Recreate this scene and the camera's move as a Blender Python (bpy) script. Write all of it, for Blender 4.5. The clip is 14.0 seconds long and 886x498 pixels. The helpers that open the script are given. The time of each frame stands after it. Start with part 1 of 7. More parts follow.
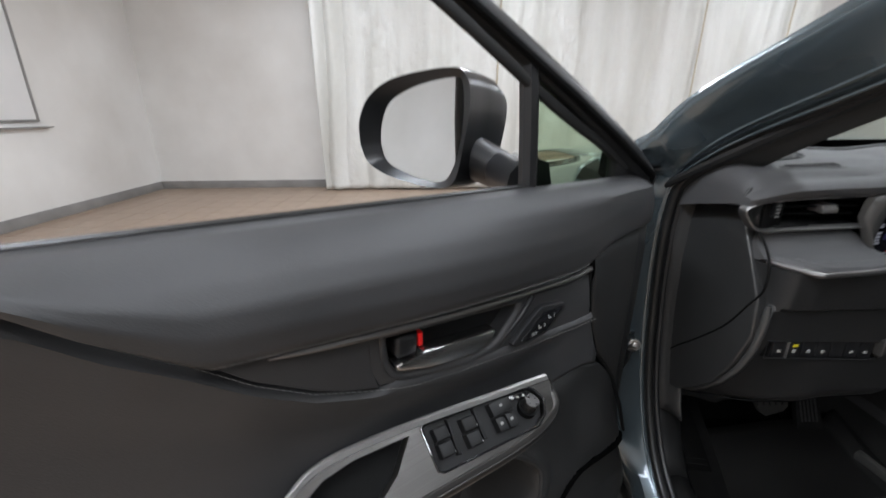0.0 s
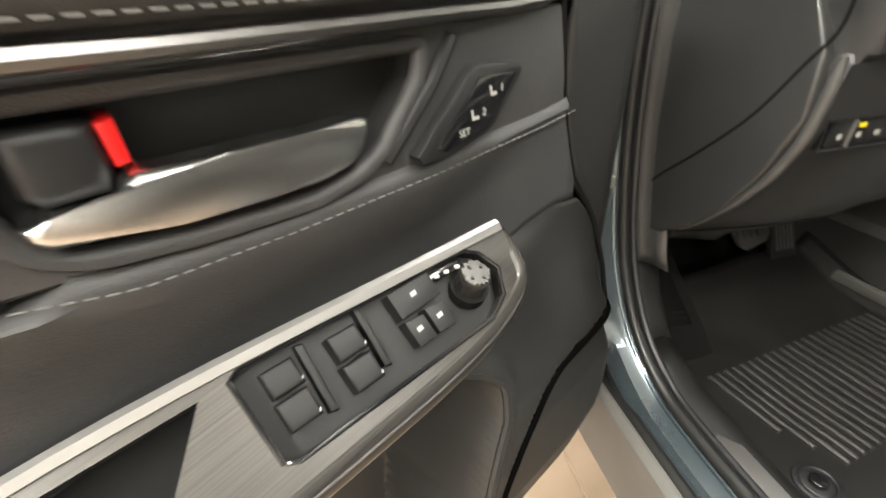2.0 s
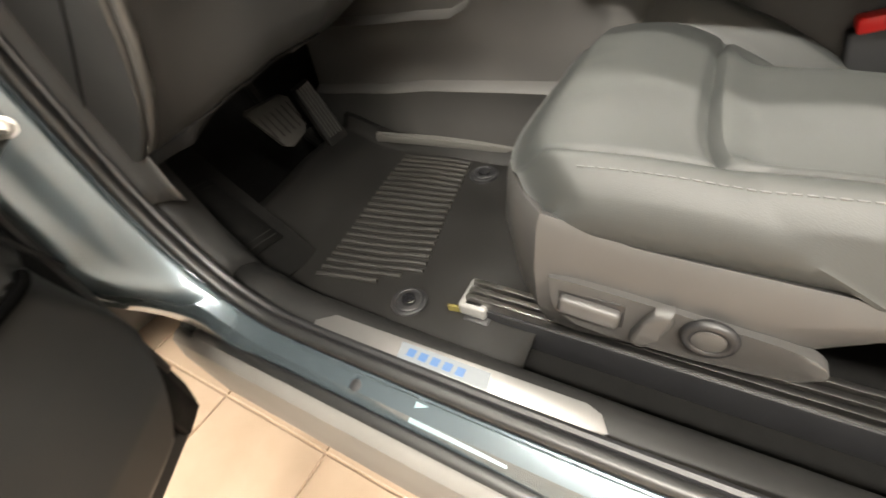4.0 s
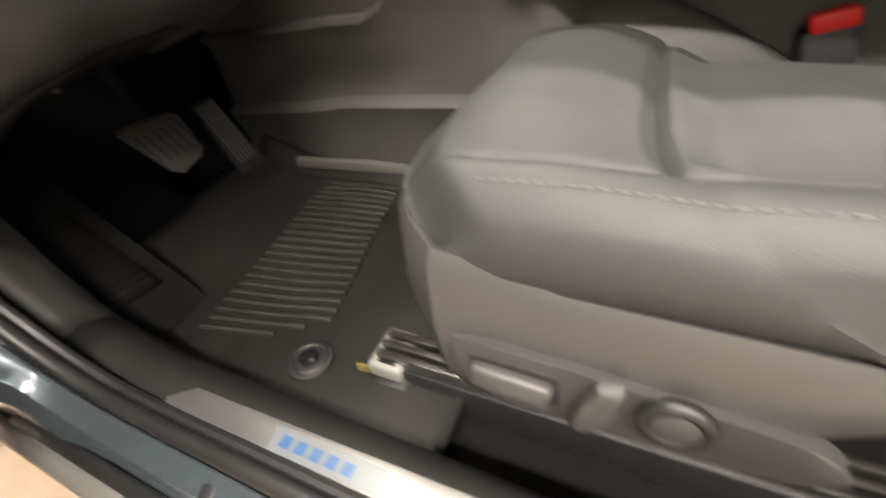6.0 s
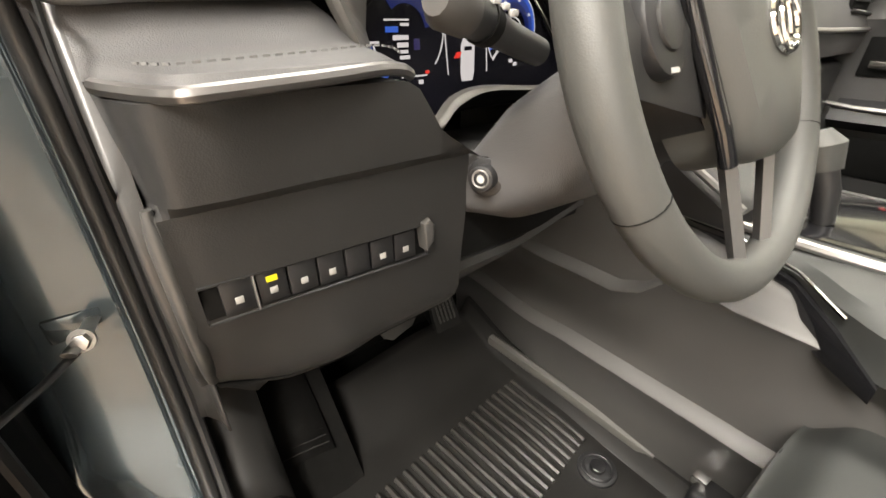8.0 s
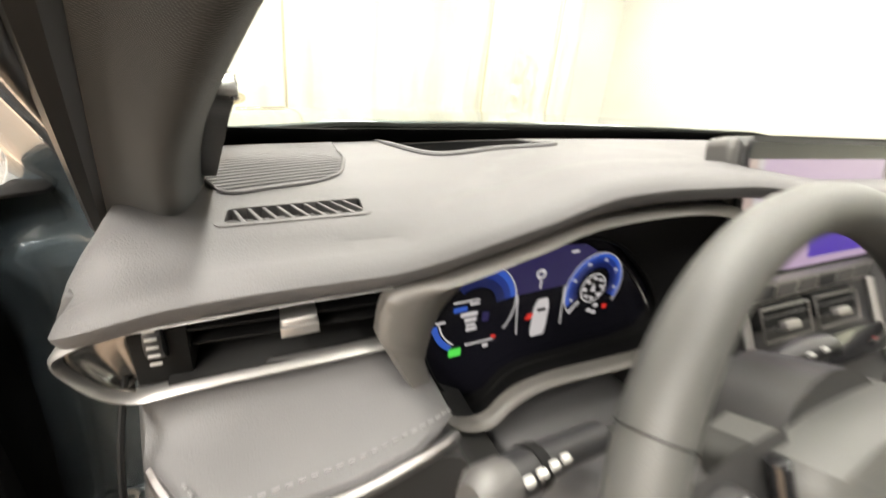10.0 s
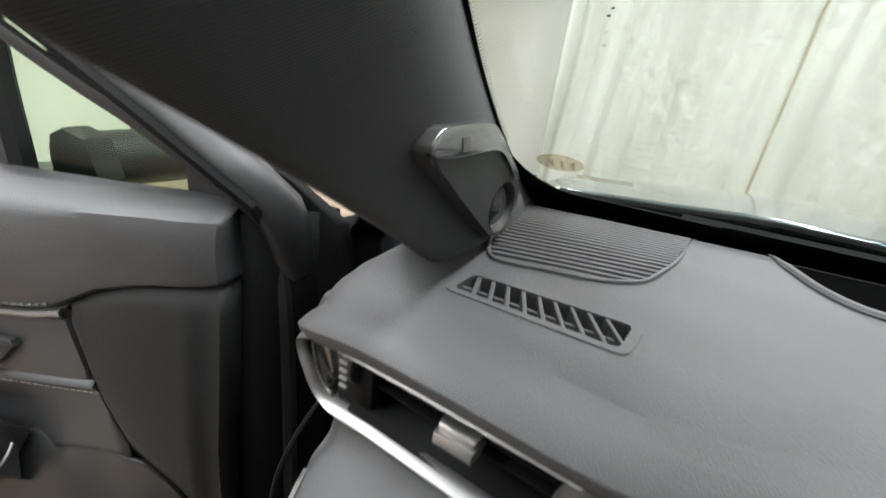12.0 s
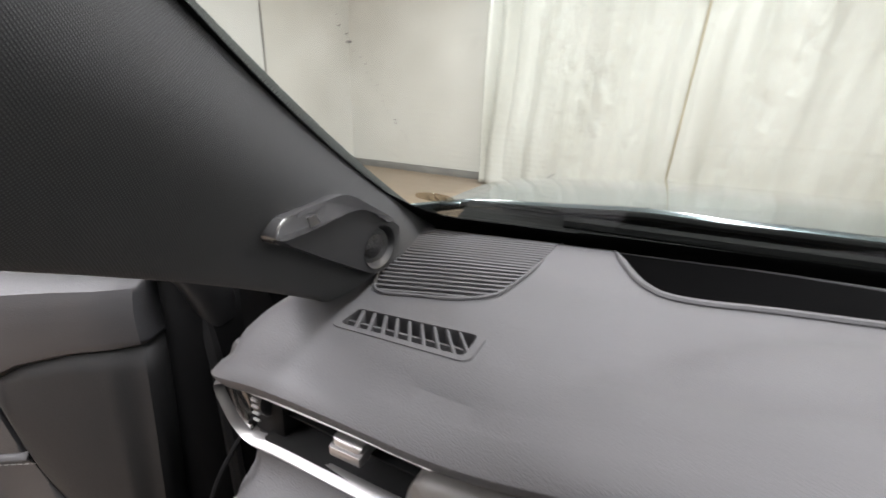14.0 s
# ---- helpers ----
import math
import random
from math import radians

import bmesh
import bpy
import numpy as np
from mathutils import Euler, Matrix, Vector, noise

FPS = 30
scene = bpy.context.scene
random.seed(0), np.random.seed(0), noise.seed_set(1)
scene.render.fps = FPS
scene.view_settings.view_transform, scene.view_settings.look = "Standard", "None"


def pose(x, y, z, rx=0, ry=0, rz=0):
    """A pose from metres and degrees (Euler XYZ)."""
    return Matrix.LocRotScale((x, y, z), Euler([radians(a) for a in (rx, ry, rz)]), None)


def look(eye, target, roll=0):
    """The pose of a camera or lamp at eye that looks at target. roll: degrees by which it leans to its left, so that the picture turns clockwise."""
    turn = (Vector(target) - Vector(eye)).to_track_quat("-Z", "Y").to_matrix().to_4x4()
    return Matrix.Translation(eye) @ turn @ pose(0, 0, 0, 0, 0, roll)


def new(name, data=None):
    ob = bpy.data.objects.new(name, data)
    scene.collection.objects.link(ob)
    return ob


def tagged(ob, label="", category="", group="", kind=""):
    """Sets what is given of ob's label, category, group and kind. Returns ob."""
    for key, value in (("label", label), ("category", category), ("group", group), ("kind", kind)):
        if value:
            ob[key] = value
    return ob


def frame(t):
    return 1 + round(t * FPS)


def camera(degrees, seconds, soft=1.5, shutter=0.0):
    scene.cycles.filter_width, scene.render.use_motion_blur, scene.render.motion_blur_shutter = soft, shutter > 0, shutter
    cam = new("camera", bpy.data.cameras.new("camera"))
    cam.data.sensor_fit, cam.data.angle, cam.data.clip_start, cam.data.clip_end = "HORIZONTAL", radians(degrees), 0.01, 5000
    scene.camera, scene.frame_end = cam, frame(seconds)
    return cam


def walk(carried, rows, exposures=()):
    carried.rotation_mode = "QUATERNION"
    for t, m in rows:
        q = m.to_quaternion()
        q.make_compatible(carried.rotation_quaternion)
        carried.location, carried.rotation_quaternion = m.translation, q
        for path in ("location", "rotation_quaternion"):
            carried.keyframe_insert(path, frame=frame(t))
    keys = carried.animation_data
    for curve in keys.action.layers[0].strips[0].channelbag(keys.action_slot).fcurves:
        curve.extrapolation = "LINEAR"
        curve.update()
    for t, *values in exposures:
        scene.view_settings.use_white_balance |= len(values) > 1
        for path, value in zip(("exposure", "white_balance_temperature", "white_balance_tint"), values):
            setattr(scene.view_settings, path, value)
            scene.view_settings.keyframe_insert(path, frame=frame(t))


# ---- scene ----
cam = camera(94.3, 14.0, shutter=0.5)
PATH = [
    (0, (-1.246, -0.492, 1.207), (-1.218, 1.406, 0.577), -0.5),
    (0.5, (-1.195, -0.411, 1.143), (-1.255, 1.437, 0.379), -1.0),
    (1, (-1.172, -0.345, 1.088), (-1.242, 1.456, 0.221), -2.1),
    (1.5, (-1.158, -0.298, 1.041), (-1.103, 1.443, 0.059), -3.4),
    (2, (-1.181, -0.254, 1.004), (-0.889, 1.414, -0.061), -5.3),
    (2.5, (-1.172, -0.234, 0.977), (-0.581, 1.31, -0.15), -7.6),
    (3, (-1.108, -0.261, 0.953), (-0.229, 1.049, -0.276), -8.7),
    (3.5, (-1.023, -0.322, 0.927), (0.054, 0.731, -0.389), -10.8),
    (3.7, (-0.997, -0.348, 0.904), (0.144, 0.61, -0.431), -11.4),
    (5.8, (-0.868, -0.413, 0.783), (0.513, 0.247, -0.505), -8.7),
    (6, (-0.851, -0.387, 0.79), (0.522, 0.383, -0.442), -8.9),
    (6.5, (-0.844, -0.324, 0.877), (0.463, 0.697, -0.24), -8.7),
    (7, (-0.799, -0.254, 0.962), (0.427, 0.947, -0.065), -5.1),
    (7.2, (-0.782, -0.24, 0.983), (0.398, 1.031, -0.013), -4.2),
    (9.3, (-0.698, -0.186, 1.133), (0.235, 1.322, 0.21), 3.2),
    (9.5, (-0.686, -0.175, 1.175), (0.23, 1.369, 0.293), 3.6),
    (9.7, (-0.669, -0.17, 1.203), (0.142, 1.443, 0.343), 2.1),
    (10, (-0.67, -0.132, 1.219), (0.084, 1.54, 0.42), 4.6),
    (10.5, (-0.648, -0.062, 1.214), (-0.217, 1.757, 0.501), 6.2),
    (11, (-0.638, -0.061, 1.215), (-0.71, 1.822, 0.544), 8.2),
    (11.5, (-0.603, -0.085, 1.219), (-1.266, 1.669, 0.522), 9.1),
    (12, (-0.592, -0.041, 1.222), (-1.603, 1.534, 0.518), 7.7),
    (12.5, (-0.584, -0.001, 1.244), (-1.753, 1.488, 0.6), 3.1),
    (13, (-0.577, 0.01, 1.249), (-1.736, 1.515, 0.62), 1.6),
    (13.5, (-0.564, -0.013, 1.257), (-1.593, 1.573, 0.605), 2.2),
    (14, (-0.528, -0.049, 1.266), (-1.363, 1.638, 0.589), 2.4),
]

# ---------------------------------------------------------------- light
EXPOSURES = [
    (0.0, -0.1, 6300, 14), (0.5, -0.1, 6400, 14), (1.0, 0.85, 6800, 12), (1.5, 1.60, 7400, 11), (2.0, 1.56, 7500, 11), (2.5, 1.70, 7600, 11), (3.0, 1.74, 7700, 11), (3.5, 1.95, 7800, 12), (6.0, 1.7, 8100, 17),
    (7.2, 1.85, 7800, 16), (9.3, 1.98, 7900, 14), (10.0, 1.75, 7700, 15), (10.4, 1.25, 7300, 14), (10.8, 1.0, 6900, 12), (11.7, 0.75, 6700, 11), (12.5, 0.85, 6500, 15), (14.0, 0.85, 6700, 20),
]
walk(cam, [(t, look(eye, target, roll)) for t, eye, target, roll in PATH], EXPOSURES)

world = bpy.data.worlds.new("world")
scene.world = world
world.use_nodes = True
world.node_tree.nodes["Background"].inputs[0].default_value = (0.9, 0.95, 1.0, 1)
world.node_tree.nodes["Background"].inputs[1].default_value = 0.05


# ---------------------------------------------------------------- materials
def material(name, color, rough=0.5, metal=0.0, grain=None, bump=0.0, vary=0.0, vary_scale=3.0, coat=0.0, rough_vary=0.0, second=None, spec=0.5):
    """Principled surface; grain: size of the fine relief per metre, vary: how far a slow noise shifts the colour."""
    m = bpy.data.materials.new(name)
    m.use_nodes = True
    nt = m.node_tree
    b = nt.nodes["Principled BSDF"]
    b.inputs["Base Color"].default_value = (*color, 1)
    b.inputs["Roughness"].default_value = rough
    b.inputs["Metallic"].default_value = metal
    b.inputs["Specular IOR Level"].default_value = spec
    if coat:
        b.inputs["Coat Weight"].default_value = coat
        b.inputs["Coat Roughness"].default_value = 0.06
    tc = nt.nodes.new("ShaderNodeTexCoord")
    if vary:
        n = nt.nodes.new("ShaderNodeTexNoise")
        n.inputs["Scale"].default_value, n.inputs["Detail"].default_value = vary_scale, 5
        nt.links.new(tc.outputs["Object"], n.inputs["Vector"])
        ramp = nt.nodes.new("ShaderNodeValToRGB")
        ramp.color_ramp.elements[0].position, ramp.color_ramp.elements[1].position = 0.3, 0.72
        lo = second or tuple(c * (1 - vary) for c in color)
        ramp.color_ramp.elements[0].color, ramp.color_ramp.elements[1].color = (*lo, 1), (*color, 1)
        nt.links.new(n.outputs["Fac"], ramp.inputs["Fac"])
        nt.links.new(ramp.outputs["Color"], b.inputs["Base Color"])
        if rough_vary:
            mr = nt.nodes.new("ShaderNodeMapRange")
            mr.inputs["To Min"].default_value, mr.inputs["To Max"].default_value = max(rough - rough_vary, 0.02), min(rough + rough_vary, 1)
            nt.links.new(n.outputs["Fac"], mr.inputs["Value"])
            nt.links.new(mr.outputs["Result"], b.inputs["Roughness"])
    if grain:
        kind, scale = grain
        g = nt.nodes.new({"v": "ShaderNodeTexVoronoi", "n": "ShaderNodeTexNoise", "w": "ShaderNodeTexWave"}[kind])
        g.inputs["Scale"].default_value = scale
        nt.links.new(tc.outputs["Object"], g.inputs["Vector"])
        bp = nt.nodes.new("ShaderNodeBump")
        bp.inputs["Strength"].default_value, bp.inputs["Distance"].default_value = bump, 0.001
        nt.links.new(g.outputs["Distance" if kind == "v" else "Fac"], bp.inputs["Height"])
        nt.links.new(bp.outputs["Normal"], b.inputs["Normal"])
    return m


def glow(name, color, strength):
    m = bpy.data.materials.new(name)
    m.use_nodes = True
    b = m.node_tree.nodes["Principled BSDF"]
    b.inputs["Base Color"].default_value = (0.01, 0.01, 0.01, 1)
    b.inputs["Roughness"].default_value = 0.3
    b.inputs["Emission Color"].default_value = (*color, 1)
    b.inputs["Emission Strength"].default_value = strength
    return m


def pane_material(name, tint):
    m = bpy.data.materials.new(name)
    m.use_nodes = True
    nt = m.node_tree
    nt.nodes.clear()
    out, mix = nt.nodes.new("ShaderNodeOutputMaterial"), nt.nodes.new("ShaderNodeMixShader")
    tr, gl, fr = nt.nodes.new("ShaderNodeBsdfTransparent"), nt.nodes.new("ShaderNodeBsdfGlossy"), nt.nodes.new("ShaderNodeLayerWeight")
    tr.inputs["Color"].default_value = (*tint, 1)
    gl.inputs["Roughness"].default_value = 0.02
    fr.inputs["Blend"].default_value = 0.5
    pw, ad = nt.nodes.new("ShaderNodeMath"), nt.nodes.new("ShaderNodeMath")
    pw.operation, ad.operation = "POWER", "MULTIPLY_ADD"
    pw.inputs[1].default_value, ad.inputs[1].default_value, ad.inputs[2].default_value = 4.0, 0.40, 0.02
    nt.links.new(fr.outputs["Facing"], pw.inputs[0])
    nt.links.new(pw.outputs[0], ad.inputs[0])
    nt.links.new(ad.outputs[0], mix.inputs[0])
    nt.links.new(tr.outputs[0], mix.inputs[1])
    nt.links.new(gl.outputs[0], mix.inputs[2])
    nt.links.new(mix.outputs[0], out.inputs["Surface"])
    return m


VINYL = material("soft vinyl", (0.036, 0.036, 0.037), 0.52, grain=("v", 800), bump=0.2, vary=0.25, vary_scale=9, rough_vary=0.06)
DASHSKIN = material("dash skin", (0.066, 0.065, 0.066), 0.58, grain=("v", 1000), bump=0.24, vary=0.2, vary_scale=6, rough_vary=0.06, spec=0.35)
LEATHER = material("wheel leather", (0.054, 0.055, 0.052), 0.55, grain=("v", 900), bump=0.10, vary=0.2, vary_scale=5, rough_vary=0.07)
SEATHIDE = material("seat hide", (0.028, 0.030, 0.0288), 0.55, spec=0.42, grain=("v", 900), bump=0.10, vary=0.2, vary_scale=5, rough_vary=0.07)
PLASTIC = material("dark plastic", (0.012, 0.012, 0.013), 0.46, grain=("n", 900), bump=0.12, vary=0.25, vary_scale=12, rough_vary=0.08)
GREYPLASTIC = material("grey plastic", (0.044, 0.0425, 0.041), 0.45, grain=("n", 900), bump=0.1, vary=0.15, vary_scale=8)
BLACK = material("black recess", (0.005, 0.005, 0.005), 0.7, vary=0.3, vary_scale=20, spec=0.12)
# paler than the knee plastic: the edge's highlight is put into the colour
BEVEL = material("highlit plastic edge", (0.055, 0.054, 0.052), 0.32, grain=("n", 900), bump=0.05, vary=0.2, vary_scale=20)
ENDCAP = material("end panel plastic", (0.026, 0.026, 0.0258), 0.38, grain=("n", 900), bump=0.08, vary=0.2, vary_scale=12, spec=0.65)
SILLPLASTIC = material("sill plastic", (0.0105, 0.0103, 0.010), 0.55, grain=("n", 900), bump=0.12, vary=0.25, vary_scale=12, spec=0.3)
MIRRORSHELL = material("mirror shell", (0.010, 0.010, 0.0105), 0.34, coat=0.15, vary=0.2, vary_scale=20)
SWITCH = material("switch plastic", (0.009, 0.009, 0.0092), 0.5, grain=("n", 900), bump=0.08, vary=0.2, vary_scale=30, spec=0.28)
# near-black colour that stands in for the shade inside gaps
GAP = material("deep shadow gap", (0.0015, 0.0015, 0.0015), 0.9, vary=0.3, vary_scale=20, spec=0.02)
PIANO = material("piano black", (0.008, 0.008, 0.009), 0.1, coat=0.6)
RUBBER = material("rubber seal", (0.014, 0.014, 0.014), 0.42, vary=0.3, vary_scale=15)
SILVER = material("satin silver", (0.37, 0.362, 0.352), 0.40, metal=0.9, vary=0.1, vary_scale=10, grain=("n", 1500), bump=0.05)
DARKSILVER = material("smoked silver", (0.078, 0.0745, 0.070), 0.36, metal=0.8, vary=0.3, vary_scale=1)


def brush(m, turn, fine):
    """Long fine streaks along one level direction, in colour and relief."""
    nt = m.node_tree
    n = [q for q in nt.nodes if q.type == "TEX_NOISE"][0]
    src = n.inputs["Vector"].links[0].from_socket
    rot, sc, bp = nt.nodes.new("ShaderNodeMapping"), nt.nodes.new("ShaderNodeMapping"), nt.nodes.new("ShaderNodeBump")
    rot.inputs["Rotation"].default_value = (0, 0, radians(turn))
    sc.inputs["Scale"].default_value = (3, fine, fine)
    dip = nt.nodes.new("ShaderNodeMapping")
    dip.inputs["Rotation"].default_value = (0, radians(9.65), 0)
    nt.links.new(src, rot.inputs["Vector"])
    nt.links.new(rot.outputs["Vector"], dip.inputs["Vector"])
    nt.links.new(dip.outputs["Vector"], sc.inputs["Vector"])
    nt.links.new(sc.outputs["Vector"], n.inputs["Vector"])
    bp.inputs["Strength"].default_value, bp.inputs["Distance"].default_value = 0.25, 0.0004
    nt.links.new(n.outputs["Fac"], bp.inputs["Height"])
    nt.links.new(bp.outputs["Normal"], nt.nodes["Principled BSDF"].inputs["Normal"])
brush(DARKSILVER, -29.1, 700)
TRIMSILVER = material("grey trim silver", (0.215, 0.208, 0.204), 0.46, metal=1.0, vary=0.15, vary_scale=20)
SLIMTRIM = material("slim polished trim", (0.22, 0.213, 0.21), 0.38, metal=1.0, vary=0.15, vary_scale=20)
KNEE = material("knee panel plastic", (0.019, 0.019, 0.019), 0.5, spec=0.38, grain=("v", 800), bump=0.1, vary=0.2, vary_scale=8)
CONSOLE = material("console plastic", (0.052, 0.050, 0.048), 0.48, grain=("n", 900), bump=0.1, vary=0.15, vary_scale=8)
LOWPLASTIC = material("door plastic", (0.015, 0.015, 0.0148), 0.5, grain=("n", 900), bump=0.12, vary=0.2, vary_scale=9, rough_vary=0.06)
ENDSKIN = material("end panel skin", (0.017, 0.017, 0.0168), 0.6, grain=("v", 800), bump=0.15, vary=0.2, vary_scale=9, spec=0.25)
HANDLE = material("satin chrome", (0.56, 0.555, 0.55), 0.27, metal=1.0, vary=0.08, vary_scale=30)
CHROME = material("chrome", (0.85, 0.84, 0.83), 0.1, metal=1.0)
VENTSILVER = material("vent satin silver", (0.25, 0.245, 0.24), 0.42, metal=0.9, vary=0.1, vary_scale=10, grain=("n", 1500), bump=0.05)
CHEEK = material("polished silver", (0.16, 0.157, 0.154), 0.26, metal=1.0)
STEEL = material("zinc steel", (0.42, 0.41, 0.39), 0.32, metal=1.0, vary=0.3, vary_scale=40)
PAINT = material("blue grey car paint", (0.092, 0.121, 0.137), 0.25, metal=0.6, coat=1.0, vary=0.12, vary_scale=4, grain=("n", 2500), bump=0.03)
CARPET = material("black carpet", (0.0065, 0.0063, 0.006), 0.95, spec=0.1, grain=("n", 900), bump=0.9, vary=0.4, vary_scale=60)
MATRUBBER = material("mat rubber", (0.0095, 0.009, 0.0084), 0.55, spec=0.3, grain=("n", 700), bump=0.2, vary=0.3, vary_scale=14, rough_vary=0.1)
CLOTH = material("pillar cloth", (0.048, 0.050, 0.049), 0.85, vary=0.25, vary_scale=40)


def weave(m, period, dark):
    """Two crossing rows of threads, for colour and relief, along the pillar."""
    nt = m.node_tree
    b = nt.nodes["Principled BSDF"]
    tc = nt.nodes.new("ShaderNodeTexCoord")
    waves = []
    for turn in (-29, 61):
        mp, wv = nt.nodes.new("ShaderNodeMapping"), nt.nodes.new("ShaderNodeTexWave")
        mp.inputs["Rotation"].default_value = (radians(turn), 0, 0)
        wv.bands_direction = "Y"
        wv.inputs["Scale"].default_value = 0.314 / period
        wv.inputs["Distortion"].default_value, wv.inputs["Detail"].default_value, wv.inputs["Detail Scale"].default_value = 0.6, 1, 40
        nt.links.new(tc.outputs["Object"], mp.inputs["Vector"])
        nt.links.new(mp.outputs["Vector"], wv.inputs["Vector"])
        waves.append(wv)
    mul = nt.nodes.new("ShaderNodeMath")
    mul.operation = "MULTIPLY"
    nt.links.new(waves[0].outputs["Fac"], mul.inputs[0])
    nt.links.new(waves[1].outputs["Fac"], mul.inputs[1])
    bp = nt.nodes.new("ShaderNodeBump")
    bp.inputs["Strength"].default_value, bp.inputs["Distance"].default_value = 0.4, 0.0005
    nt.links.new(mul.outputs[0], bp.inputs["Height"])
    nt.links.new(bp.outputs["Normal"], b.inputs["Normal"])
    old = b.inputs["Base Color"].links[0].from_socket
    mix = nt.nodes.new("ShaderNodeMix")
    mix.data_type, mix.blend_type = "RGBA", "MIX"
    nt.links.new(mul.outputs[0], mix.inputs[0])
    mix.inputs[6].default_value = (*dark, 1)
    nt.links.new(old, mix.inputs[7])
    nt.links.new(mix.outputs[2], b.inputs["Base Color"])


def stretch(m, scale):
    """Draws out the colour noise of a material along an axis."""
    nt = m.node_tree
    n = [q for q in nt.nodes if q.type == "TEX_NOISE"][0]
    src = n.inputs["Vector"].links[0].from_socket
    mp = nt.nodes.new("ShaderNodeMapping")
    mp.inputs["Scale"].default_value = scale
    nt.links.new(src, mp.inputs["Vector"])
    nt.links.new(mp.outputs["Vector"], n.inputs["Vector"])


weave(CLOTH, 0.0008, (0.020, 0.021, 0.021))
CLOTH.node_tree.nodes["Principled BSDF"].inputs["Sheen Weight"].default_value = 0.05
CLOTH.node_tree.nodes["Principled BSDF"].inputs["Sheen Roughness"].default_value = 0.35
STITCH = material("grey thread", (0.15, 0.15, 0.146), 0.8)
DARKSTITCH = material("dark thread", (0.10, 0.10, 0.10), 0.8)
WHITEPRINT = material("white print", (0.48, 0.48, 0.46), 0.6)
GREYPRINT = material("grey print", (0.26, 0.26, 0.25), 0.6)
REDPRINT = material("red marking", (0.75, 0.012, 0.012), 0.4)
YELLOWTAG = material("yellow tag", (0.12, 0.095, 0.02), 0.8, vary=0.4, vary_scale=60)
# mat rubber made lighter, with the ribs' highlights in its base colour
RIBRUBBER = material("highlit rib rubber", (0.026, 0.0245, 0.0225), 0.34, grain=("n", 500), bump=0.3, vary=0.4, vary_scale=30)
GLASS = pane_material("windscreen glass", (0.62, 0.68, 0.625))
SIDEGLASS = pane_material("side glass", (0.70, 0.78, 0.68))
MIRROR = material("mirror glass", (0.62, 0.64, 0.65), 0.02, metal=1.0)
LIT_YELLOW = glow("lit yellow", (1.0, 0.85, 0.02), 0.35)
LIT_GREEN = glow("lit green", (0.05, 0.9, 0.12), 0.25)
LIT_BLUE = glow("lit blue", (0.03, 0.17, 0.95), 0.15)
LIT_MIDBLUE = glow("lit middle blue", (0.02, 0.11, 0.85), 0.075)
LIT_DEEPBLUE = glow("lit deep blue", (0.015, 0.07, 0.7), 0.032)
COLLAR = material("cluster collar", (0.085, 0.080, 0.074), 0.5, grain=("n", 900), bump=0.1, vary=0.15, vary_scale=8)
LIT_DARKBLUE = glow("lit dark blue", (0.06, 0.05, 0.30), 0.075)
LIT_WHITE = glow("lit white", (0.85, 0.9, 1.0), 0.17)
LIT_RED = glow("lit red", (0.95, 0.04, 0.03), 0.2)
LIT_VIOLET = glow("lit violet", (0.75, 0.60, 0.95), 0.17)
LIT_ICEBLUE = glow("lit ice blue", (0.10, 0.40, 1.0), 0.22)
SCREEN = material("dark display", (0.005, 0.005, 0.008), 0.25, spec=0.25)
WALL = material("whitewashed wall", (0.80, 0.79, 0.77), 0.8, grain=("n", 60), bump=0.3, vary=1, vary_scale=0.9, second=(0.66, 0.64, 0.61))
CURTAIN = material("white plastic curtain", (0.70, 0.70, 0.68), 0.42, grain=("n", 9), bump=0.9, vary=1, vary_scale=1.1, second=(0.53, 0.525, 0.49))
stretch(CURTAIN, (2.2, 1, 0.35))
for q in CURTAIN.node_tree.nodes:
    if q.type == "BUMP":
        q.inputs["Distance"].default_value = 0.02
SKIRTING = material("grey skirting", (0.30, 0.29, 0.28), 0.7, vary=0.3, vary_scale=3)
TILE = material("beige floor tile", (0.375, 0.282, 0.212), 0.36, grain=("n", 120), bump=0.05, vary=0.2, vary_scale=7, second=(0.31, 0.228, 0.165))
GROUT = material("grout", (0.46, 0.34, 0.25), 0.9, vary=0.3, vary_scale=20)
CEILING = material("white ceiling", (0.8, 0.8, 0.79), 0.85, vary=0.06, vary_scale=1)
BOARD = material("white board", (0.82, 0.82, 0.82), 0.3, vary=0.05, vary_scale=2)
TUBE = glow("lamp tube", (0.93, 0.97, 1.0), 6.0)


# ---------------------------------------------------------------- mesh helpers
def V(*a):
    return Vector(a)


def spline(points, n):
    """n points on a smooth curve through the given ones."""
    p = [Vector(q) for q in points]
    p = [p[0] * 2 - p[1], *p, p[-1] * 2 - p[-2]]
    out = []
    segs = len(p) - 3
    for i in range(n):
        s = i / (n - 1) * segs
        k = min(int(s), segs - 1)
        t = s - k
        a, b, c, d = p[k:k + 4]
        out.append(0.5 * (2 * b + (c - a) * t + (2 * a - 5 * b + 4 * c - d) * t * t + (3 * b - a - 3 * c + d) * t ** 3))
    return out


def lerp(x, table):
    """Piecewise linear, eased between the rows of (x, value)."""
    if x <= table[0][0]:
        return table[0][1]
    for (a, va), (b, vb) in zip(table, table[1:]):
        if x <= b:
            return va + (vb - va) * (x - a) / (b - a)
    return table[-1][1]


def smooth(t):
    t = min(max(t, 0), 1)
    return t * t * (3 - 2 * t)


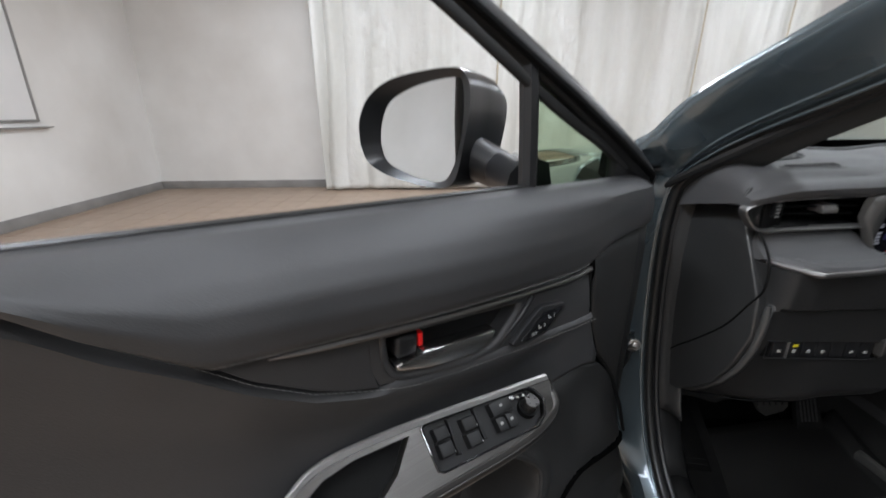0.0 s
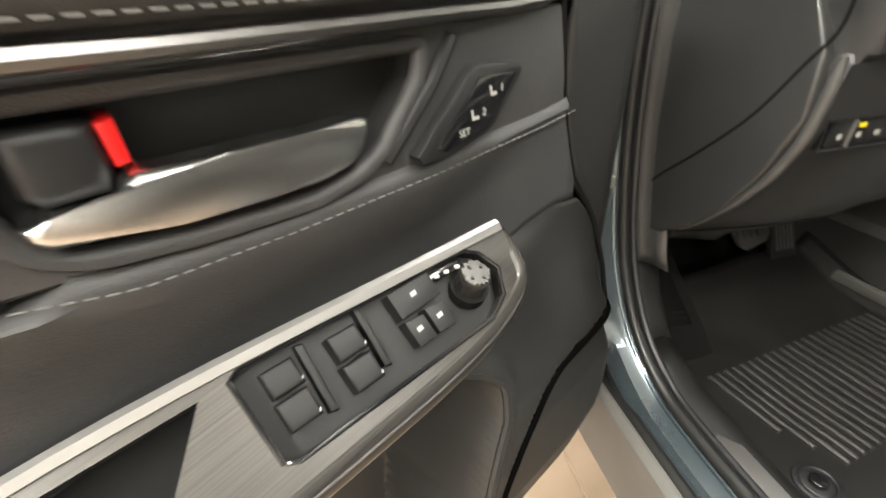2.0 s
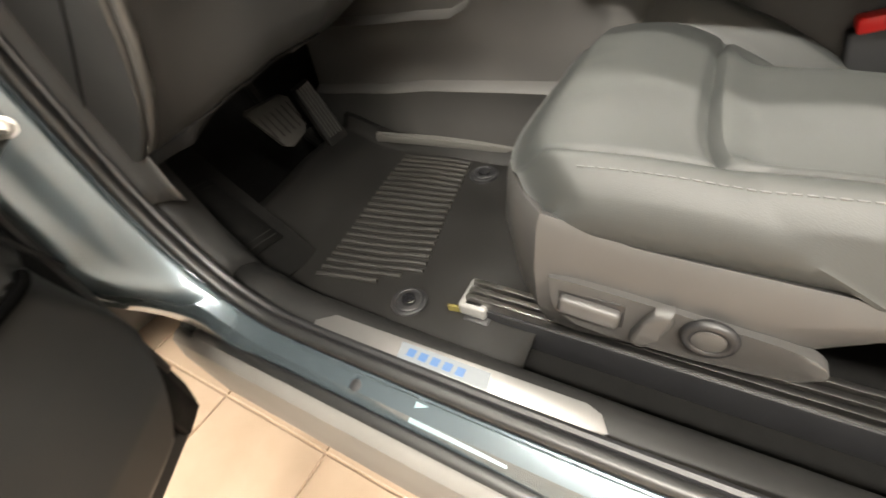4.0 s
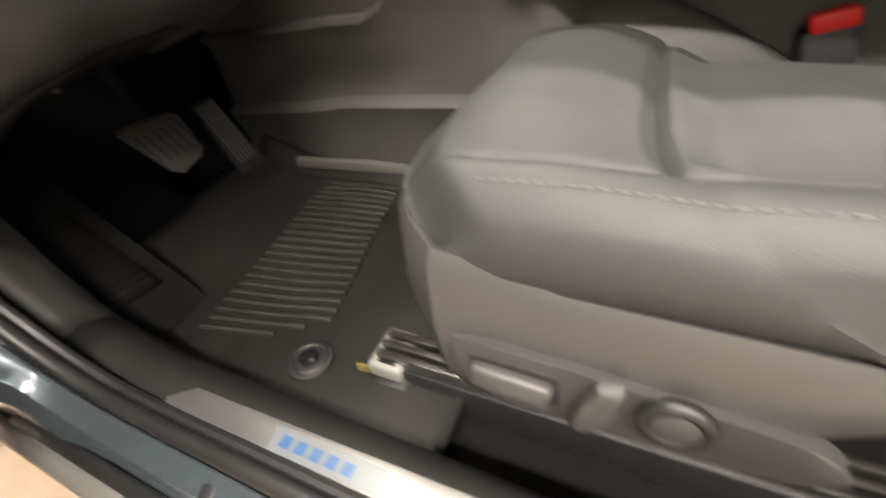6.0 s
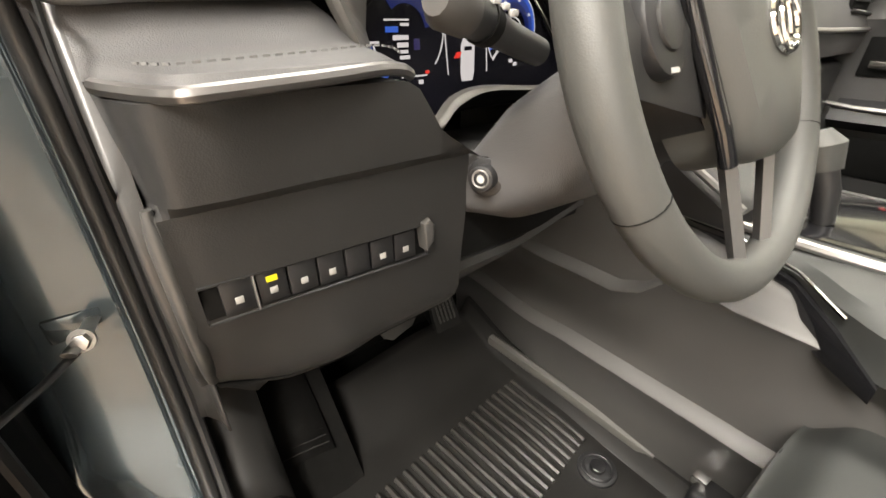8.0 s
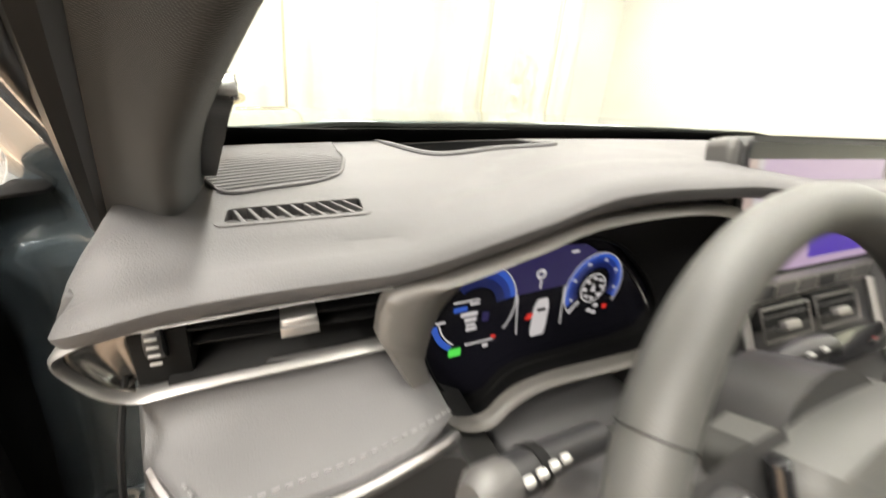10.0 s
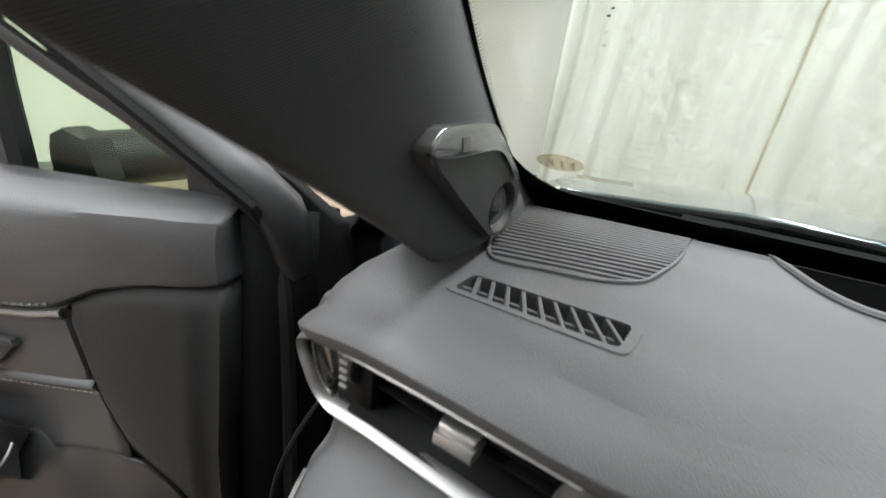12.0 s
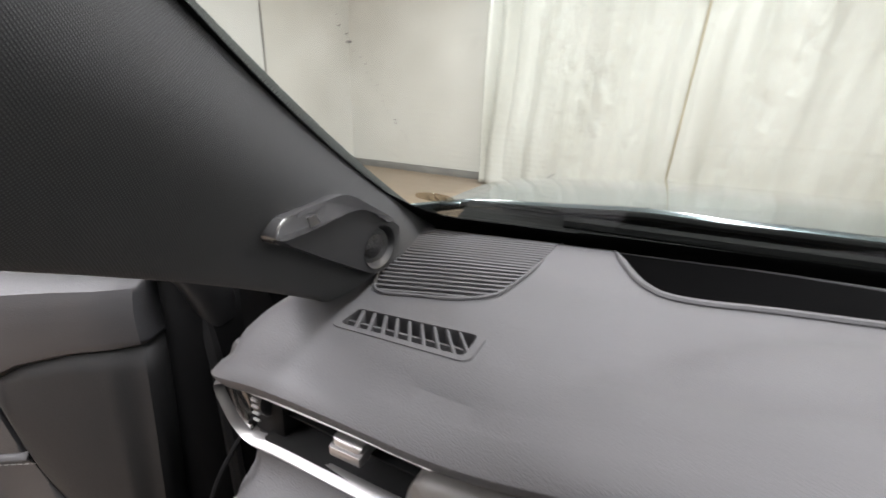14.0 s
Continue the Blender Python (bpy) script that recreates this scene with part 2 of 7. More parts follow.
def loft(rows, ring=False, caps=False, around=False, bm=None):
    bm = bm or bmesh.new()
    v = [[bm.verts.new(p) for p in row] for row in rows]
    n, m = len(rows), len(rows[0])
    for i in range(n if around else n - 1):
        for j in range(m if ring else m - 1):
            f = (v[i][j], v[i][(j + 1) % m], v[(i + 1) % n][(j + 1) % m], v[(i + 1) % n][j])
            if len(set(f)) == 4:
                bm.faces.new(f)
    if caps:
        bm.faces.new(v[0][::-1])
        bm.faces.new(v[-1])
    bmesh.ops.recalc_face_normals(bm, faces=bm.faces)
    return bm


def tube(points, r, sides=10, ring=False, flat=1.0, up=None, bm=None):
    """A round or flattened bar along the points; r may be a list."""
    pts = [Vector(p) for p in points]
    n = len(pts)
    rows, last = [], None
    for i, p in enumerate(pts):
        a = pts[(i - 1) % n] if ring or i else p
        b = pts[(i + 1) % n] if ring or i < n - 1 else p
        t = (b - a).normalized()
        ref = Vector(up) if up else (last or (V(0, 0, 1) if abs(t.z) < 0.9 else V(1, 0, 0)))
        side = (ref - t * ref.dot(t)).normalized()
        last = side
        other = t.cross(side)
        rr = r[i] if isinstance(r, (list, tuple)) else r
        rows.append([p + side * math.cos(k * math.tau / sides) * rr * flat + other * math.sin(k * math.tau / sides) * rr for k in range(sides)])
    return loft(rows, ring=True, caps=not ring, around=ring, bm=bm)


def block(m, sx, sy, sz, bevel=0.002, seg=2, bm=None):
    """A box of that size with rounded edges, at the pose m."""
    b = bmesh.new()
    bmesh.ops.create_cube(b, size=1, matrix=Matrix.Diagonal((sx, sy, sz, 1)))
    if bevel:
        bmesh.ops.bevel(b, geom=b.edges[:], offset=min(bevel, 0.45 * min(sx, sy, sz)), segments=seg, profile=0.5, affect="EDGES")
    bmesh.ops.transform(b, matrix=m, verts=b.verts)
    return join(bm, b)


def span(x0, x1, y0, y1, z0, z1, bevel=0.002, seg=2, bm=None):
    return block(Matrix.Translation(((x0 + x1) / 2, (y0 + y1) / 2, (z0 + z1) / 2)), abs(x1 - x0), abs(y1 - y0), abs(z1 - z0), bevel, seg, bm)


def join(bm, other):
    if bm is None:
        return other
    me = bpy.data.meshes.new("tmp")
    other.to_mesh(me)
    other.free()
    bm.from_mesh(me)
    bpy.data.meshes.remove(me)
    return bm


def prism(outline, at, low, high, bevel=0.0, seg=2):
    """A plate: the outline's (a, b) through at(a, b, c), from c = low to c = high, its front rim rounded."""
    bm = bmesh.new()
    back = [bm.verts.new(at(a, b, low)) for a, b in outline]
    front = [bm.verts.new(at(a, b, high)) for a, b in outline]
    n = len(outline)
    bm.faces.new(back[::-1])
    top = bm.faces.new(front)
    for i in range(n):
        bm.faces.new((back[i], back[(i + 1) % n], front[(i + 1) % n], front[i]))
    if bevel:
        bmesh.ops.bevel(bm, geom=list(top.edges), offset=bevel, segments=seg, profile=0.5, affect="EDGES")
    bmesh.ops.recalc_face_normals(bm, faces=bm.faces)
    return bm


def roundpoly(poly, r, n=4):
    """The outline with its corners rounded off."""
    out = []
    for i, p in enumerate(poly):
        a, b, c = Vector(poly[i - 1]), Vector(p), Vector(poly[(i + 1) % len(poly)])
        da, dc = a - b, c - b
        q0, q1 = b + da * min(0.45, r / da.length), b + dc * min(0.45, r / dc.length)
        for k in range(n + 1):
            t = k / n
            s = q0 * (1 - t) ** 2 + b * 2 * t * (1 - t) + q1 * t * t
            out.append((s.x, s.y))
    return out


def disc(center, normal, r, depth, sides=32, bevel=0.0, ry=None):
    """A short cylinder or oval plate, its back at the centre."""
    q = Vector(normal).normalized().to_track_quat("Z", "Y")
    ry = ry or r
    out = [(r * math.cos(k * math.tau / sides), ry * math.sin(k * math.tau / sides)) for k in range(sides)]
    return prism(out, lambda a, b, c: Vector(center) + q @ V(a, b, c), 0, depth, bevel)


def ringplate(outer, inner, at, low, high):
    """A frame between two outlines of as many points."""
    rows = [[at(a, b, low) for a, b in outer], [at(a, b, high) for a, b in outer], [at(a, b, high) for a, b in inner], [at(a, b, low) for a, b in inner]]
    return loft(rows, ring=True, around=True)


def dashes(points, length, gap, r, lift=None):
    """A seam: short threads along the points."""
    pts = [Vector(p) for p in points]
    bm = bmesh.new()
    run, on, start = 0.0, True, pts[0]
    cur = pts[0]
    i = 1
    while i < len(pts):
        need = (length if on else gap) - run
        step = (pts[i] - cur).length
        if step >= need:
            cur = cur + (pts[i] - cur) * (need / max(step, 1e-9))
            if on:
                d = (cur - start)
                m = Matrix.Translation((start + cur) / 2) @ d.to_track_quat("X", "Z").to_matrix().to_4x4()
                bmesh.ops.create_cube(bm, size=1, matrix=m @ Matrix.Diagonal((d.length, r * 2, r * 2, 1)))
            start, on, run = cur.copy(), not on, 0.0
        else:
            run += step
            cur = pts[i].copy()
            i += 1
    return bm


def thing(name, label, category, at, group="", kind=""):
    ob = new(name)
    ob.empty_display_size = 0.05
    ob.location = at
    return tagged(ob, label, category, group, kind)


def part(name, bm, mat, parent=None, label="", sharp=40, solid=0.0, soft=0):
    me = bpy.data.meshes.new(name)
    bm.to_mesh(me)
    bm.free()
    me.materials.append(mat)
    me.shade_smooth()
    me.set_sharp_from_angle(angle=radians(sharp))
    ob = new(name, me)
    if parent:
        ob.parent = parent
        if parent.type == "EMPTY":
            ob.matrix_parent_inverse = Matrix.Translation(-parent.location)
    if solid:
        mod = ob.modifiers.new("thickness", "SOLIDIFY")
        mod.thickness, mod.offset = solid, 0
    if soft:
        mod = ob.modifiers.new("soft", "SUBSURF")
        mod.levels = mod.render_levels = soft
    if label:
        tagged(ob, label)
    return ob


def single(name, bm, mat, label, category, group="", kind="", **more):
    return tagged(part(name, bm, mat, **more), label, category, group, kind)


def cut(ob, cutters):
    """Takes the cutters' shapes out of ob's mesh, for good."""
    for bm in cutters:
        me = bpy.data.meshes.new("cutter")
        bm.to_mesh(me)
        bm.free()
        tool = new("cutter", me)
        mod = ob.modifiers.new("cut", "BOOLEAN")
        mod.operation, mod.object, mod.solver = "DIFFERENCE", tool, "EXACT"
        bpy.context.view_layer.update()
        done = bpy.data.meshes.new_from_object(ob.evaluated_get(bpy.context.evaluated_depsgraph_get()))
        ob.modifiers.remove(mod)
        old, name = ob.data, ob.data.name
        ob.data = done
        bpy.data.meshes.remove(old)
        done.name = name
        bpy.data.objects.remove(tool)
        bpy.data.meshes.remove(me)
    ob.data.shade_smooth()
    ob.data.set_sharp_from_angle(angle=radians(30))


# ---------------------------------------------------------------- the room
XL, XR, YB, YF, ZC = -5.95, 5.6, 6.65, -6.0, 3.6
single("floor", span(XL - 0.2, XR + 0.2, YF - 0.2, YB + 0.2, -0.15, -0.004, 0), GROUT, "beige ceramic tiled workshop floor with pale joints", "floor", kind="structure")
single("wall_west", span(XL - 0.2, XL, YF - 0.2, YB + 0.2, -0.004, ZC, 0), WALL, "stained whitewashed side wall", "wall", kind="structure")
single("wall_east", span(XR, XR + 0.2, YF - 0.2, YB + 0.2, -0.004, ZC, 0), WALL, "plain whitewashed wall", "wall", kind="structure")
single("wall_north", span(XL, XR, YB, YB + 0.2, -0.004, ZC, 0), WALL, "whitewashed wall with faint brown stains", "wall", kind="structure")
single("wall_south", span(XL, XR, YF - 0.2, YF, -0.004, ZC, 0), WALL, "plain whitewashed wall", "wall", kind="structure")
single("ceiling", span(XL - 0.2, XR + 0.2, YF - 0.2, YB + 0.2, ZC, ZC + 0.15, 0), CEILING, "plain white ceiling", "ceiling", kind="structure")
single("baseboard", span(XL, -2.75, YB - 0.02, YB - 0.001, 0, 0.13, 0.004), SKIRTING, "grey painted skirting along the wall", "baseboard", kind="structure")
single("baseboard", span(XL + 0.001, XL + 0.02, YF, YB - 0.03, 0, 0.13, 0.004), SKIRTING, "grey painted skirting along the wall", "baseboard", kind="structure")


def curtain():
    """A long sheet that hangs in uneven folds before the back wall."""
    rows = []
    for i in range(401):
        x = -3.04 + i * 0.0187
        edge = smooth((-1.9 - x) / 1.0)
        row = []
        for j in range(53):
            z = 0.03 + j * 0.0652
            q = x + 0.05 * noise.noise((x * 1.1, z * 0.8, 9.0)) - 0.03 * z
            f = 0.05 * math.sin(q * 5.1 + 1.5 * math.sin(q * 1.7)) + (0.02 + 0.05 * edge) * (1 - 2 * abs(math.sin(q * 8.3 + 1.2 * math.sin(q * 2.3)))) + 0.012 * math.sin(q * 29 + 0.4)
            crease = max(0.0, noise.noise((x * 1.3, z * 0.9, 4.4))) * 2
            w = noise.noise((x * 2.2, z * 0.7, 3.1)) * 0.05 + crease * (0.06 * (0.25 - abs(noise.noise((x * 6 + z * 3, z * 4 - x * 2, 7.7)))) + 0.03 * (0.25 - abs(noise.noise((x * 15 - z * 9, z * 9 + x * 6, 2.7)))))
            row.append(V(x, 6.28 + f * (0.6 + 0.4 * z / 3.4) + w, z))
        rows.append(row)
    return loft(rows)


cu = thing("curtain", "white plastic sheet curtain hanging in creased folds", "curtain", (0.8, 6.28, 0))
part("sheet", curtain(), CURTAIN, cu, solid=0.004)
for sx in (-0.36, 2.62, 3.9):
    part("seam", tube([(sx + 0.10 * z / 3.4, 6.175, z) for z in (0.05, 1.2, 2.4, 3.4)], 0.014, 6), material("brown seam", (0.50, 0.44, 0.33), 0.6, vary=0.3), cu, "brownish vertical joint")
part("rail", tube([(-2.9, 6.28, 3.46), (4.5, 6.28, 3.46)], 0.02, 8), STEEL, cu)

wb = thing("whiteboard", "white board with a thin grey frame on the wall", "whiteboard", (XL + 0.02, 3.9, 1.2))
part("panel", span(XL + 0.001, XL + 0.022, 2.4, 4.65, 1.17, 2.6, 0.003), BOARD, wb)
part("pen_tray", span(XL + 0.001, XL + 0.07, 2.4, 4.80, 1.075, 1.09, 0.004), SKIRTING, wb)
for a, b, c, d in ((2.37, 4.68, 1.145, 1.17), (2.37, 4.68, 2.6, 2.63), (2.37, 2.40, 1.17, 2.6), (4.65, 4.68, 1.17, 2.6)):
    part("frame_rail", span(XL + 0.001, XL + 0.03, a, b, c, d, 0.003), SKIRTING, wb)

# unseen ceiling lights, added; places and watts chosen to balance the brightness
WATTS = {(-2.7, -3.5): 90, (-2.7, -0.9): 165, (-2.7, 4.2): 66, (0.0, 4.2): 64, (0.0, 0.6): 74, (3.6, 0.6): 58, (0.0, -2.3): 60, (3.6, -2.3): 60}
for lx in (-2.7, 0.0, 3.6):
    for ly in ((-3.5, -0.9, 4.2) if lx < 0 else (-2.3, 0.6, 4.2)):
        fx = thing("ceiling_light", "assumed ceiling light, out of view, with two bright tubes", "lamp", (lx, ly, ZC - 0.06), "ceiling lights")
        part("housing", span(lx - 0.16, lx + 0.16, ly - 1.24, ly + 1.24, ZC - 0.05, ZC - 0.001, 0.006), BOARD, fx)
        for dx in (-0.08, 0.08):
            part("tube", tube([(lx + dx, ly - 1.2, ZC - 0.075), (lx + dx, ly + 1.2, ZC - 0.075)], 0.014, 10), TUBE, fx)
        la = bpy.data.lights.new("ceiling_lamp", "AREA")
        la.shape, la.size, la.size_y, la.energy, la.color = "RECTANGLE", 0.3, 2.45, WATTS.setdefault((lx, ly), 78), (0.90, 0.965, 1.0)
        lo = new("ceiling_lamp", la)
        lo.location = (lx, ly, ZC - 0.10)


# ---------------------------------------------------------------- driver's door
HINGE, DU, DN = V(-0.88, 0.13, 0), V(-0.874, -0.486, 0), V(0.486, -0.874, 0)


def D(u, n, z):
    """Door space: u from the hinge to the rear edge, n into the car, z up."""
    return HINGE + DU * u + DN * n + V(0, 0, z)


def onface(n0=0.0):
    return lambda a, b, c: D(a, n0 + c, b)


def tuck(u):
    """How far the panel falls back towards the hinge."""
    return 0.007 * smooth((0.065 - u) / 0.03) + 0.006 * smooth((0.15 - u) / 0.10)


def pad_f(u):
    return 0.2 + 0.8 * smooth((u - 0.13) / 0.30)


door = thing("driver_door", "open driver's door with black padded trim panel", "car door", D(0.5, 0, 0.33))
PADLOW = [(0.02, 1.044), (0.038, 1.043), (0.10, 1.037), (0.14, 1.027), (0.169, 1.011), (0.19, 1.0), (0.22, 0.997), (0.45, 1.0), (0.6, 1.004), (0.645, 1.006), (0.665, 1.02), (0.716, 1.058), (0.75, 1.09), (0.78, 1.105), (1.06, 1.108)]
PADPROF = [(0.0, 0.004), (0.03, 0.02), (0.08, 0.027), (0.3, 0.03), (0.5, 0.026), (0.68, 0.014), (0.82, -0.002), (0.92, -0.018), (1.0, -0.04)]
def lean(z):
    """How far the door's front edge lies back at that height."""
    return lerp(z, [(0.45, 0.030), (0.65, 0.029), (0.80, 0.024), (0.85, 0.022), (0.95, 0.007), (1.02, 0.0)])


rows = []
for i in range(70):
    u = 0.038 + 1.017 * i / 69
    lo = lerp(u, PADLOW)
    f = pad_f(u)
    prof = [lerp(k / 20, PADPROF) for k in range(21)]
    rows.append([D(u, (n * f if n > 0 else n) - tuck(u) - (0.002 + 0.004 * smooth((u - 0.2) / 0.1)) * (k == 0), lo + (1.112 - lo) * k / 20) for k, n in enumerate(prof)])
rows.insert(0, [p - DN * 0.006 - DU * 0.003 for p in rows[0]])
rows.insert(0, [p - DN * 0.04 for p in rows[0]])
part("upper_pad", loft(rows), VINYL, door, "soft black vinyl upper panel with a rolled top", solid=0.004)
STITCH2 = [(0.15, 0.9185), (0.20, 0.9150), (0.30, 0.912), (0.392, 0.912), (0.46, 0.915), (0.511, 0.929), (0.562, 0.945), (0.614, 0.975), (0.66, 1.012), (0.716, 1.052), (0.75, 1.084), (0.78, 1.10), (1.06, 1.104)]
rows = []
for i in range(64):
    u = 0.14 + 0.92 * i / 63
    hi = lerp(u, STITCH2)
    prof = [(0, -0.02), (0.35, -0.022), (0.62, -0.018), (0.80, -0.004), (0.9, 0.004), (0.95, 0.005), (0.98, 0.004), (1.0, 0.002 - 0.012 * smooth((u - 0.48) / 0.02))]
    hi += 0.008 * (1 - smooth((u - 0.47) / 0.03))
    fill = 1 - smooth((u - 0.20) / 0.09)
    foot = 0.76 + (lerp(u, [(0.03, 0.650), (0.086, 0.785), (0.129, 0.828), (0.165, 0.835), (0.26, 0.828)]) + 0.003 - 0.76) * (1 - smooth((u - 0.20) / 0.12))
    row = []
    for k in range(15):
        z = foot + (hi - foot) * k / 14
        n = lerp(k / 14, prof)
        row.append(D(max(u, lerp(z, [(0.79, 0.095), (0.851, 0.141), (0.885, 0.154), (0.914, 0.164)])), n * (1 - fill) + max(n, 0.001) * fill - tuck(u) * 0.8, z))
    rows.append(row)
part("mid_panel", loft(rows), VINYL, door, "black leatherette middle panel", solid=0.004)

# edge of the map pocket's opening (z, u), the dark joint ahead of it (u, z), and the top edge (u, z)
BIN = [(0.40, 0.345), (0.46, 0.34), (0.52, 0.33), (0.59, 0.315), (0.642, 0.293), (0.68, 0.274), (0.71, 0.268), (0.725, 0.275), (0.74, 0.29), (0.752, 0.31), (0.765, 0.34)]
JOINT = [(0.075, 0.680), (0.10, 0.679), (0.15, 0.677), (0.187, 0.672), (0.21, 0.658), (0.23, 0.638), (0.266, 0.597), (0.293, 0.54), (0.308, 0.48), (0.316, 0.42), (0.320, 0.36)]
LOWTOP = [(0.03, 0.650), (0.086, 0.785), (0.129, 0.828), (0.165, 0.835), (0.26, 0.828), (0.36, 0.80), (1.06, 0.70)]


def gap_near(u, z):
    """How near a point lies to the dark joint, 1 on it."""
    best = 1.0
    for (a, b), (c, d) in zip(JOINT, JOINT[1:]):
        k = min(max(((u - a) * (c - a) + (z - b) * (d - b)) / ((c - a) ** 2 + (d - b) ** 2), 0), 1)
        best = min(best, math.hypot(u - a - (c - a) * k, z - b - (d - b) * k))
    return math.exp(-(best / 0.0055) ** 4)


def low_n(u, z):
    top = lerp(u, LOWTOP)
    base = lerp(z, [(0.34, 0.0), (0.395, 0.0), (0.435, 0.032), (0.5, 0.045), (0.60, 0.044), (0.68, 0.036), (0.74, 0.022), (0.79, 0.008), (0.83, 0.0)])
    base *= 1 - (1 - smooth((top - z) / 0.13)) * smooth((0.22 - u) / 0.06)
    base -= 0.016 * math.exp(-(top - z) / 0.010) * smooth((u - 0.15) / 0.05)
    pocket = -0.12 * smooth((u - lerp(z, BIN) - 0.004) / 0.022) * smooth((0.97 - u) / 0.05) * smooth((0.766 - z) / 0.015) * smooth((z - 0.40) / 0.05)
    rim = 0.008 * math.exp(-((u - lerp(z, BIN) + 0.004) / 0.010) ** 2) * smooth((0.765 - z) / 0.03)
    ahead = -0.014 * smooth((lerp(u, JOINT) - z) / 0.006) * (u < 0.322)
    return base + pocket + rim + ahead - tuck(u) * 0.9 - (0.010 * gap_near(u, z) if 0.06 < u < 0.345 and z < 0.70 else 0)


# lower edge of the panel (u, z), cut away at the front corner
LOWEND = [(0.046, 0.56), (0.07, 0.505), (0.09, 0.46), (0.116, 0.424), (0.15, 0.405), (0.2, 0.398), (1.06, 0.395)]
rows = [[D(u, low_n(u, z), z) for z in [lerp(u, LOWEND) + (lerp(u, LOWTOP) - lerp(u, LOWEND)) * k / 90 for k in range(91)]] for u in [0.046 + 0.344 * i / 90 for i in range(90)] + [0.39 + 0.67 * i / 40 for i in range(41)]]
part("lower_panel", loft(rows), LOWPLASTIC, door, "hard black plastic lower panel with a map pocket", solid=0.004)
rows = []
for i in range(26):
    u = 0.030 + 0.137 * i / 25
    hi = lerp(u, PADLOW) - 0.002
    lo = lerp(u, [(0.03, 0.655), (0.086, 0.790), (0.137, 0.853), (0.15, 0.887), (0.16, 0.916), (0.168, 0.987)])
    back = 1 - smooth((u - 0.03) / 0.08)
    rows.append([D(u + back * (0.010 + 0.5 * lean(lo + (hi - lo) * k / 12)), 0.001 - tuck(u) * 1.0 + 0.004 * math.sin(k / 12 * 3.14) - (0.002 if k == 12 else 0), lo + (hi - lo) * k / 12) for k in range(13)])
rows.insert(0, [p - DN * 0.005 - DU * 0.003 for p in rows[0]])
rows.insert(0, [p - DN * 0.035 for p in rows[0]])
part("inner_edge_strip", loft([[D(0.014 + lean(z), -0.062, z), D(0.022 + lean(z), -0.052, z), D(0.050 + lean(z), -0.050, z), D(0.054 + lean(z), -0.056, z)] for z in (0.45, 0.6, 0.7, 0.8, 0.85, 0.9, 0.95, 1.0, 1.014)]), VINYL, door, "slim grey strip beside the door seal", solid=0.003)
part("edge_strip_top", loft([[D(0.014, -0.062, z), D(0.022, -0.051, z), D(0.050, -0.049, z), D(0.054, -0.056, z)] for z in (1.016, 1.05, 1.075)]), KNEE, door, solid=0.003)
part("edge_flange", loft([[D(0.022, -0.056, z), D(0.026, -0.050, z), D(0.050, -0.048, z), D(0.054, -0.056, z)] for z in (1.078, 1.10, 1.123)]), PAINT, door, "blue grey painted flange", solid=0.003)
part("front_end_panel", loft(rows), ENDSKIN, door, "smooth black leatherette end panel", solid=0.004)
part("insert_backing", prism([(0.16, 0.88), (0.70, 0.90), (0.70, 1.035), (0.20, 1.02)], onface(), -0.05, -0.037), LOWPLASTIC, door, "dark back of the handle recess")
part("joint_backing", prism([(0.05, 0.68), (0.10, 0.76), (0.19, 0.80), (0.20, 0.98), (0.18, 1.01), (0.15, 1.02), (0.12, 0.90), (0.05, 0.74)], onface(), -0.03, -0.012), BLACK, door)
part("end_panel_joint", tube([D(u, -0.001, z) for u, z in ((0.170, 1.006), (0.170, 0.985), (0.162, 0.914), (0.152, 0.885), (0.139, 0.851), (0.110, 0.816), (0.088, 0.786), (0.055, 0.715), (0.032, 0.65))], 0.0032, 6), BLACK, door)
# outer skin and edge of the door
part("outer_skin", loft([[D(u, -0.105 + 0.02 * math.sin((z - 0.33) * 4) * -1 + (0.012 * smooth((0.1 - u) / 0.1)), z) for z in [0.33 + 0.755 * k / 12 for k in range(13)]] for u in [0.0 + 1.09 * i / 20 for i in range(21)]]), PAINT, door, "blue grey painted outer skin", solid=0.012)
part("front_edge", loft([[D(u, n, z) for u, n in ((0.06, -0.04), (0.02, -0.046), (0.010, -0.056), (-0.018, -0.085), (-0.030, -0.105))] for z in [0.35 + 0.75 * k / 10 for k in range(11)]]), BLACK, door, "black rubbered front edge", solid=0.012)
part("door_seal", tube(spline([D(u, -0.06, z) for u, z in ((0.204, 1.216), (0.132, 1.185), (0.067, 1.152), (0.037, 1.126), (0.016, 1.086), (0.006, 1.017), (0.001, 0.892), (0.0, 0.6), (0.0, 0.42))], 50), 0.009, 8), RUBBER, door, "soft black door seal")
part("frame_foot", prism([(0.055, 1.154), (0.006, 1.126), (-0.046, 1.090), (-0.058, 1.045), (-0.050, 0.985), (-0.014, 0.975), (-0.01, 1.0), (0.02, 1.08), (0.06, 1.11)], onface(-0.085), -0.012, 0.004, 0.004), BLACK, door, "black foot of the window frame")
part("bottom_edge", prism([(0.03, -0.09), (1.06, -0.09), (1.06, -0.015), (0.03, -0.05)], lambda a, b, c: D(a, b, c), 0.335, 0.36, 0.002), RUBBER, door)
part("pocket_lip", tube([D(b + 0.001, low_n(b, z) - 0.001, z) for z, b in [(0.42 + 0.335 * k / 40, lerp(0.42 + 0.335 * k / 40, BIN)) for k in range(41)]], 0.0045, 8), KNEE, door, "raised pocket lip")
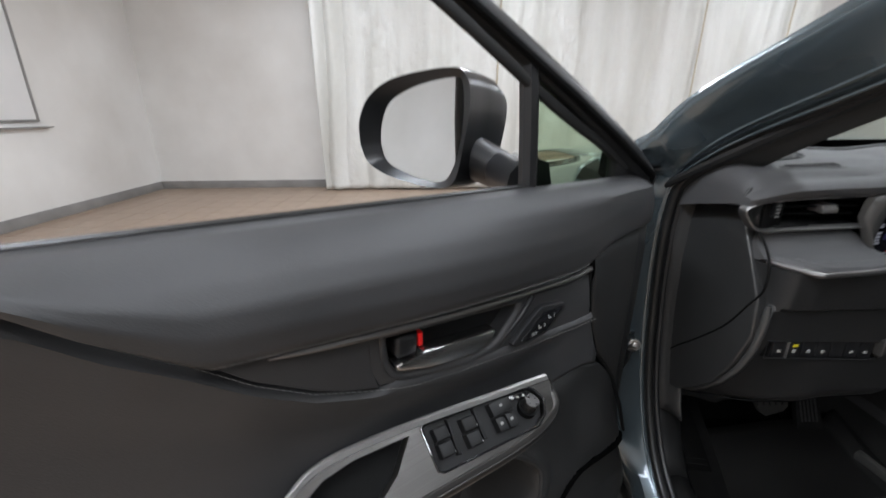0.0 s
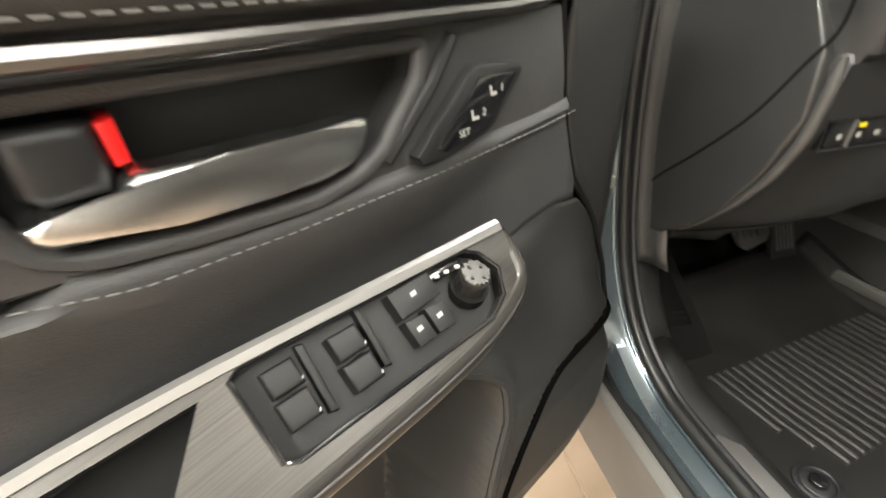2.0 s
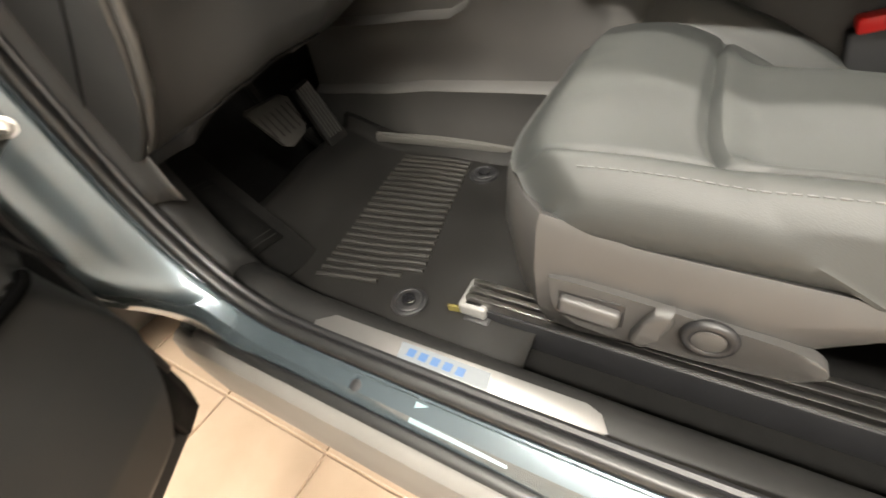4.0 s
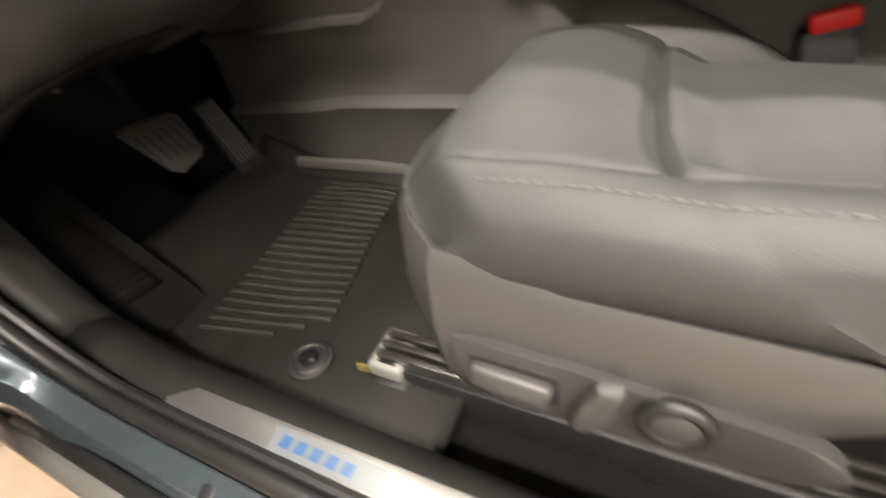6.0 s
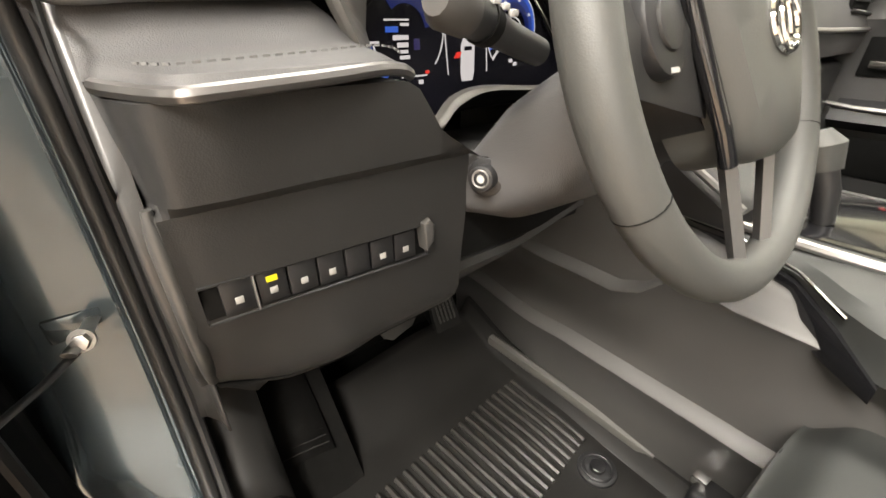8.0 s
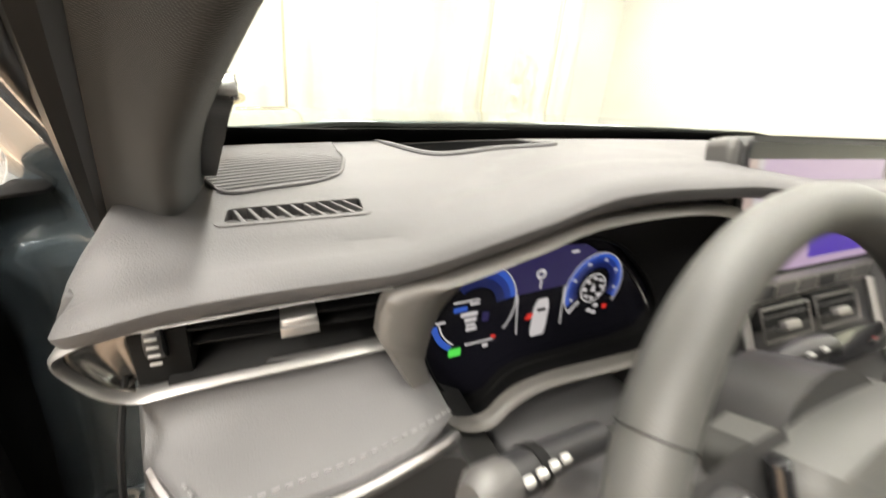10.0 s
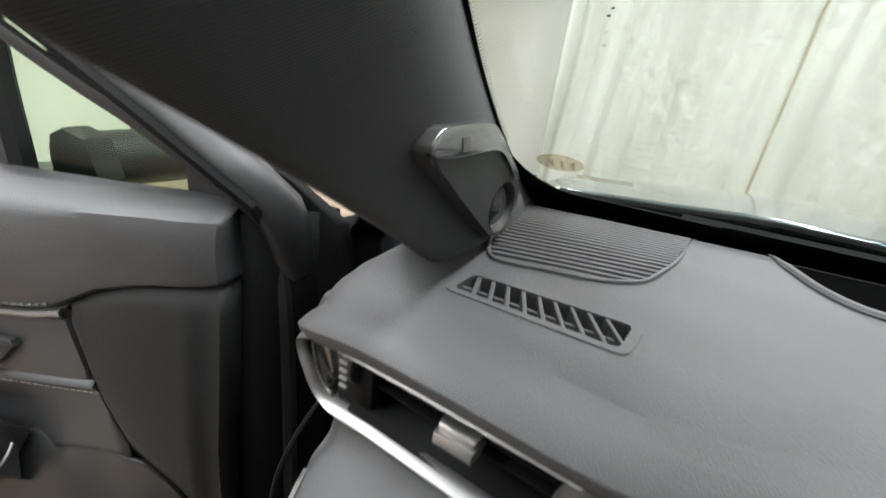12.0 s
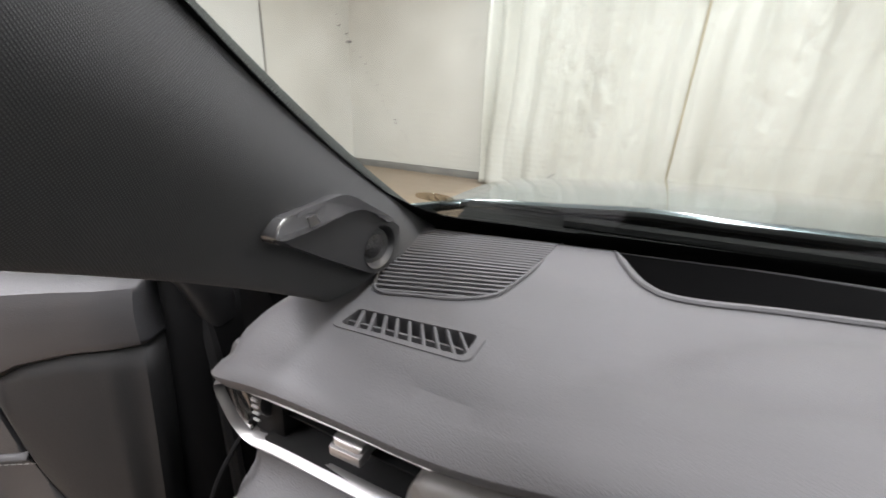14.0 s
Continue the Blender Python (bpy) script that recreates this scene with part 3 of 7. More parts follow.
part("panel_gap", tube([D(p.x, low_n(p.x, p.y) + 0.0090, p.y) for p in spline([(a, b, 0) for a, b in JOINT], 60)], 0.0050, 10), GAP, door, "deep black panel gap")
# slotted speaker cover at the foot
for k in range(9):
    z = 0.47 + k * 0.014
    part("speaker_slat", tube([D(0.11, low_n(0.11, z) - 0.0012, z), D(0.16, low_n(0.16, z) - 0.0012, z + 0.006), D(0.20, low_n(0.2, z + 0.01) - 0.0012, z + 0.01), D(0.23, low_n(0.23, z + 0.012) - 0.0018, z + 0.012)], 0.0032, 6), LOWPLASTIC, door)

# insert with the handle
CARRIER = [(0.508, 0.990), (0.178, 0.990), (0.1735, 0.965), (0.169, 0.94), (0.167, 0.926), (0.20, 0.9225), (0.30, 0.918), (0.40, 0.918), (0.500, 0.925), (0.516, 0.955)]
carrier = part("handle_carrier", prism(CARRIER, onface(), -0.03, 0.004, 0.002), VINYL, door)
RECESS = roundpoly([(0.489, 0.986), (0.302, 0.982), (0.306, 0.966), (0.334, 0.935), (0.350, 0.926), (0.377, 0.921), (0.43, 0.9245), (0.467, 0.930), (0.481, 0.938), (0.487, 0.952)], 0.006)
cut(carrier, [prism(RECESS, onface(), -0.022, 0.05)])
part("handle_recess", prism([(0.5, 0.986), (0.286, 0.982), (0.34, 0.92), (0.49, 0.92)], onface(), -0.035, -0.0215), LOWPLASTIC, door, "deep black handle recess")
part("recess_rim", tube([onface()(a, b, 0.004) for a, b in RECESS], 0.0052, 10, ring=True, flat=0.7), VINYL, door)
part("slanted_rib", tube([onface()(0.281, 0.982, 0.004), onface()(0.30, 0.961, 0.007), onface()(0.334, 0.927, 0.004)], 0.0042, 8), PLASTIC, door)
rear_pad = [(0.502, 0.996), (0.60, 1.001), (0.648, 1.004), (0.614, 0.976), (0.562, 0.945), (0.53, 0.933), (0.494, 0.923), (0.506, 0.955)]
part("insert_pad", prism(rear_pad, onface(), -0.02, 0.005, 0.0015, 2), VINYL, door, "stitched leather insert")
part("trim_strip", tube([D(u, 0.0175 * pad_f(u) + 0.001, lerp(u, [(0.176, 0.9995), (0.195, 0.9945), (0.22, 0.9925), (0.42, 0.9957), (0.50, 0.9985), (0.612, 1.0030), (0.64, 1.005)])) for u in [0.177 + 0.423 * k / 14 for k in range(15)]], [0.0038] * 9 + [0.0042, 0.0046, 0.0048, 0.0046, 0.0036, 0.0012], 8, flat=1.0, up=(0, 0, 1)), SLIMTRIM, door, "grey silver trim strip")
part("seam_stitching", dashes([D(u, lerp(0.055, PADPROF) * pad_f(u) + 0.0024 - tuck(u), lerp(u, PADLOW) + 0.0062) for u in [0.186 + 0.464 * k / 44 for k in range(45)]], 0.0044, 0.0026, 0.00055), STITCH, door, "pale grey stitching")
part("seam_stitching", dashes([D(u, 0.0064 - tuck(u) * 0.8, lerp(u, STITCH2) - 0.0025) for u in [0.155 + 0.6 * k / 50 for k in range(51)]], 0.0042, 0.0024, 0.00034), STITCH, door, "pale grey stitching")
# lock knob and pull handle
knob = part("lock_knob", prism([(0.4735, 0.976), (0.469, 0.9785), (0.452, 0.9775), (0.446, 0.976), (0.4465, 0.960), (0.4495, 0.951), (0.470, 0.950), (0.4755, 0.956)], onface(), -0.02, 0.005, 0.006, 4), PLASTIC, door)
part("red_mark", prism([(0.4465, 0.975), (0.4405, 0.976), (0.4408, 0.960), (0.4462, 0.959)], onface(), -0.02, 0.0045, 0.0015), REDPRINT, knob, "red unlocked mark")
part("pull_handle", prism([(0.479, 0.9500), (0.478, 0.9440), (0.4745, 0.9395), (0.436, 0.9345), (0.400, 0.9325), (0.374, 0.9310), (0.358, 0.9340), (0.3505, 0.9390), (0.3445, 0.9500), (0.345, 0.9545), (0.350, 0.9558), (0.375, 0.9555), (0.410, 0.9560), (0.442, 0.9582), (0.4465, 0.9560), (0.4515, 0.9490), (0.470, 0.9505)], onface(), -0.006, 0.013, 0.0042, 4), HANDLE, door, "satin chrome pull handle")
# memory switches
POD = [(0.318, 0.926), (0.276, 0.963), (0.268, 0.967), (0.230, 0.963), (0.227, 0.957), (0.255, 0.929), (0.262, 0.925), (0.30, 0.919), (0.314, 0.920)]
pod = part("memory_switch", prism(POD, onface(), 0, 0.0125, 0.003), PLASTIC, door, "black seat memory switch pod")
POD2 = [(0.305, 0.927), (0.268, 0.960), (0.236, 0.958), (0.262, 0.930), (0.298, 0.924)]
part("button_face", prism(POD2, onface(), 0.01, 0.0138, 0.001), PIANO, pod)


def glyphs(text, size, at, mat, parent, name="lettering"):
    """Raised print of the built-in font; at(a, b, c) lays it on a surface."""
    cv = bpy.data.curves.new("print", "FONT")
    cv.body, cv.size, cv.align_x, cv.align_y = text, size, "CENTER", "CENTER"
    cv.extrude = 0.0002
    ob = bpy.data.objects.new("print", cv)
    scene.collection.objects.link(ob)
    bpy.context.view_layer.update()
    me = bpy.data.meshes.new_from_object(ob.evaluated_get(bpy.context.evaluated_depsgraph_get()))
    bpy.data.objects.remove(ob)
    bm = bmesh.new()
    bm.from_mesh(me)
    bpy.data.meshes.remove(me)
    for v in bm.verts:
        v.co = at(v.co.x, v.co.y, v.co.z)
    return part(name, bm, mat, parent)


for text, u, z in (("1", 0.250, 0.951), ("2", 0.266, 0.940), ("SET", 0.283, 0.9315)):
    glyphs(text, 0.0065 if len(text) < 2 else 0.006, lambda a, b, c, u=u, z=z: D(u - a, 0.0142 + c, z + b), GREYPRINT, pod)
for u, z in ((0.258, 0.951), (0.274, 0.940)):
    part("seat_symbol", prism([(u + 0.003, z + 0.003), (u + 0.0015, z + 0.003), (u + 0.001, z - 0.001), (u - 0.003, z - 0.001), (u - 0.003, z - 0.003), (u + 0.002, z - 0.003)], onface(), 0.0136, 0.0143), GREYPRINT, pod)


# armrest
def A(u, s, h=0.0):
    """On the sloping armrest: u along the door, s down the slope, h off it."""
    return D(u, 0.707 * s + 0.70 * h, 0.925 - 0.17 * u - 0.707 * s + 0.70 * h)


ARMTOP = [(0.262, 0.026), (0.35, 0.012), (0.454, -0.005), (0.533, -0.014), (0.573, -0.013), (0.60, -0.002), (0.625, 0.018), (0.65, 0.05), (0.675, 0.09)]
ARMLOW = [(0.260, 0.026), (0.252, 0.042), (0.252, 0.060), (0.263, 0.077), (0.297, 0.088), (0.342, 0.0905), (0.401, 0.088), (0.487, 0.083), (0.56, 0.08), (0.62, 0.09), (0.675, 0.105)]
top = [(p.x, p.y) for p in spline([(a, b, 0) for a, b in ARMTOP], 30)]
low = [(p.x, p.y) for p in spline([(a, b, 0) for a, b in ARMLOW], 34)]


def inward(k, d):
    """A point d inside the armrest's lower outline."""
    a, b = low[max(k - 1, 0)], low[min(k + 1, len(low) - 1)]
    t = V(b[0] - a[0], b[1] - a[1], 0).normalized()
    return low[k][0] + t.y * d, low[k][1] - t.x * d


outline = top + [inward(k, 0.006 * smooth(k / 4)) for k in range(len(low))][::-1][:-1]
arm = part("armrest", prism(outline, A, -0.035, 0.0, 0.0012, 2), DARKSILVER, door, "brushed smoked silver armrest plate")
BEZEL = [(0.447, 0.006), (0.443, 0.056), (0.436, 0.060), (0.302, 0.073), (0.286, 0.066), (0.279, 0.050), (0.286, 0.034), (0.296, 0.026), (0.32, 0.021), (0.44, 0.003)]
POCKET = [(0.462, 0.005), (0.488, 0.036), (0.52, 0.055), (0.58, 0.066), (0.62, 0.062), (0.612, 0.036), (0.59, 0.012), (0.565, 0.001), (0.53, -0.002)]
cut(arm, [prism(BEZEL, A, -0.012, 0.03), prism(POCKET, A, -0.028, 0.03)])
part("pull_pocket", prism([(a, b) for a, b in POCKET], A, -0.034, -0.0275), BLACK, door, "deep black pull cup")
roll = []
for k in range(1, len(low)):
    f = smooth(k / 5)
    roll.append([A(*inward(k, d * f), h) for d, h in ((0.016, -0.0006), (0.0135, 0.0012), (0.009, 0.0008), (0.005, -0.0012), (0.0018, -0.0050), (0.0, -0.0105), (0.0, -0.0165), (0.003, -0.019))])
part("armrest_roll", loft(roll), DARKSILVER, door, "brushed silver edge that rolls down")
part("armrest_underside", loft([[A(a, b, -0.014), A(a, b, -0.022), D(a, 0.02, 0.79 - 0.1 * (a - 0.3)), D(a, 0.006, 0.77 - 0.12 * (a - 0.3))] for a, b in low[3:]]), VINYL, door)
part("armrest_rim", tube([A(a, b, -0.0165) for a, b in low[3:32]], 0.0018, 6), SILVER, door, "thin chrome edge")
part("armrest_trim", loft([[A(a, b + o, h) for o, h in ((-0.0045, -0.004), (-0.0035, 0.003), (0.0, 0.0048), (0.005, 0.0034), (0.0056, -0.002))] for a, b in top]), SILVER, door, "bright satin silver strip")
part("switch_panel", prism(BEZEL, A, -0.016, -0.0105), SWITCH, door, "black window switch panel")
part("switch_frame", tube([A(a, b, 0.0005) for a, b in BEZEL], 0.0016, 6, ring=True), PIANO, door)
for u0 in (0.425, 0.388):
    for s0, s1 in ((0.012, 0.029), (0.030, 0.048)):
        k = (u0 - 0.425) * -0.17
        sw = part("window_switch", prism([(u0 + 0.0095, s0 + k), (u0 - 0.0085, s0 + k + 0.002), (u0 - 0.0095, s1 + k + 0.001), (u0 + 0.0085, s1 + k - 0.001)], A, -0.012, 0.0035, 0.0025, 3), SWITCH, door, "black rocker switch")
        part("switch_mark", block(Matrix.Translation(A(u0 - 0.0085, s1 + k - 0.002, 0.003)), 0.0006, 0.0026, 0.0006, 0.0001), WHITEPRINT, sw)
    part("switch_divider", prism([(u0 - 0.0125, 0.010), (u0 - 0.018, 0.012), (u0 - 0.018, 0.054), (u0 - 0.0125, 0.052)], A, -0.012, -0.003, 0.003), SWITCH, door)
for (a, b), (c, d) in (((0.355, 0.0195), (0.325, 0.037)), ((0.354, 0.039), (0.341, 0.056)), ((0.339, 0.040), (0.326, 0.0575))):
    lb = part("lock_button", prism([(a, b), (c, b + 0.003), (c - 0.001, d + 0.002), (a - 0.001, d)], A, -0.012, 0.0015, 0.001), SWITCH, door)
    part("button_symbol", prism([((a + c) / 2 + 0.002, (b + d) / 2 - 0.0015), ((a + c) / 2 - 0.002, (b + d) / 2 - 0.0015), ((a + c) / 2 - 0.002, (b + d) / 2 + 0.0015), ((a + c) / 2 + 0.002, (b + d) / 2 + 0.0015)], A, 0.0012, 0.0017), GREYPRINT, lb)
mb = part("mirror_selector", prism([(0.325, 0.0245), (0.300, 0.029), (0.299, 0.0345), (0.324, 0.030)], A, -0.012, -0.001, 0.001), PIANO, door)
for u in (0.320, 0.3125, 0.304):
    part("button_symbol", block(Matrix.Translation(A(u, 0.0305 - (u - 0.3125) * 0.2, -0.0006)), 0.0035, 0.0022, 0.0022, 0.0006), WHITEPRINT, mb)
ax_h = (DN * 0.45 + V(0, 0, 0.9)).normalized()
part("dial_base", disc(A(0.302, 0.050, -0.011), ax_h, 0.0132, 0.008, 32), BLACK, door)
DIAL = material("dial metal", (0.075, 0.073, 0.071), 0.48, metal=0.9, vary=0.2, vary_scale=200)
dial = part("mirror_dial", disc(A(0.302, 0.050, -0.011), ax_h, 0.0098, 0.024, 36, 0.002), DIAL, door, "silver mirror adjuster knob")
for k in range(30):
    g = ax_h.orthogonal().normalized()
    g = g * math.cos(k * math.tau / 30) + ax_h.cross(g) * math.sin(k * math.tau / 30)
    part("knurl", tube([A(0.302, 0.050, -0.011) + ax_h * 0.007 + g * 0.0098, A(0.302, 0.050, -0.011) + ax_h * 0.0195 + g * 0.0098], 0.0005, 4), DIAL, dial)
for k in range(4):
    g = ax_h.orthogonal().normalized()
    q = A(0.302, 0.050, -0.011) + ax_h * 0.0238 + (g * math.cos(k * 1.571) + ax_h.cross(g) * math.sin(k * 1.571)) * 0.0055
    part("dial_mark", block(Matrix.Translation(q), 0.0022, 0.0022, 0.0022, 0.0005), PLASTIC, dial)

# window frame, panes and mirror of the door
part("belt_molding", tube([D(u, -0.045, 1.113) for u in (0.245, 0.6, 1.06)], 0.005, 6), RUBBER, door)
part("door_frame", tube([D(0.0, -0.08, 1.04), D(0.0, -0.06, 1.085), D(0.003, -0.052, 1.105), D(0.05, -0.052, 1.143), D(0.10, -0.055, 1.178), D(0.19, -0.058, 1.235), D(0.27, -0.062, 1.282), D(0.40, -0.07, 1.358), D(0.55, -0.08, 1.43), D(0.75, -0.09, 1.48), D(0.98, -0.09, 1.48), D(1.06, -0.07, 1.3), D(1.07, -0.05, 1.1)], 0.024, 12, flat=0.75), RUBBER, door, "matt black window frame")
part("frame_edge", tube([D(0.012, -0.07, 1.06), D(0.010, -0.04, 1.095), D(0.015, -0.03, 1.112), D(0.10, -0.032, 1.168), D(0.19, -0.036, 1.225), D(0.27, -0.04, 1.272), D(0.40, -0.046, 1.348), D(0.55, -0.055, 1.42)], 0.006, 8), BLACK, door)
part("frame_flange", tube(spline([D(u, -0.047, z) for u, z in ((0.06, 1.126), (0.126, 1.166), (0.173, 1.190), (0.241, 1.228), (0.40, 1.325), (0.55, 1.40))], 24), 0.006, 8, flat=1.3), KNEE, door, "slim grey edge of the window frame")
part("window_bar", tube([D(0.252, -0.05, 1.10), D(0.255, -0.05, 1.18), D(0.258, -0.053, 1.272)], 0.0125, 8, flat=1.0), PLASTIC, door, "black upright bar between the panes")
part("corner_cover", prism([(0.0, 1.09), (0.085, 1.108), (0.086, 1.165), (0.05, 1.145), (0.0, 1.11)], onface(-0.05), -0.012, 0.006, 0.003), PLASTIC, door)
qp = part("quarter_pane", prism([(0.08, 1.10), (0.245, 1.10), (0.245, 1.26), (0.08, 1.16)], onface(-0.055), -0.002, 0.002), SIDEGLASS, door, "small green tinted quarter pane")
qp.visible_shadow = False
mi = thing("door_mirror", "black door mirror with a bright clear glass", "mirror", V(-1.12, 0.14, 1.10))
MC, MX, MY, MN = V(-1.235, 0.192, 1.1755), V(-0.939, 0.343, 0), V(0.028, 0.076, 0.997), V(-0.342, -0.936, 0.081)


def mir(a, b, c):
    """Mirror space: a outwards from the car, b up, c towards the driver."""
    return MC + (MX * a + MY * b) * 1.17 + MN * c * 0.9


MO = [(0.126, -0.016), (0.127, 0.016), (0.112, 0.048), (0.08, 0.070), (0.036, 0.080), (-0.012, 0.084), (-0.03, 0.078), (-0.040, 0.058), (-0.040, 0.027), (-0.034, -0.01), (-0.022, -0.063), (0.004, -0.076), (0.054, -0.068), (0.09, -0.057), (0.115, -0.041)]
MG = [(0.104, -0.015), (0.102, 0.013), (0.088, 0.043), (0.053, 0.061), (0.012, 0.070), (-0.018, 0.072), (-0.026, 0.066), (-0.029, 0.045), (-0.029, 0.020), (-0.025, -0.015), (-0.014, -0.05), (0.002, -0.066), (0.036, -0.064), (0.08, -0.049), (0.097, -0.035)]
mo = [(p.x, p.y) for p in spline([(a, b, 0) for a, b in MO + MO[:1]], 61)[:-1]]
mg = [(p.x, p.y) for p in spline([(a, b, 0) for a, b in MG + MG[:1]], 61)[:-1]]


def toward(outline, c, k):
    return [(c[0] + (a - c[0]) * k, c[1] + (b - c[1]) * k) for a, b in outline]


mrows = [[mir(a, b, -0.16 * (a + 0.03)) for a, b in mg], [mir(a, b, 0.008) for a, b in toward(mo, (0.04, 0), 0.985)], [mir(a, b, 0.002) for a, b in mo]]
for k, c, sh in ((1.02, -0.03, 0.004), (1.01, -0.06, 0.012), (0.95, -0.09, 0.028), (0.80, -0.12, 0.045), (0.5, -0.145, 0.055), (0.08, -0.15, 0.055)):
    mrows.append([mir(a - sh, b, c) for a, b in toward(mo, (0.04, 0.005), k)])
part("shell", loft(mrows, ring=True, caps=False), MIRRORSHELL, mi, "gloss black rounded housing")
part("mirror_glass", prism(mg, lambda a, b, c: mir(a, b, c - 0.16 * (a + 0.03) - 0.003), -0.004, 0.0015), MIRROR, mi, "clear mirror glass")
part("foot", tube([D(0.235, -0.075, 1.112), mir(-0.075, -0.05, -0.05), mir(-0.03, -0.03, -0.06)], [0.026, 0.030, 0.034], 12, flat=1.1), PLASTIC, mi)
part("foot_cover", prism([(0.19, 1.10), (0.24, 1.10), (0.236, 1.14), (0.222, 1.148), (0.20, 1.14)], onface(-0.075), -0.02, 0.01, 0.004), PLASTIC, mi)


# ---------------------------------------------------------------- car body
car = thing("car_body", "blue grey painted car body with open front doorway", "car", (0, -0.9, 0.0))
# run of the doorway seal: y, z at the jamb
SEAL = [(-0.62, 0.47), (-0.5, 0.455), (-0.3, 0.442), (-0.165, 0.438), (0.037, 0.436), (0.11, 0.45), (0.17, 0.487), (0.215, 0.545), (0.25, 0.62), (0.272, 0.71), (0.288, 0.82), (0.294, 0.93), (0.288, 1.02), (0.262, 1.090), (0.205, 1.135), (0.135, 1.175), (0.0, 1.237), (-0.2, 1.338), (-0.4, 1.430), (-0.6, 1.49), (-0.85, 1.52)]


def seal_x(y, z):
    return -0.79 + 0.20 * smooth((z - 1.05) / 0.5)


sp = spline([(0, y, z) for y, z in SEAL], 110)
path = [V(seal_x(p.y, p.z), p.y, p.z) for p in sp]
part("door_opening_seal", tube(path, [0.0095 - 0.0025 * smooth((p.z - 1.08) / 0.08) for p in path], 10), RUBBER, car, "black rubber door seal")
part("seal_lip", tube([p + V(0.014, -0.004, 0.004) for p in path], 0.006, 8), PLASTIC, car)
part("seal_flange", tube([p + V(-0.012, 0.004, -0.003) for p in path], 0.0022, 6), PAINT, car)
# painted jamb outside the seal: sweeps from sill over the pillar foot to the roof
jrows = []
for i, p in enumerate(path):
    a, b = path[max(i - 1, 0)], path[min(i + 1, len(path) - 1)]
    t = (b - a).normalized()
    # away from the opening, within the side plane
    out = V(0, abs(t.z), -t.y).normalized() if p.z < 1.1 else V(0, abs(t.z), abs(t.y)).normalized()
    q = 0.62 + 0.38 * smooth((p.z - 0.47) / 0.12)
    w = 0.035 + 0.075 * smooth((p.z - 0.52) / 0.12) * smooth((1.12 - p.z) / 0.06)
    up = smooth((p.z - 0.47) / 0.10) * smooth((1.11 - p.z) / 0.07)
    wide = [p + V(dx, dy, 0) for dx, dy in ((-0.004, 0.003), (-0.013, 0.005), (-0.030, 0.010), (-0.060, 0.012), (-0.085, 0.014), (-0.105, 0.018), (-0.125, 0.030))]
    flat_ = ([p + V(-0.004, 0, 0) + out * 0.004, p + V(-0.012 * q, 0, 0) + out * 0.010, p + V(-0.024 * q, 0, 0) + out * 0.014, p + V(-0.050 * q, 0, 0) + out * (w - 0.016), p + V(-0.060 * q, 0, 0) + out * (w - 0.004), p + V(-0.070 * q, 0, 0) + out * (w + 0.004), p + V(-0.074 * q, 0, 0) + out * (w + 0.03)])
    high = [p + V(dx, 0, 0) + out * o for dx, o in ((-0.003, 0.005), (-0.010, 0.015), (-0.022, 0.028), (-0.036, 0.042), (-0.048, 0.055), (-0.057, 0.068), (-0.062, 0.085))]
    over = smooth((p.z - 1.10) / 0.05)
    jrows.append([a_.lerp(b_, up).lerp(c_, over) for a_, b_, c_ in zip(flat_, wide, high)])
part("door_jamb", loft(jrows), PAINT, car, "blue grey painted door jamb", solid=0.004)
part("jamb_bead", tube([r[1] + V(-0.002, -0.001, 0.001) for r in jrows], 0.003, 6), PAINT, car)
part("hinge_plate", block(Matrix.Translation((-0.846, 0.292, 0.742)), 0.05, 0.012, 0.03, 0.003), PAINT, car)
# sill, rocker and its clips
part("rocker_panel", loft([[V(-0.82, y, 0.405), V(-0.832, y, 0.40), V(-0.845, y, 0.385), V(-0.855, y, 0.34), V(-0.855, y, 0.27), V(-0.83, y, 0.22)] for y in [0.27 - 1.3 * k / 16 for k in range(17)]]), PAINT, car, solid=0.006)
part("rocker_rubber", loft([[V(-0.832, y, 0.406), V(-0.838, y, 0.405), V(-0.843, y, 0.402), V(-0.847, y, 0.397)] for y in [0.22 - 1.2 * k / 16 for k in range(17)]]), RUBBER, car, "black rocker weatherstrip", solid=0.006)
part("rocker_cladding", loft([[V(-0.842, y, 0.400), V(-0.852, y, 0.398), V(-0.860, y, 0.390), V(-0.863, y, 0.35), V(-0.852, y, 0.22), V(-0.78, y, 0.20)] for y in [0.26 - 1.3 * k / 16 for k in range(17)]]), material("aged trim plastic", (0.13, 0.124, 0.115), 0.6, vary=0.2, vary_scale=9), car, "grey plastic sill cladding", solid=0.006)
for y in (0.07, -0.09, -0.26):
    part("sill_clip", disc((-0.815, y, 0.418), (-0.35, 0, 1), 0.008, 0.004, 16, 0.001), PLASTIC, car)
part("sill_label", block(Matrix.Translation((-0.816, -0.235, 0.4215)) @ Euler((0, radians(-20), 0)).to_matrix().to_4x4(), 0.024, 0.12, 0.002, 0.0005), material("sill sticker", (0.20, 0.29, 0.32), 0.4, vary=0.2), car, "pale blue sticker")
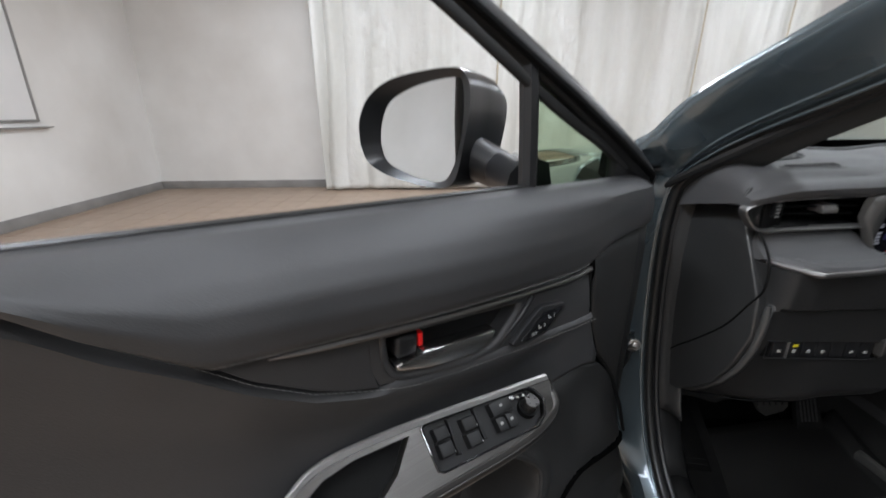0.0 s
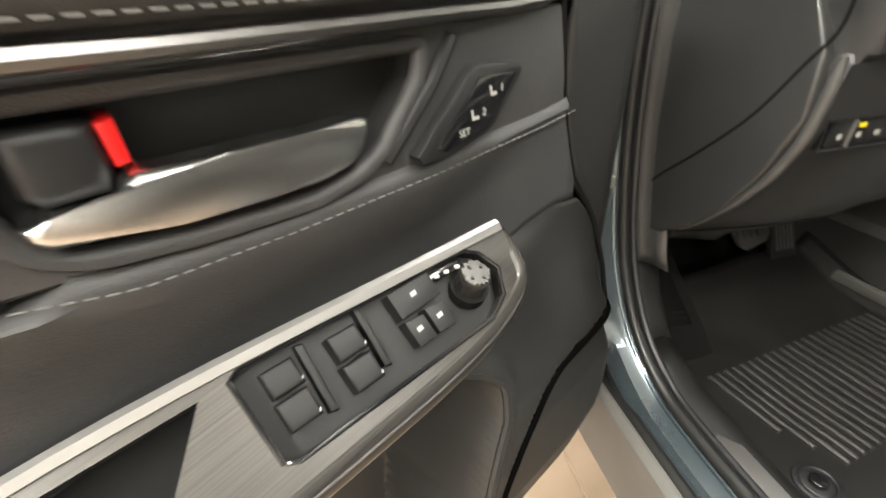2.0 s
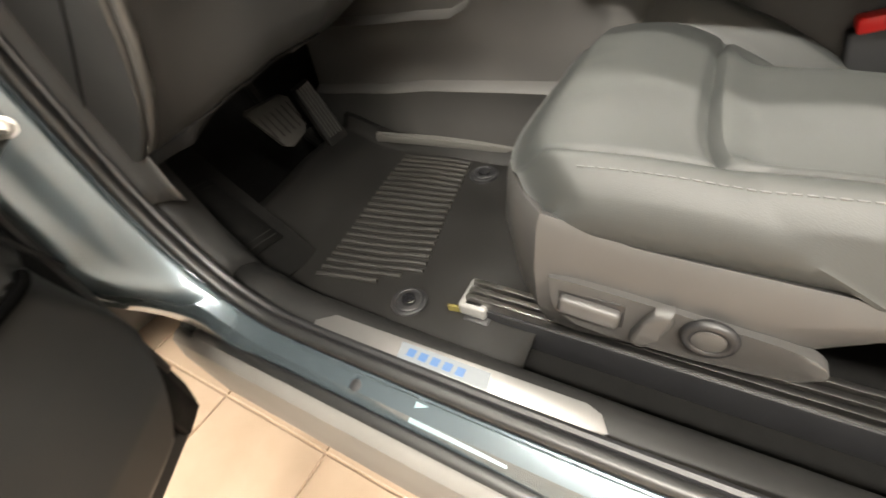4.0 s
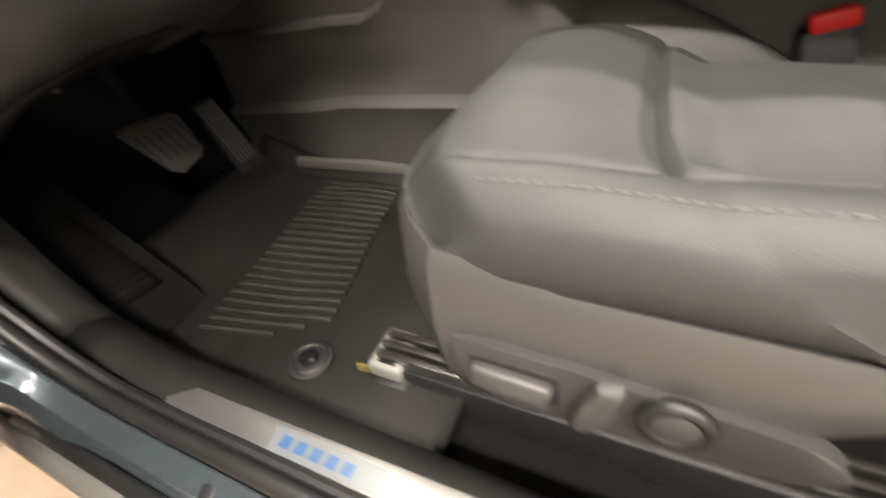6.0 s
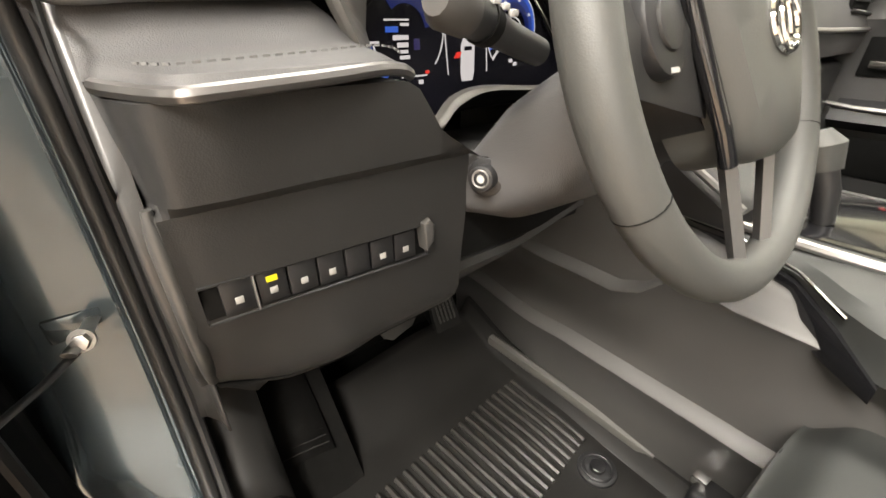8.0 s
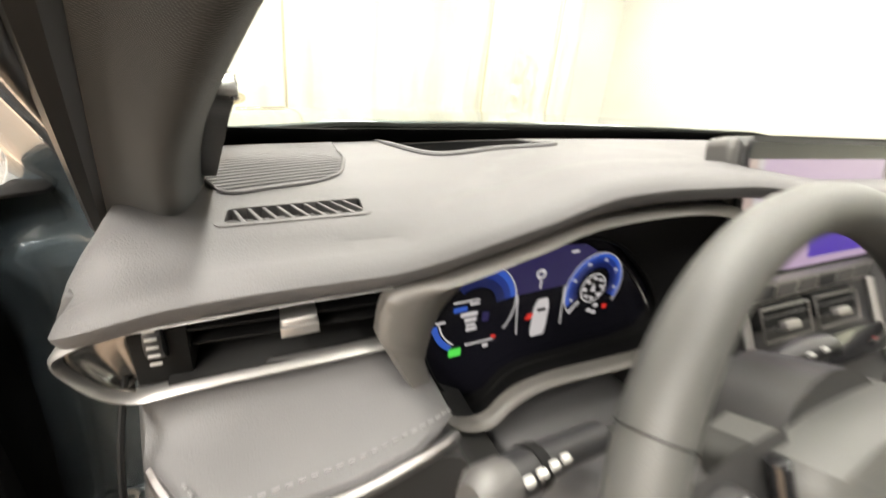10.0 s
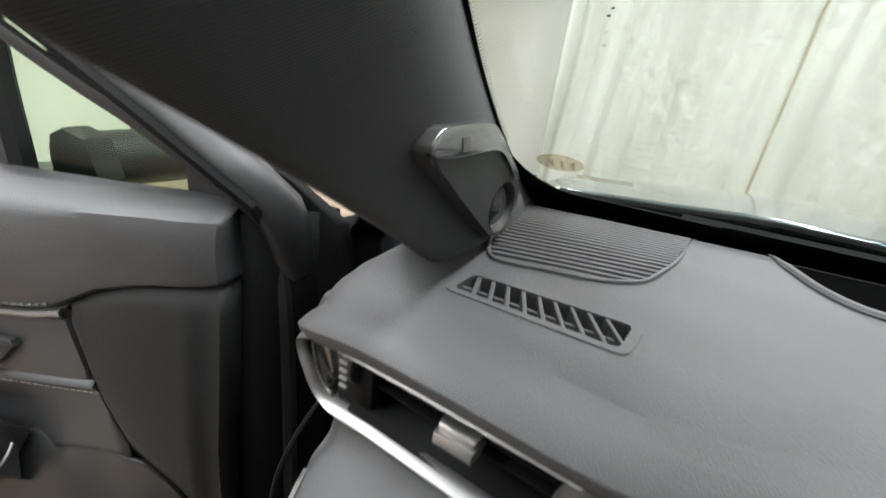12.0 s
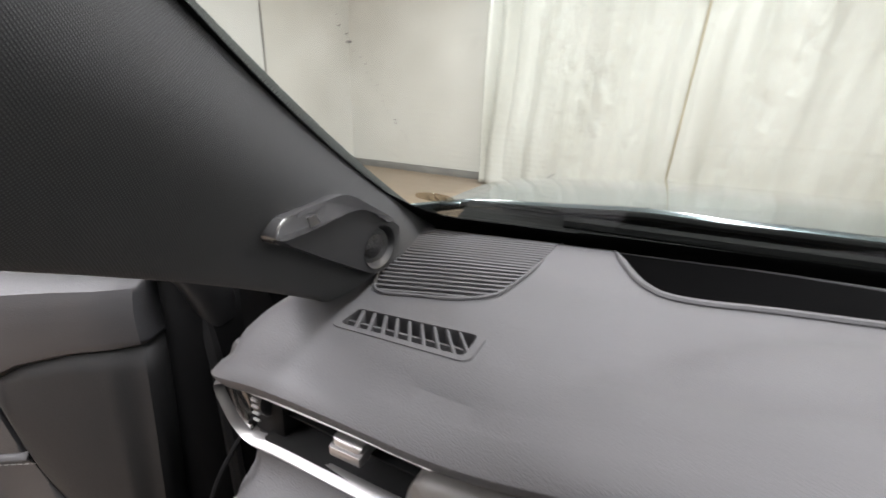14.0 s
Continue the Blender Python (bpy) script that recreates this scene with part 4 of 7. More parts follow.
# hinge bolt on the pillar
part("hinge_arm", tube([(-0.83, 0.29, 0.745), (-0.838, 0.255, 0.745), (-0.85, 0.235, 0.742)], 0.008, 8, flat=0.5), STEEL, car)
part("hinge_bolt", disc((-0.838, 0.247, 0.746), (-0.2, -0.8, 0.3), 0.0085, 0.008, 6, 0.001), STEEL, car)
part("hinge_washer", disc((-0.838, 0.251, 0.745), (-0.2, -0.8, 0.3), 0.012, 0.004, 20), STEEL, car)
part("check_strap", tube([(-0.838, 0.262, 0.735), (-0.87, 0.215, 0.733), (-0.93, 0.15, 0.730)], 0.006, 8, flat=0.4), RUBBER, car)
part("fender_edge", loft([[V(-0.905, y, z) if y > 0.3 else V(-0.922, y, z) for y in (0.245, 0.275, 0.29, 0.325, 0.46)] for z in [0.42 + 0.66 * k / 8 for k in range(9)]]), BLACK, car, solid=0.004)
part("fender_cover", loft([[V(x, y, z) for x, z in ((-0.92, 1.06), (-0.905, 1.085), (-0.87, 1.105), (-0.83, 1.11))] for y in (0.27, 0.34, 0.46)]), BLACK, car, "black cover behind the fender", solid=0.004)
# fender, bonnet, cowl
part("fender", loft([[V(-0.86, y, 1.12 - 0.10 * smooth((y - 0.3) / 0.9)), V(-0.90, y, 1.09 - 0.10 * smooth((y - 0.3) / 0.9)), V(-0.93, y, 0.98), V(-0.93, y, 0.75), V(-0.92, y, 0.45), V(-0.90, y, 0.25)] for y in [0.44 + 1.12 * k / 14 for k in range(15)]]), PAINT, car, solid=0.006)
part("fender", loft([[V(0.86, y, 1.12 - 0.10 * smooth((y - 0.3) / 0.9)), V(0.90, y, 1.09 - 0.10 * smooth((y - 0.3) / 0.9)), V(0.93, y, 0.98), V(0.93, y, 0.75), V(0.92, y, 0.45), V(0.90, y, 0.25)] for y in [-1.0 + 2.56 * k / 20 for k in range(21)]]), PAINT, car, solid=0.006)
bonnet = []
for k in range(25):
    y = 0.60 + 1.05 * k / 24
    half = 0.86 - 0.10 * smooth((y - 1.1) / 0.6)
    bonnet.append([V(half * s, y, 1.126 - 0.085 * smooth((y - 0.75) / 0.95) - 0.30 * max(0, (y - 1.5)) - 0.035 * abs(s) ** 3 + 0.004 * (1 - smooth(abs(abs(s) - 0.62) / 0.14))) for s in [-1 + 2 * j / 40 for j in range(41)]])
part("bonnet", loft(bonnet), PAINT, car, "blue grey bonnet with two raised lines", solid=0.006)
part("bonnet_seal", tube([bonnet[0][j] + V(0, -0.002, -0.001) for j in range(1, 40)], 0.006, 8), BLACK, car, "black rubber seal along the bonnet")
part("cowl", loft([[V(x, y, z) for y, z in ((0.42 + c, 1.10), (0.46 + c, 1.085), (0.52 + c, 1.075), (0.60, 1.105))] for x, c in [(-0.80 + 1.6 * k / 20, 0.04 * math.cos((-1 + k / 10) * 1.5)) for k in range(21)]]), BLACK, car, "black plastic scuttle below the windscreen", solid=0.004)
for x0, x1 in ((-0.62, 0.02), (0.0, 0.62)):
    part("wiper", tube([(x0, 0.50, 1.12), ((x0 + x1) / 2, 0.515, 1.123), (x1, 0.50, 1.12)], 0.008, 6), BLACK, car)
part("front_panel", loft([[V(x, 1.64 - 0.2 * (x / 0.85) ** 2 + o, z) for o, z in ((0, 0.97), (0.06, 0.85), (0.08, 0.6), (0.05, 0.3), (0.0, 0.2))] for x in [-0.85 + 1.7 * k / 16 for k in range(17)]]), PAINT, car, solid=0.006)
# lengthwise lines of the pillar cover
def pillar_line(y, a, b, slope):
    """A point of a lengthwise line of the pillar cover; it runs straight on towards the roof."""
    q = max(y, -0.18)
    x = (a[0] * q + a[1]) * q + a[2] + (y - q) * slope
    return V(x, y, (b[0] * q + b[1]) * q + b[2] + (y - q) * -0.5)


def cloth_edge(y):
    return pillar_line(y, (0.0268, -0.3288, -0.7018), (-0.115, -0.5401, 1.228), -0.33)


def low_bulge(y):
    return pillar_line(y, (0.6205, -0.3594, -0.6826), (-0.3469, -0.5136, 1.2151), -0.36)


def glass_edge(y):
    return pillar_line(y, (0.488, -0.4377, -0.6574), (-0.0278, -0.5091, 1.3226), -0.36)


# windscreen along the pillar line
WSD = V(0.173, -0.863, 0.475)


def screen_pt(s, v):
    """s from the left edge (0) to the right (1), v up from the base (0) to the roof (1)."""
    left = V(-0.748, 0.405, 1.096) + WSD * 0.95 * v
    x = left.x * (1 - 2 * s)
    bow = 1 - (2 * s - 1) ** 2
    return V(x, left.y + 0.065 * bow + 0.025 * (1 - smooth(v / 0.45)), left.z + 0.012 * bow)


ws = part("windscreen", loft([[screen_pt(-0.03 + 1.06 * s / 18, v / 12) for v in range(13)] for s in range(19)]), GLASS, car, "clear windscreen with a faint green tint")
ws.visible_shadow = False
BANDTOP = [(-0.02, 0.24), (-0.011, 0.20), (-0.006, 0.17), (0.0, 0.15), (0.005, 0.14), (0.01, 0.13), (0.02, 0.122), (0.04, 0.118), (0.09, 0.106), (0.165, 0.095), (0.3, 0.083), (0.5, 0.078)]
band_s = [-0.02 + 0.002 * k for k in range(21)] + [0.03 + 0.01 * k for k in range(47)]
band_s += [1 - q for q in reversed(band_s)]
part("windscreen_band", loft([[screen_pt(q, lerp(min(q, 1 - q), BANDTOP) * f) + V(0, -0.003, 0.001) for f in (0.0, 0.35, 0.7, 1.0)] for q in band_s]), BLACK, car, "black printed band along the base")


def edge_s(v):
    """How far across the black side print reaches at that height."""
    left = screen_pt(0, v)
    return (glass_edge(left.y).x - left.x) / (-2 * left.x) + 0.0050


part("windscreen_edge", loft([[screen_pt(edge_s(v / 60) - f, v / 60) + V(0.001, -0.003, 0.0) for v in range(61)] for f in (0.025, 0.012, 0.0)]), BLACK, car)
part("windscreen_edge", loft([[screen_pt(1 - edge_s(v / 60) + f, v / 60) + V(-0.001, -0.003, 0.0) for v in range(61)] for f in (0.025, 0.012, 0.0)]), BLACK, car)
# printed dots that fade out along the pillar side
dots = bmesh.new()
for r, (s, size) in enumerate(((0.0006, 0.0007), (0.0016, 0.0005))):
    for k in range(90, 400):
        v = (k + 0.5 * (r % 2)) / 400
        p = screen_pt(edge_s(v) + s, v) + V(0.001, -0.003, 0.0)
        bmesh.ops.create_circle(dots, cap_ends=True, segments=6, radius=size, matrix=Matrix.Translation(p) @ Euler((radians(30), 0, radians(-14))).to_matrix().to_4x4())
for r, (d, size) in enumerate(((0.0012, 0.0007), (0.0032, 0.0005))):
    for k in range(120):
        q = -0.006 + 0.0009 * (k + 0.5 * (r % 2))
        p = screen_pt(q, lerp(q, BANDTOP) + d) + V(0.0, -0.003, 0.0)
        bmesh.ops.create_circle(dots, cap_ends=True, segments=6, radius=size, matrix=Matrix.Translation(p) @ Euler((radians(30), 0, radians(-14))).to_matrix().to_4x4())
part("dotted_edge", dots, BLACK, car, "fading black dots printed on the glass")
# roof, rear bodywork, floor pan and wheels
part("roof", loft([[V(x, y, 1.60 - 0.10 * (x / 0.62) ** 4 * 0.6 - 0.10 * smooth((-0.2 - y) / -0.4) - 0.12 * smooth((-1.6 - y) / 1.2)) for x in [-0.62 + 1.24 * k / 12 for k in range(13)]] for y in [-0.40 - 2.3 * j / 14 for j in range(15)]]), PAINT, car, solid=0.03)
part("headliner", loft([[V(x, y, 1.545 - 0.06 * (x / 0.6) ** 4 - 0.12 * smooth((-1.6 - y) / 1.2)) for x in [-0.6 + 1.2 * k / 12 for k in range(13)]] for y in [-0.42 - 2.2 * j / 10 for j in range(11)]]), material("grey headlining", (0.34, 0.33, 0.31), 0.9, vary=0.1), car, solid=0.006)
part("centre_pillar", loft([[V(-0.80 + 0.2 * smooth((z - 1.05) / 0.5), -0.98, z), V(-0.86 + 0.2 * smooth((z - 1.05) / 0.5), -0.98, z), V(-0.86 + 0.2 * smooth((z - 1.05) / 0.5), -1.14, z), V(-0.78 + 0.2 * smooth((z - 1.05) / 0.5), -1.14, z)] for z in [0.40 + 1.12 * k / 12 for k in range(13)]], ring=True, caps=True), PAINT, car)
part("rear_side", loft([[V(-0.90, y, 0.25), V(-0.92, y, 0.7), V(-0.90, y, 1.05), V(-0.80, y, 1.10)] for y in [-1.14 - 1.9 * k / 12 for k in range(13)]]), PAINT, car, solid=0.006)
part("rear_side", loft([[V(0.90, y, 0.25), V(0.92, y, 0.7), V(0.90, y, 1.05), V(0.80, y, 1.10)] for y in [-1.0 - 2.04 * k / 12 for k in range(13)]]), PAINT, car, solid=0.006)
part("tail_panel", loft([[V(x, -3.04 + o, z) for o, z in ((0.05, 0.25), (-0.03, 0.6), (0.0, 1.05), (0.35, 1.42))] for x in [-0.9 + 1.8 * k / 8 for k in range(9)]]), PAINT, car, solid=0.006)
part("floor_pan", span(-0.80, 0.80, -2.9, 0.62, 0.30, 0.335, 0.01), CARPET, car, "black carpeted floor")
part("firewall", loft([[V(x, y, z) for y, z in ((0.50, 0.335), (0.56, 0.45), (0.60, 0.62), (0.60, 1.05), (0.45, 1.08))] for x in (-0.8, -0.4, 0.0, 0.4, 0.8)]), CARPET, car, solid=0.01)
for wx, wy in ((-0.80, 1.02), (0.80, 1.02), (-0.80, -1.72), (0.80, -1.72)):
    wh = part("wheel", disc((wx - 0.11, wy, 0.34), (1, 0, 0), 0.34, 0.22, 40, 0.03), RUBBER, car, "black tyre on an alloy wheel")
    part("rim", disc((wx - 0.115 if wx < 0 else wx + 0.115, wy, 0.34), (-1 if wx < 0 else 1, 0, 0), 0.235, 0.008, 32, 0.003), SILVER, wh)

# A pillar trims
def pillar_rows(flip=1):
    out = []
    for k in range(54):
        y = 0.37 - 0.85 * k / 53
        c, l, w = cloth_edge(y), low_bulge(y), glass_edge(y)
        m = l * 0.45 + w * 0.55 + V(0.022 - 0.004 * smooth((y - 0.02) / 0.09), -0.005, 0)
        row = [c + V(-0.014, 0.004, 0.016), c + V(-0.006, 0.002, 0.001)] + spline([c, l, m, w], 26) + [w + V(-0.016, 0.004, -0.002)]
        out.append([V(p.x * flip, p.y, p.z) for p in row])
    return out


pt = thing("pillar_trim", "dark grey woven cloth windscreen pillar cover", "pillar cover", (-0.74, 0.25, 1.08), "pillar covers")
part("cover", loft(pillar_rows()), CLOTH, pt, solid=0.003, sharp=80)
part("edge_lip", tube([cloth_edge(0.30 - 0.75 * k / 30) + V(-0.013, 0.003, 0.007) for k in range(31)], 0.0085, 8), RUBBER, pt, "black rubber lip beside the cloth")
pt2 = thing("pillar_trim", "dark grey woven cloth windscreen pillar cover", "pillar cover", (0.74, 0.25, 1.08), "pillar covers")
part("cover", loft(pillar_rows(-1)), CLOTH, pt2, solid=0.003)
part("pillar_grip", tube([(0.70, 0.10, 1.19), (0.67, 0.08, 1.20), (0.63, -0.06, 1.28), (0.64, -0.10, 1.30)], 0.012, 8), GREYPLASTIC, pt2, "grey grab handle")
# tweeter on the pillar
TX, TY, PN = V(-0.1817, 0.953, -0.2424), V(0.0084, 0.248, 0.9687), V(0.9833, 0.1739, -0.0531)
TC = V(-0.6965, 0.1615, 1.177)


def T(a, b, c):
    """On the pod: a forward and down the pillar, b up, c into the car."""
    return TC + TX * a + TY * b + PN * c


DOTS = material("perforated metal", (0.008, 0.008, 0.008), 0.6, grain=("v", 520), bump=0.9)
PODTRIM = material("pod trim", (0.065, 0.065, 0.065), 0.2, coat=1.0, spec=1.0, vary=0.15, vary_scale=60)
tw = thing("tweeter_pod", "small black speaker pod with a glossy black upper edge", "speaker", T(0, 0, 0))
TO = [(-0.0889, 0.0035), (-0.0841, 0.0127), (-0.0641, 0.0187), (-0.0365, 0.0259), (-0.0266, 0.0274), (-0.0143, 0.0262), (0.0417, 0.0148), (0.0731, 0.0062), (0.080, 0.0005), (0.0746, -0.0091), (0.0574, -0.0255), (0.0428, -0.0305), (0.0262, -0.0281), (-0.0341, -0.0119), (-0.0676, -0.0022), (-0.0836, 0.0003)]
to = roundpoly(TO, 0.006, 3)
BC = (0.040, -0.0095)
bowl = [(BC[0] + 0.0265 * math.cos(k * math.tau / 40), BC[1] + 0.0165 * math.sin(k * math.tau / 40)) for k in range(40)]
pod_body = part("pod_body", prism(to, T, -0.026, 0.0, 0.003, 3), KNEE, tw, "matt black diamond shaped body")
cut(pod_body, [prism(bowl, T, -0.0125, 0.02)])
part("speaker_bowl", loft([[T(BC[0] + (a - BC[0]) * k, BC[1] + (b - BC[1]) * k, c) for a, b in bowl] for k, c in ((1.03, 0.0005), (0.97, -0.0005), (0.90, -0.004), (0.82, -0.007), (0.74, -0.0095), (0.1, -0.011))], ring=True), KNEE, tw, "smooth dished speaker mouth")
GE = [(-0.0895, 0.0030), (-0.0850, 0.0135), (-0.0641, 0.0196), (-0.0365, 0.0268), (-0.0266, 0.0283), (-0.0143, 0.0271), (0.0417, 0.0157), (0.0560, 0.0118), (0.0441, 0.0101), (0.0184, 0.0165), (0.0, 0.0195), (-0.0115, 0.0189), (-0.0227, 0.0169), (-0.0609, 0.0066), (-0.0812, 0.0026)]
part("gloss_edge", prism(roundpoly(GE, 0.004, 3), T, -0.022, 0.0022, 0.0016, 2), PODTRIM, tw, "glossy black upper edge")
dome = []
for k in range(7):
    r, h = math.cos(k * 0.2618 * 0.98), math.sin(k * 0.2618 * 0.98)
    dome.append([T(BC[0] + 0.0185 * r * math.cos(q * math.tau / 28), BC[1] + 0.0122 * r * math.sin(q * math.tau / 28), -0.0105 + 0.0085 * h) for q in range(28)])
part("speaker_mesh", loft(dome, ring=True, caps=True), DOTS, tw, "perforated black dome")
part("badge", prism([(-0.0656, 0.0141), (-0.0587, 0.0161), (-0.0534, 0.0111), (-0.0615, 0.0087)], T, 0.001, 0.0028), TRIMSILVER, tw, "small silver badge")
# chain of dirt specks on the windscreen
dirt = material("dried dirt", (0.24, 0.235, 0.22), 0.9, vary=0.4, vary_scale=300)
specks = thing("dirt_specks", "chain of small dark dirt specks on the windscreen", "dirt", screen_pt(0.034, 0.35))
rnd = random.Random(4)
CHAIN = [(0.44, 0.0405), (0.385, 0.0372), (0.375, 0.0362), (0.355, 0.0345), (0.345, 0.0338), (0.325, 0.0325), (0.265, 0.0282), (0.25, 0.027)][::-1]
for k in range(44):
    v = 0.25 + 0.19 * k / 43 + rnd.uniform(-0.001, 0.001)
    big = k in (23, 24, 37, 42)
    r = rnd.uniform(0.0004, 0.0006) if big else rnd.uniform(0.0001, 0.00026)
    at = screen_pt(lerp(v, CHAIN) + rnd.uniform(-0.0007, 0.0007), v) + V(0, -0.002, -0.001)
    part("speck", disc(at, (0.1, -0.45, -0.88), r * rnd.uniform(1.2, 2.0), 0.0003, 7, 0, ry=r), dirt, specks)
# sticker low on the windscreen
STICKPRINT = pane_material("sticker print", (0.86, 0.81, 0.74))
st = thing("windscreen_sticker", "oval tan sticker on the windscreen", "sticker", screen_pt(0.024, 0.185))
sb, sr, su = screen_pt(0.0130, 0.183), (screen_pt(0.06, 0.185) - screen_pt(0.01, 0.185)).normalized(), (screen_pt(0.032, 0.25) - screen_pt(0.032, 0.15)).normalized()
sn = sr.cross(su)
part("oval", prism([(0.0185 * math.cos(k * 0.2618), 0.0165 * math.sin(k * 0.2618)) for k in range(24)], lambda a, b, c: sb + sr * a + su * b + sn * (-0.004 - c), 0, 0.0006), pane_material("sticker film", (0.92, 0.87, 0.79)), st)
for a in (-0.006, 0.002, 0.010):
    part("print_bar", prism([(a - 0.0014, -0.006), (a + 0.0014, -0.006), (a + 0.0014, 0.006), (a - 0.0014, 0.006)], lambda x, y, c: sb + sr * x + su * y + sn * (-0.0032 - c), 0, 0.0004), STICKPRINT, st)
for b in (-0.022, -0.027):
    part("print_bar", prism([(0.012, b), (0.055, b), (0.055, b + 0.002), (0.012, b + 0.002)], lambda x, y, c: sb + sr * x + su * y + sn * (-0.004 - c), 0, 0.0004), STICKPRINT, st)

# ---------------------------------------------------------------- dashboard
dash = thing("dashboard", "soft grey black dashboard with stitched pad", "dashboard", (0, 0.25, 0.80))
LIP = [(-0.785, 1.076), (-0.76, 1.086), (-0.72, 1.093), (-0.65, 1.096), (-0.60, 1.096), (-0.57, 1.101), (-0.53, 1.112), (-0.48, 1.124), (-0.44, 1.138), (-0.38, 1.143), (-0.26, 1.142), (-0.20, 1.135), (-0.1, 1.122), (0.1, 1.115), (0.6, 1.10), (0.70, 1.095), (0.76, 1.086), (0.785, 1.076)]


def base_y(x):
    return 0.35 + 0.10 * (1 - (abs(x) / 0.79) ** 2.4)


def lip_z(x):
    """Height of the pad's front edge, eased over neighbouring rows."""
    return sum(lerp(x + o, LIP) * w for o, w in ((-0.03, 1), (-0.02, 2), (-0.01, 3), (0, 4), (0.01, 3), (0.02, 2), (0.03, 1))) / 16


# where the fold of the instrument hood runs over the dash top (x, y)
FOLD = [(-0.68, 0.06), (-0.606, 0.108), (-0.563, 0.138), (-0.482, 0.199), (-0.443, 0.226), (-0.37, 0.248), (-0.304, 0.260), (-0.236, 0.245), (-0.192, 0.218), (-0.12, 0.16), (-0.06, 0.06)]


def dash_row(x):
    e = max(0.0, 1 - (max(0, abs(x) - 0.742) / 0.0385) ** 2.4) ** 0.5
    lip = lip_z(x)
    by = base_y(x)
    hood = max(0, lip - 1.118)
    ly = 0.088 + 0.014 * (1 - e)

    def T_(z):
        return lip + 0.001 + (z - lip) * e
    shape = [(0.136, max(1.1180, lip + 0.0132)), (0.165, 1.1225 + hood * 0.9), (0.19, 1.128 + hood * 0.7), (0.26, 1.134 + hood * 0.4), (max(by - 0.06, 0.265), 1.133)]
    fold = lerp(x, FOLD)
    row = [V(x, by, T_(1.116)), V(x, by - 0.022, T_(1.1275))]
    for k in range(20):
        y = by - 0.045 - (by - 0.045 - 0.139) * k / 19
        row.append(V(x, y, T_(lerp(y, shape) + 0.0060 * smooth((fold - y) / 0.009) * smooth((y - 0.125) / 0.04))))
    return row + [
        V(x, 0.126, T_(max(1.1135, lip + 0.0125))), V(x, 0.121, T_(max(1.1095, lip + 0.0116))), V(x, ly + 0.018, T_(lip + 0.0112)), V(x, ly + 0.009, T_(lip + 0.0095)), V(x, ly + 0.003, lip + 0.0065 * e), V(x, ly, lip + 0.0025 * e), V(x, ly + 0.001, lip - 0.002), V(x, ly + 0.005, lip - 0.0085), V(x, ly + 0.009, lip - 0.0105), V(x, ly + 0.03, lip - 0.011), V(x, 0.22, lip - 0.03), V(x, 0.30, 1.03), V(x, by, 1.04),
    ]


rows = [dash_row(s * 0.78) for s in [-1, -0.9985, -0.995, -0.99, -0.983, -0.975, -0.966, -0.955] + [-0.94 + 1.88 * i / 130 for i in range(131)] + [0.955, 0.966, 0.975, 0.983, 0.99, 0.995, 0.9985, 1]]
top_ob = part("top_pad", loft(rows, ring=True, caps=True), DASHSKIN, dash, "soft grained dash top")


def dash_z(x, y):
    row = dash_row(x)
    pts = sorted((p.y, p.z) for p in row[:25])
    return lerp(y, pts)


def DT(a, b, c):
    return V(a, b, dash_z(a, b) + c)


VENT = roundpoly([(-0.6985, 0.1415), (-0.6965, 0.1605), (-0.6075, 0.1685), (-0.6085, 0.1475)], 0.004)
TRAY = [(-0.552, 0.392), (-0.536, 0.335), (-0.515, 0.285), (-0.48, 0.268), (-0.40, 0.276), (-0.345, 0.296), (-0.312, 0.33), (-0.325, 0.385), (-0.36, 0.402), (-0.46, 0.405)]
TRAY = [(p.x, p.y) for p in spline([(a, b, 0) for a, b in TRAY + TRAY[:1]], 51)[:-1]]
cut(top_ob, [prism(VENT, DT, -0.03, 0.05), prism(TRAY, DT, -0.045, 0.06)])
part("vent_well", prism([(a, b) for a, b in VENT], DT, -0.0295, -0.022), BLACK, dash, "black defroster shaft")
# floor and lining are black to put the recess's shade into the colour
part("tray_floor", prism(TRAY, DT, -0.047, -0.043), BLACK, dash, "dark recessed tray")
tray_c = (sum(a for a, b in TRAY) / len(TRAY), sum(b for a, b in TRAY) / len(TRAY))
part("tray_shade_lining", loft([[DT(tray_c[0] + (a - tray_c[0]) * 0.985, tray_c[1] + (b - tray_c[1]) * 0.975, c) for a, b in TRAY] for c in (-0.044, -0.02, -0.0015)], ring=True), BLACK, dash, "black lining added for the tray's shade")
part("tray_rim", tube([DT(a, b, 0.0015) for a, b in TRAY[2:33]], [0.0006, 0.0014, 0.0022] + [0.0030] * 25 + [0.0022, 0.0014, 0.0006], 8), DASHSKIN, dash)
VO = roundpoly([(-0.7045, 0.1375), (-0.7015, 0.1645), (-0.6015, 0.1725), (-0.6035, 0.1435)], 0.007)
vf = part("defroster_vent", ringplate(VO, VENT, lambda a, b, c: DT(a, b, c), -0.012, 0.001), DASHSKIN, dash, "side window defroster vent")
for k in range(9):
    s = (k + 0.7) / 9.2
    a, b = V(-0.6985, 0.1415, 0).lerp(V(-0.6085, 0.1475, 0), s), V(-0.6965, 0.1605, 0).lerp(V(-0.6075, 0.1685, 0), s)
    fan = 0.0014 + 0.0056 * s
    part("vent_slat", prism([(a.x + 0.0020 + fan, a.y), (a.x + 0.0050 + fan, a.y), (b.x - fan, b.y), (b.x - 0.0030 - fan, b.y)], DT, -0.010, 0.0002, 0.0006), DASHSKIN, vf)
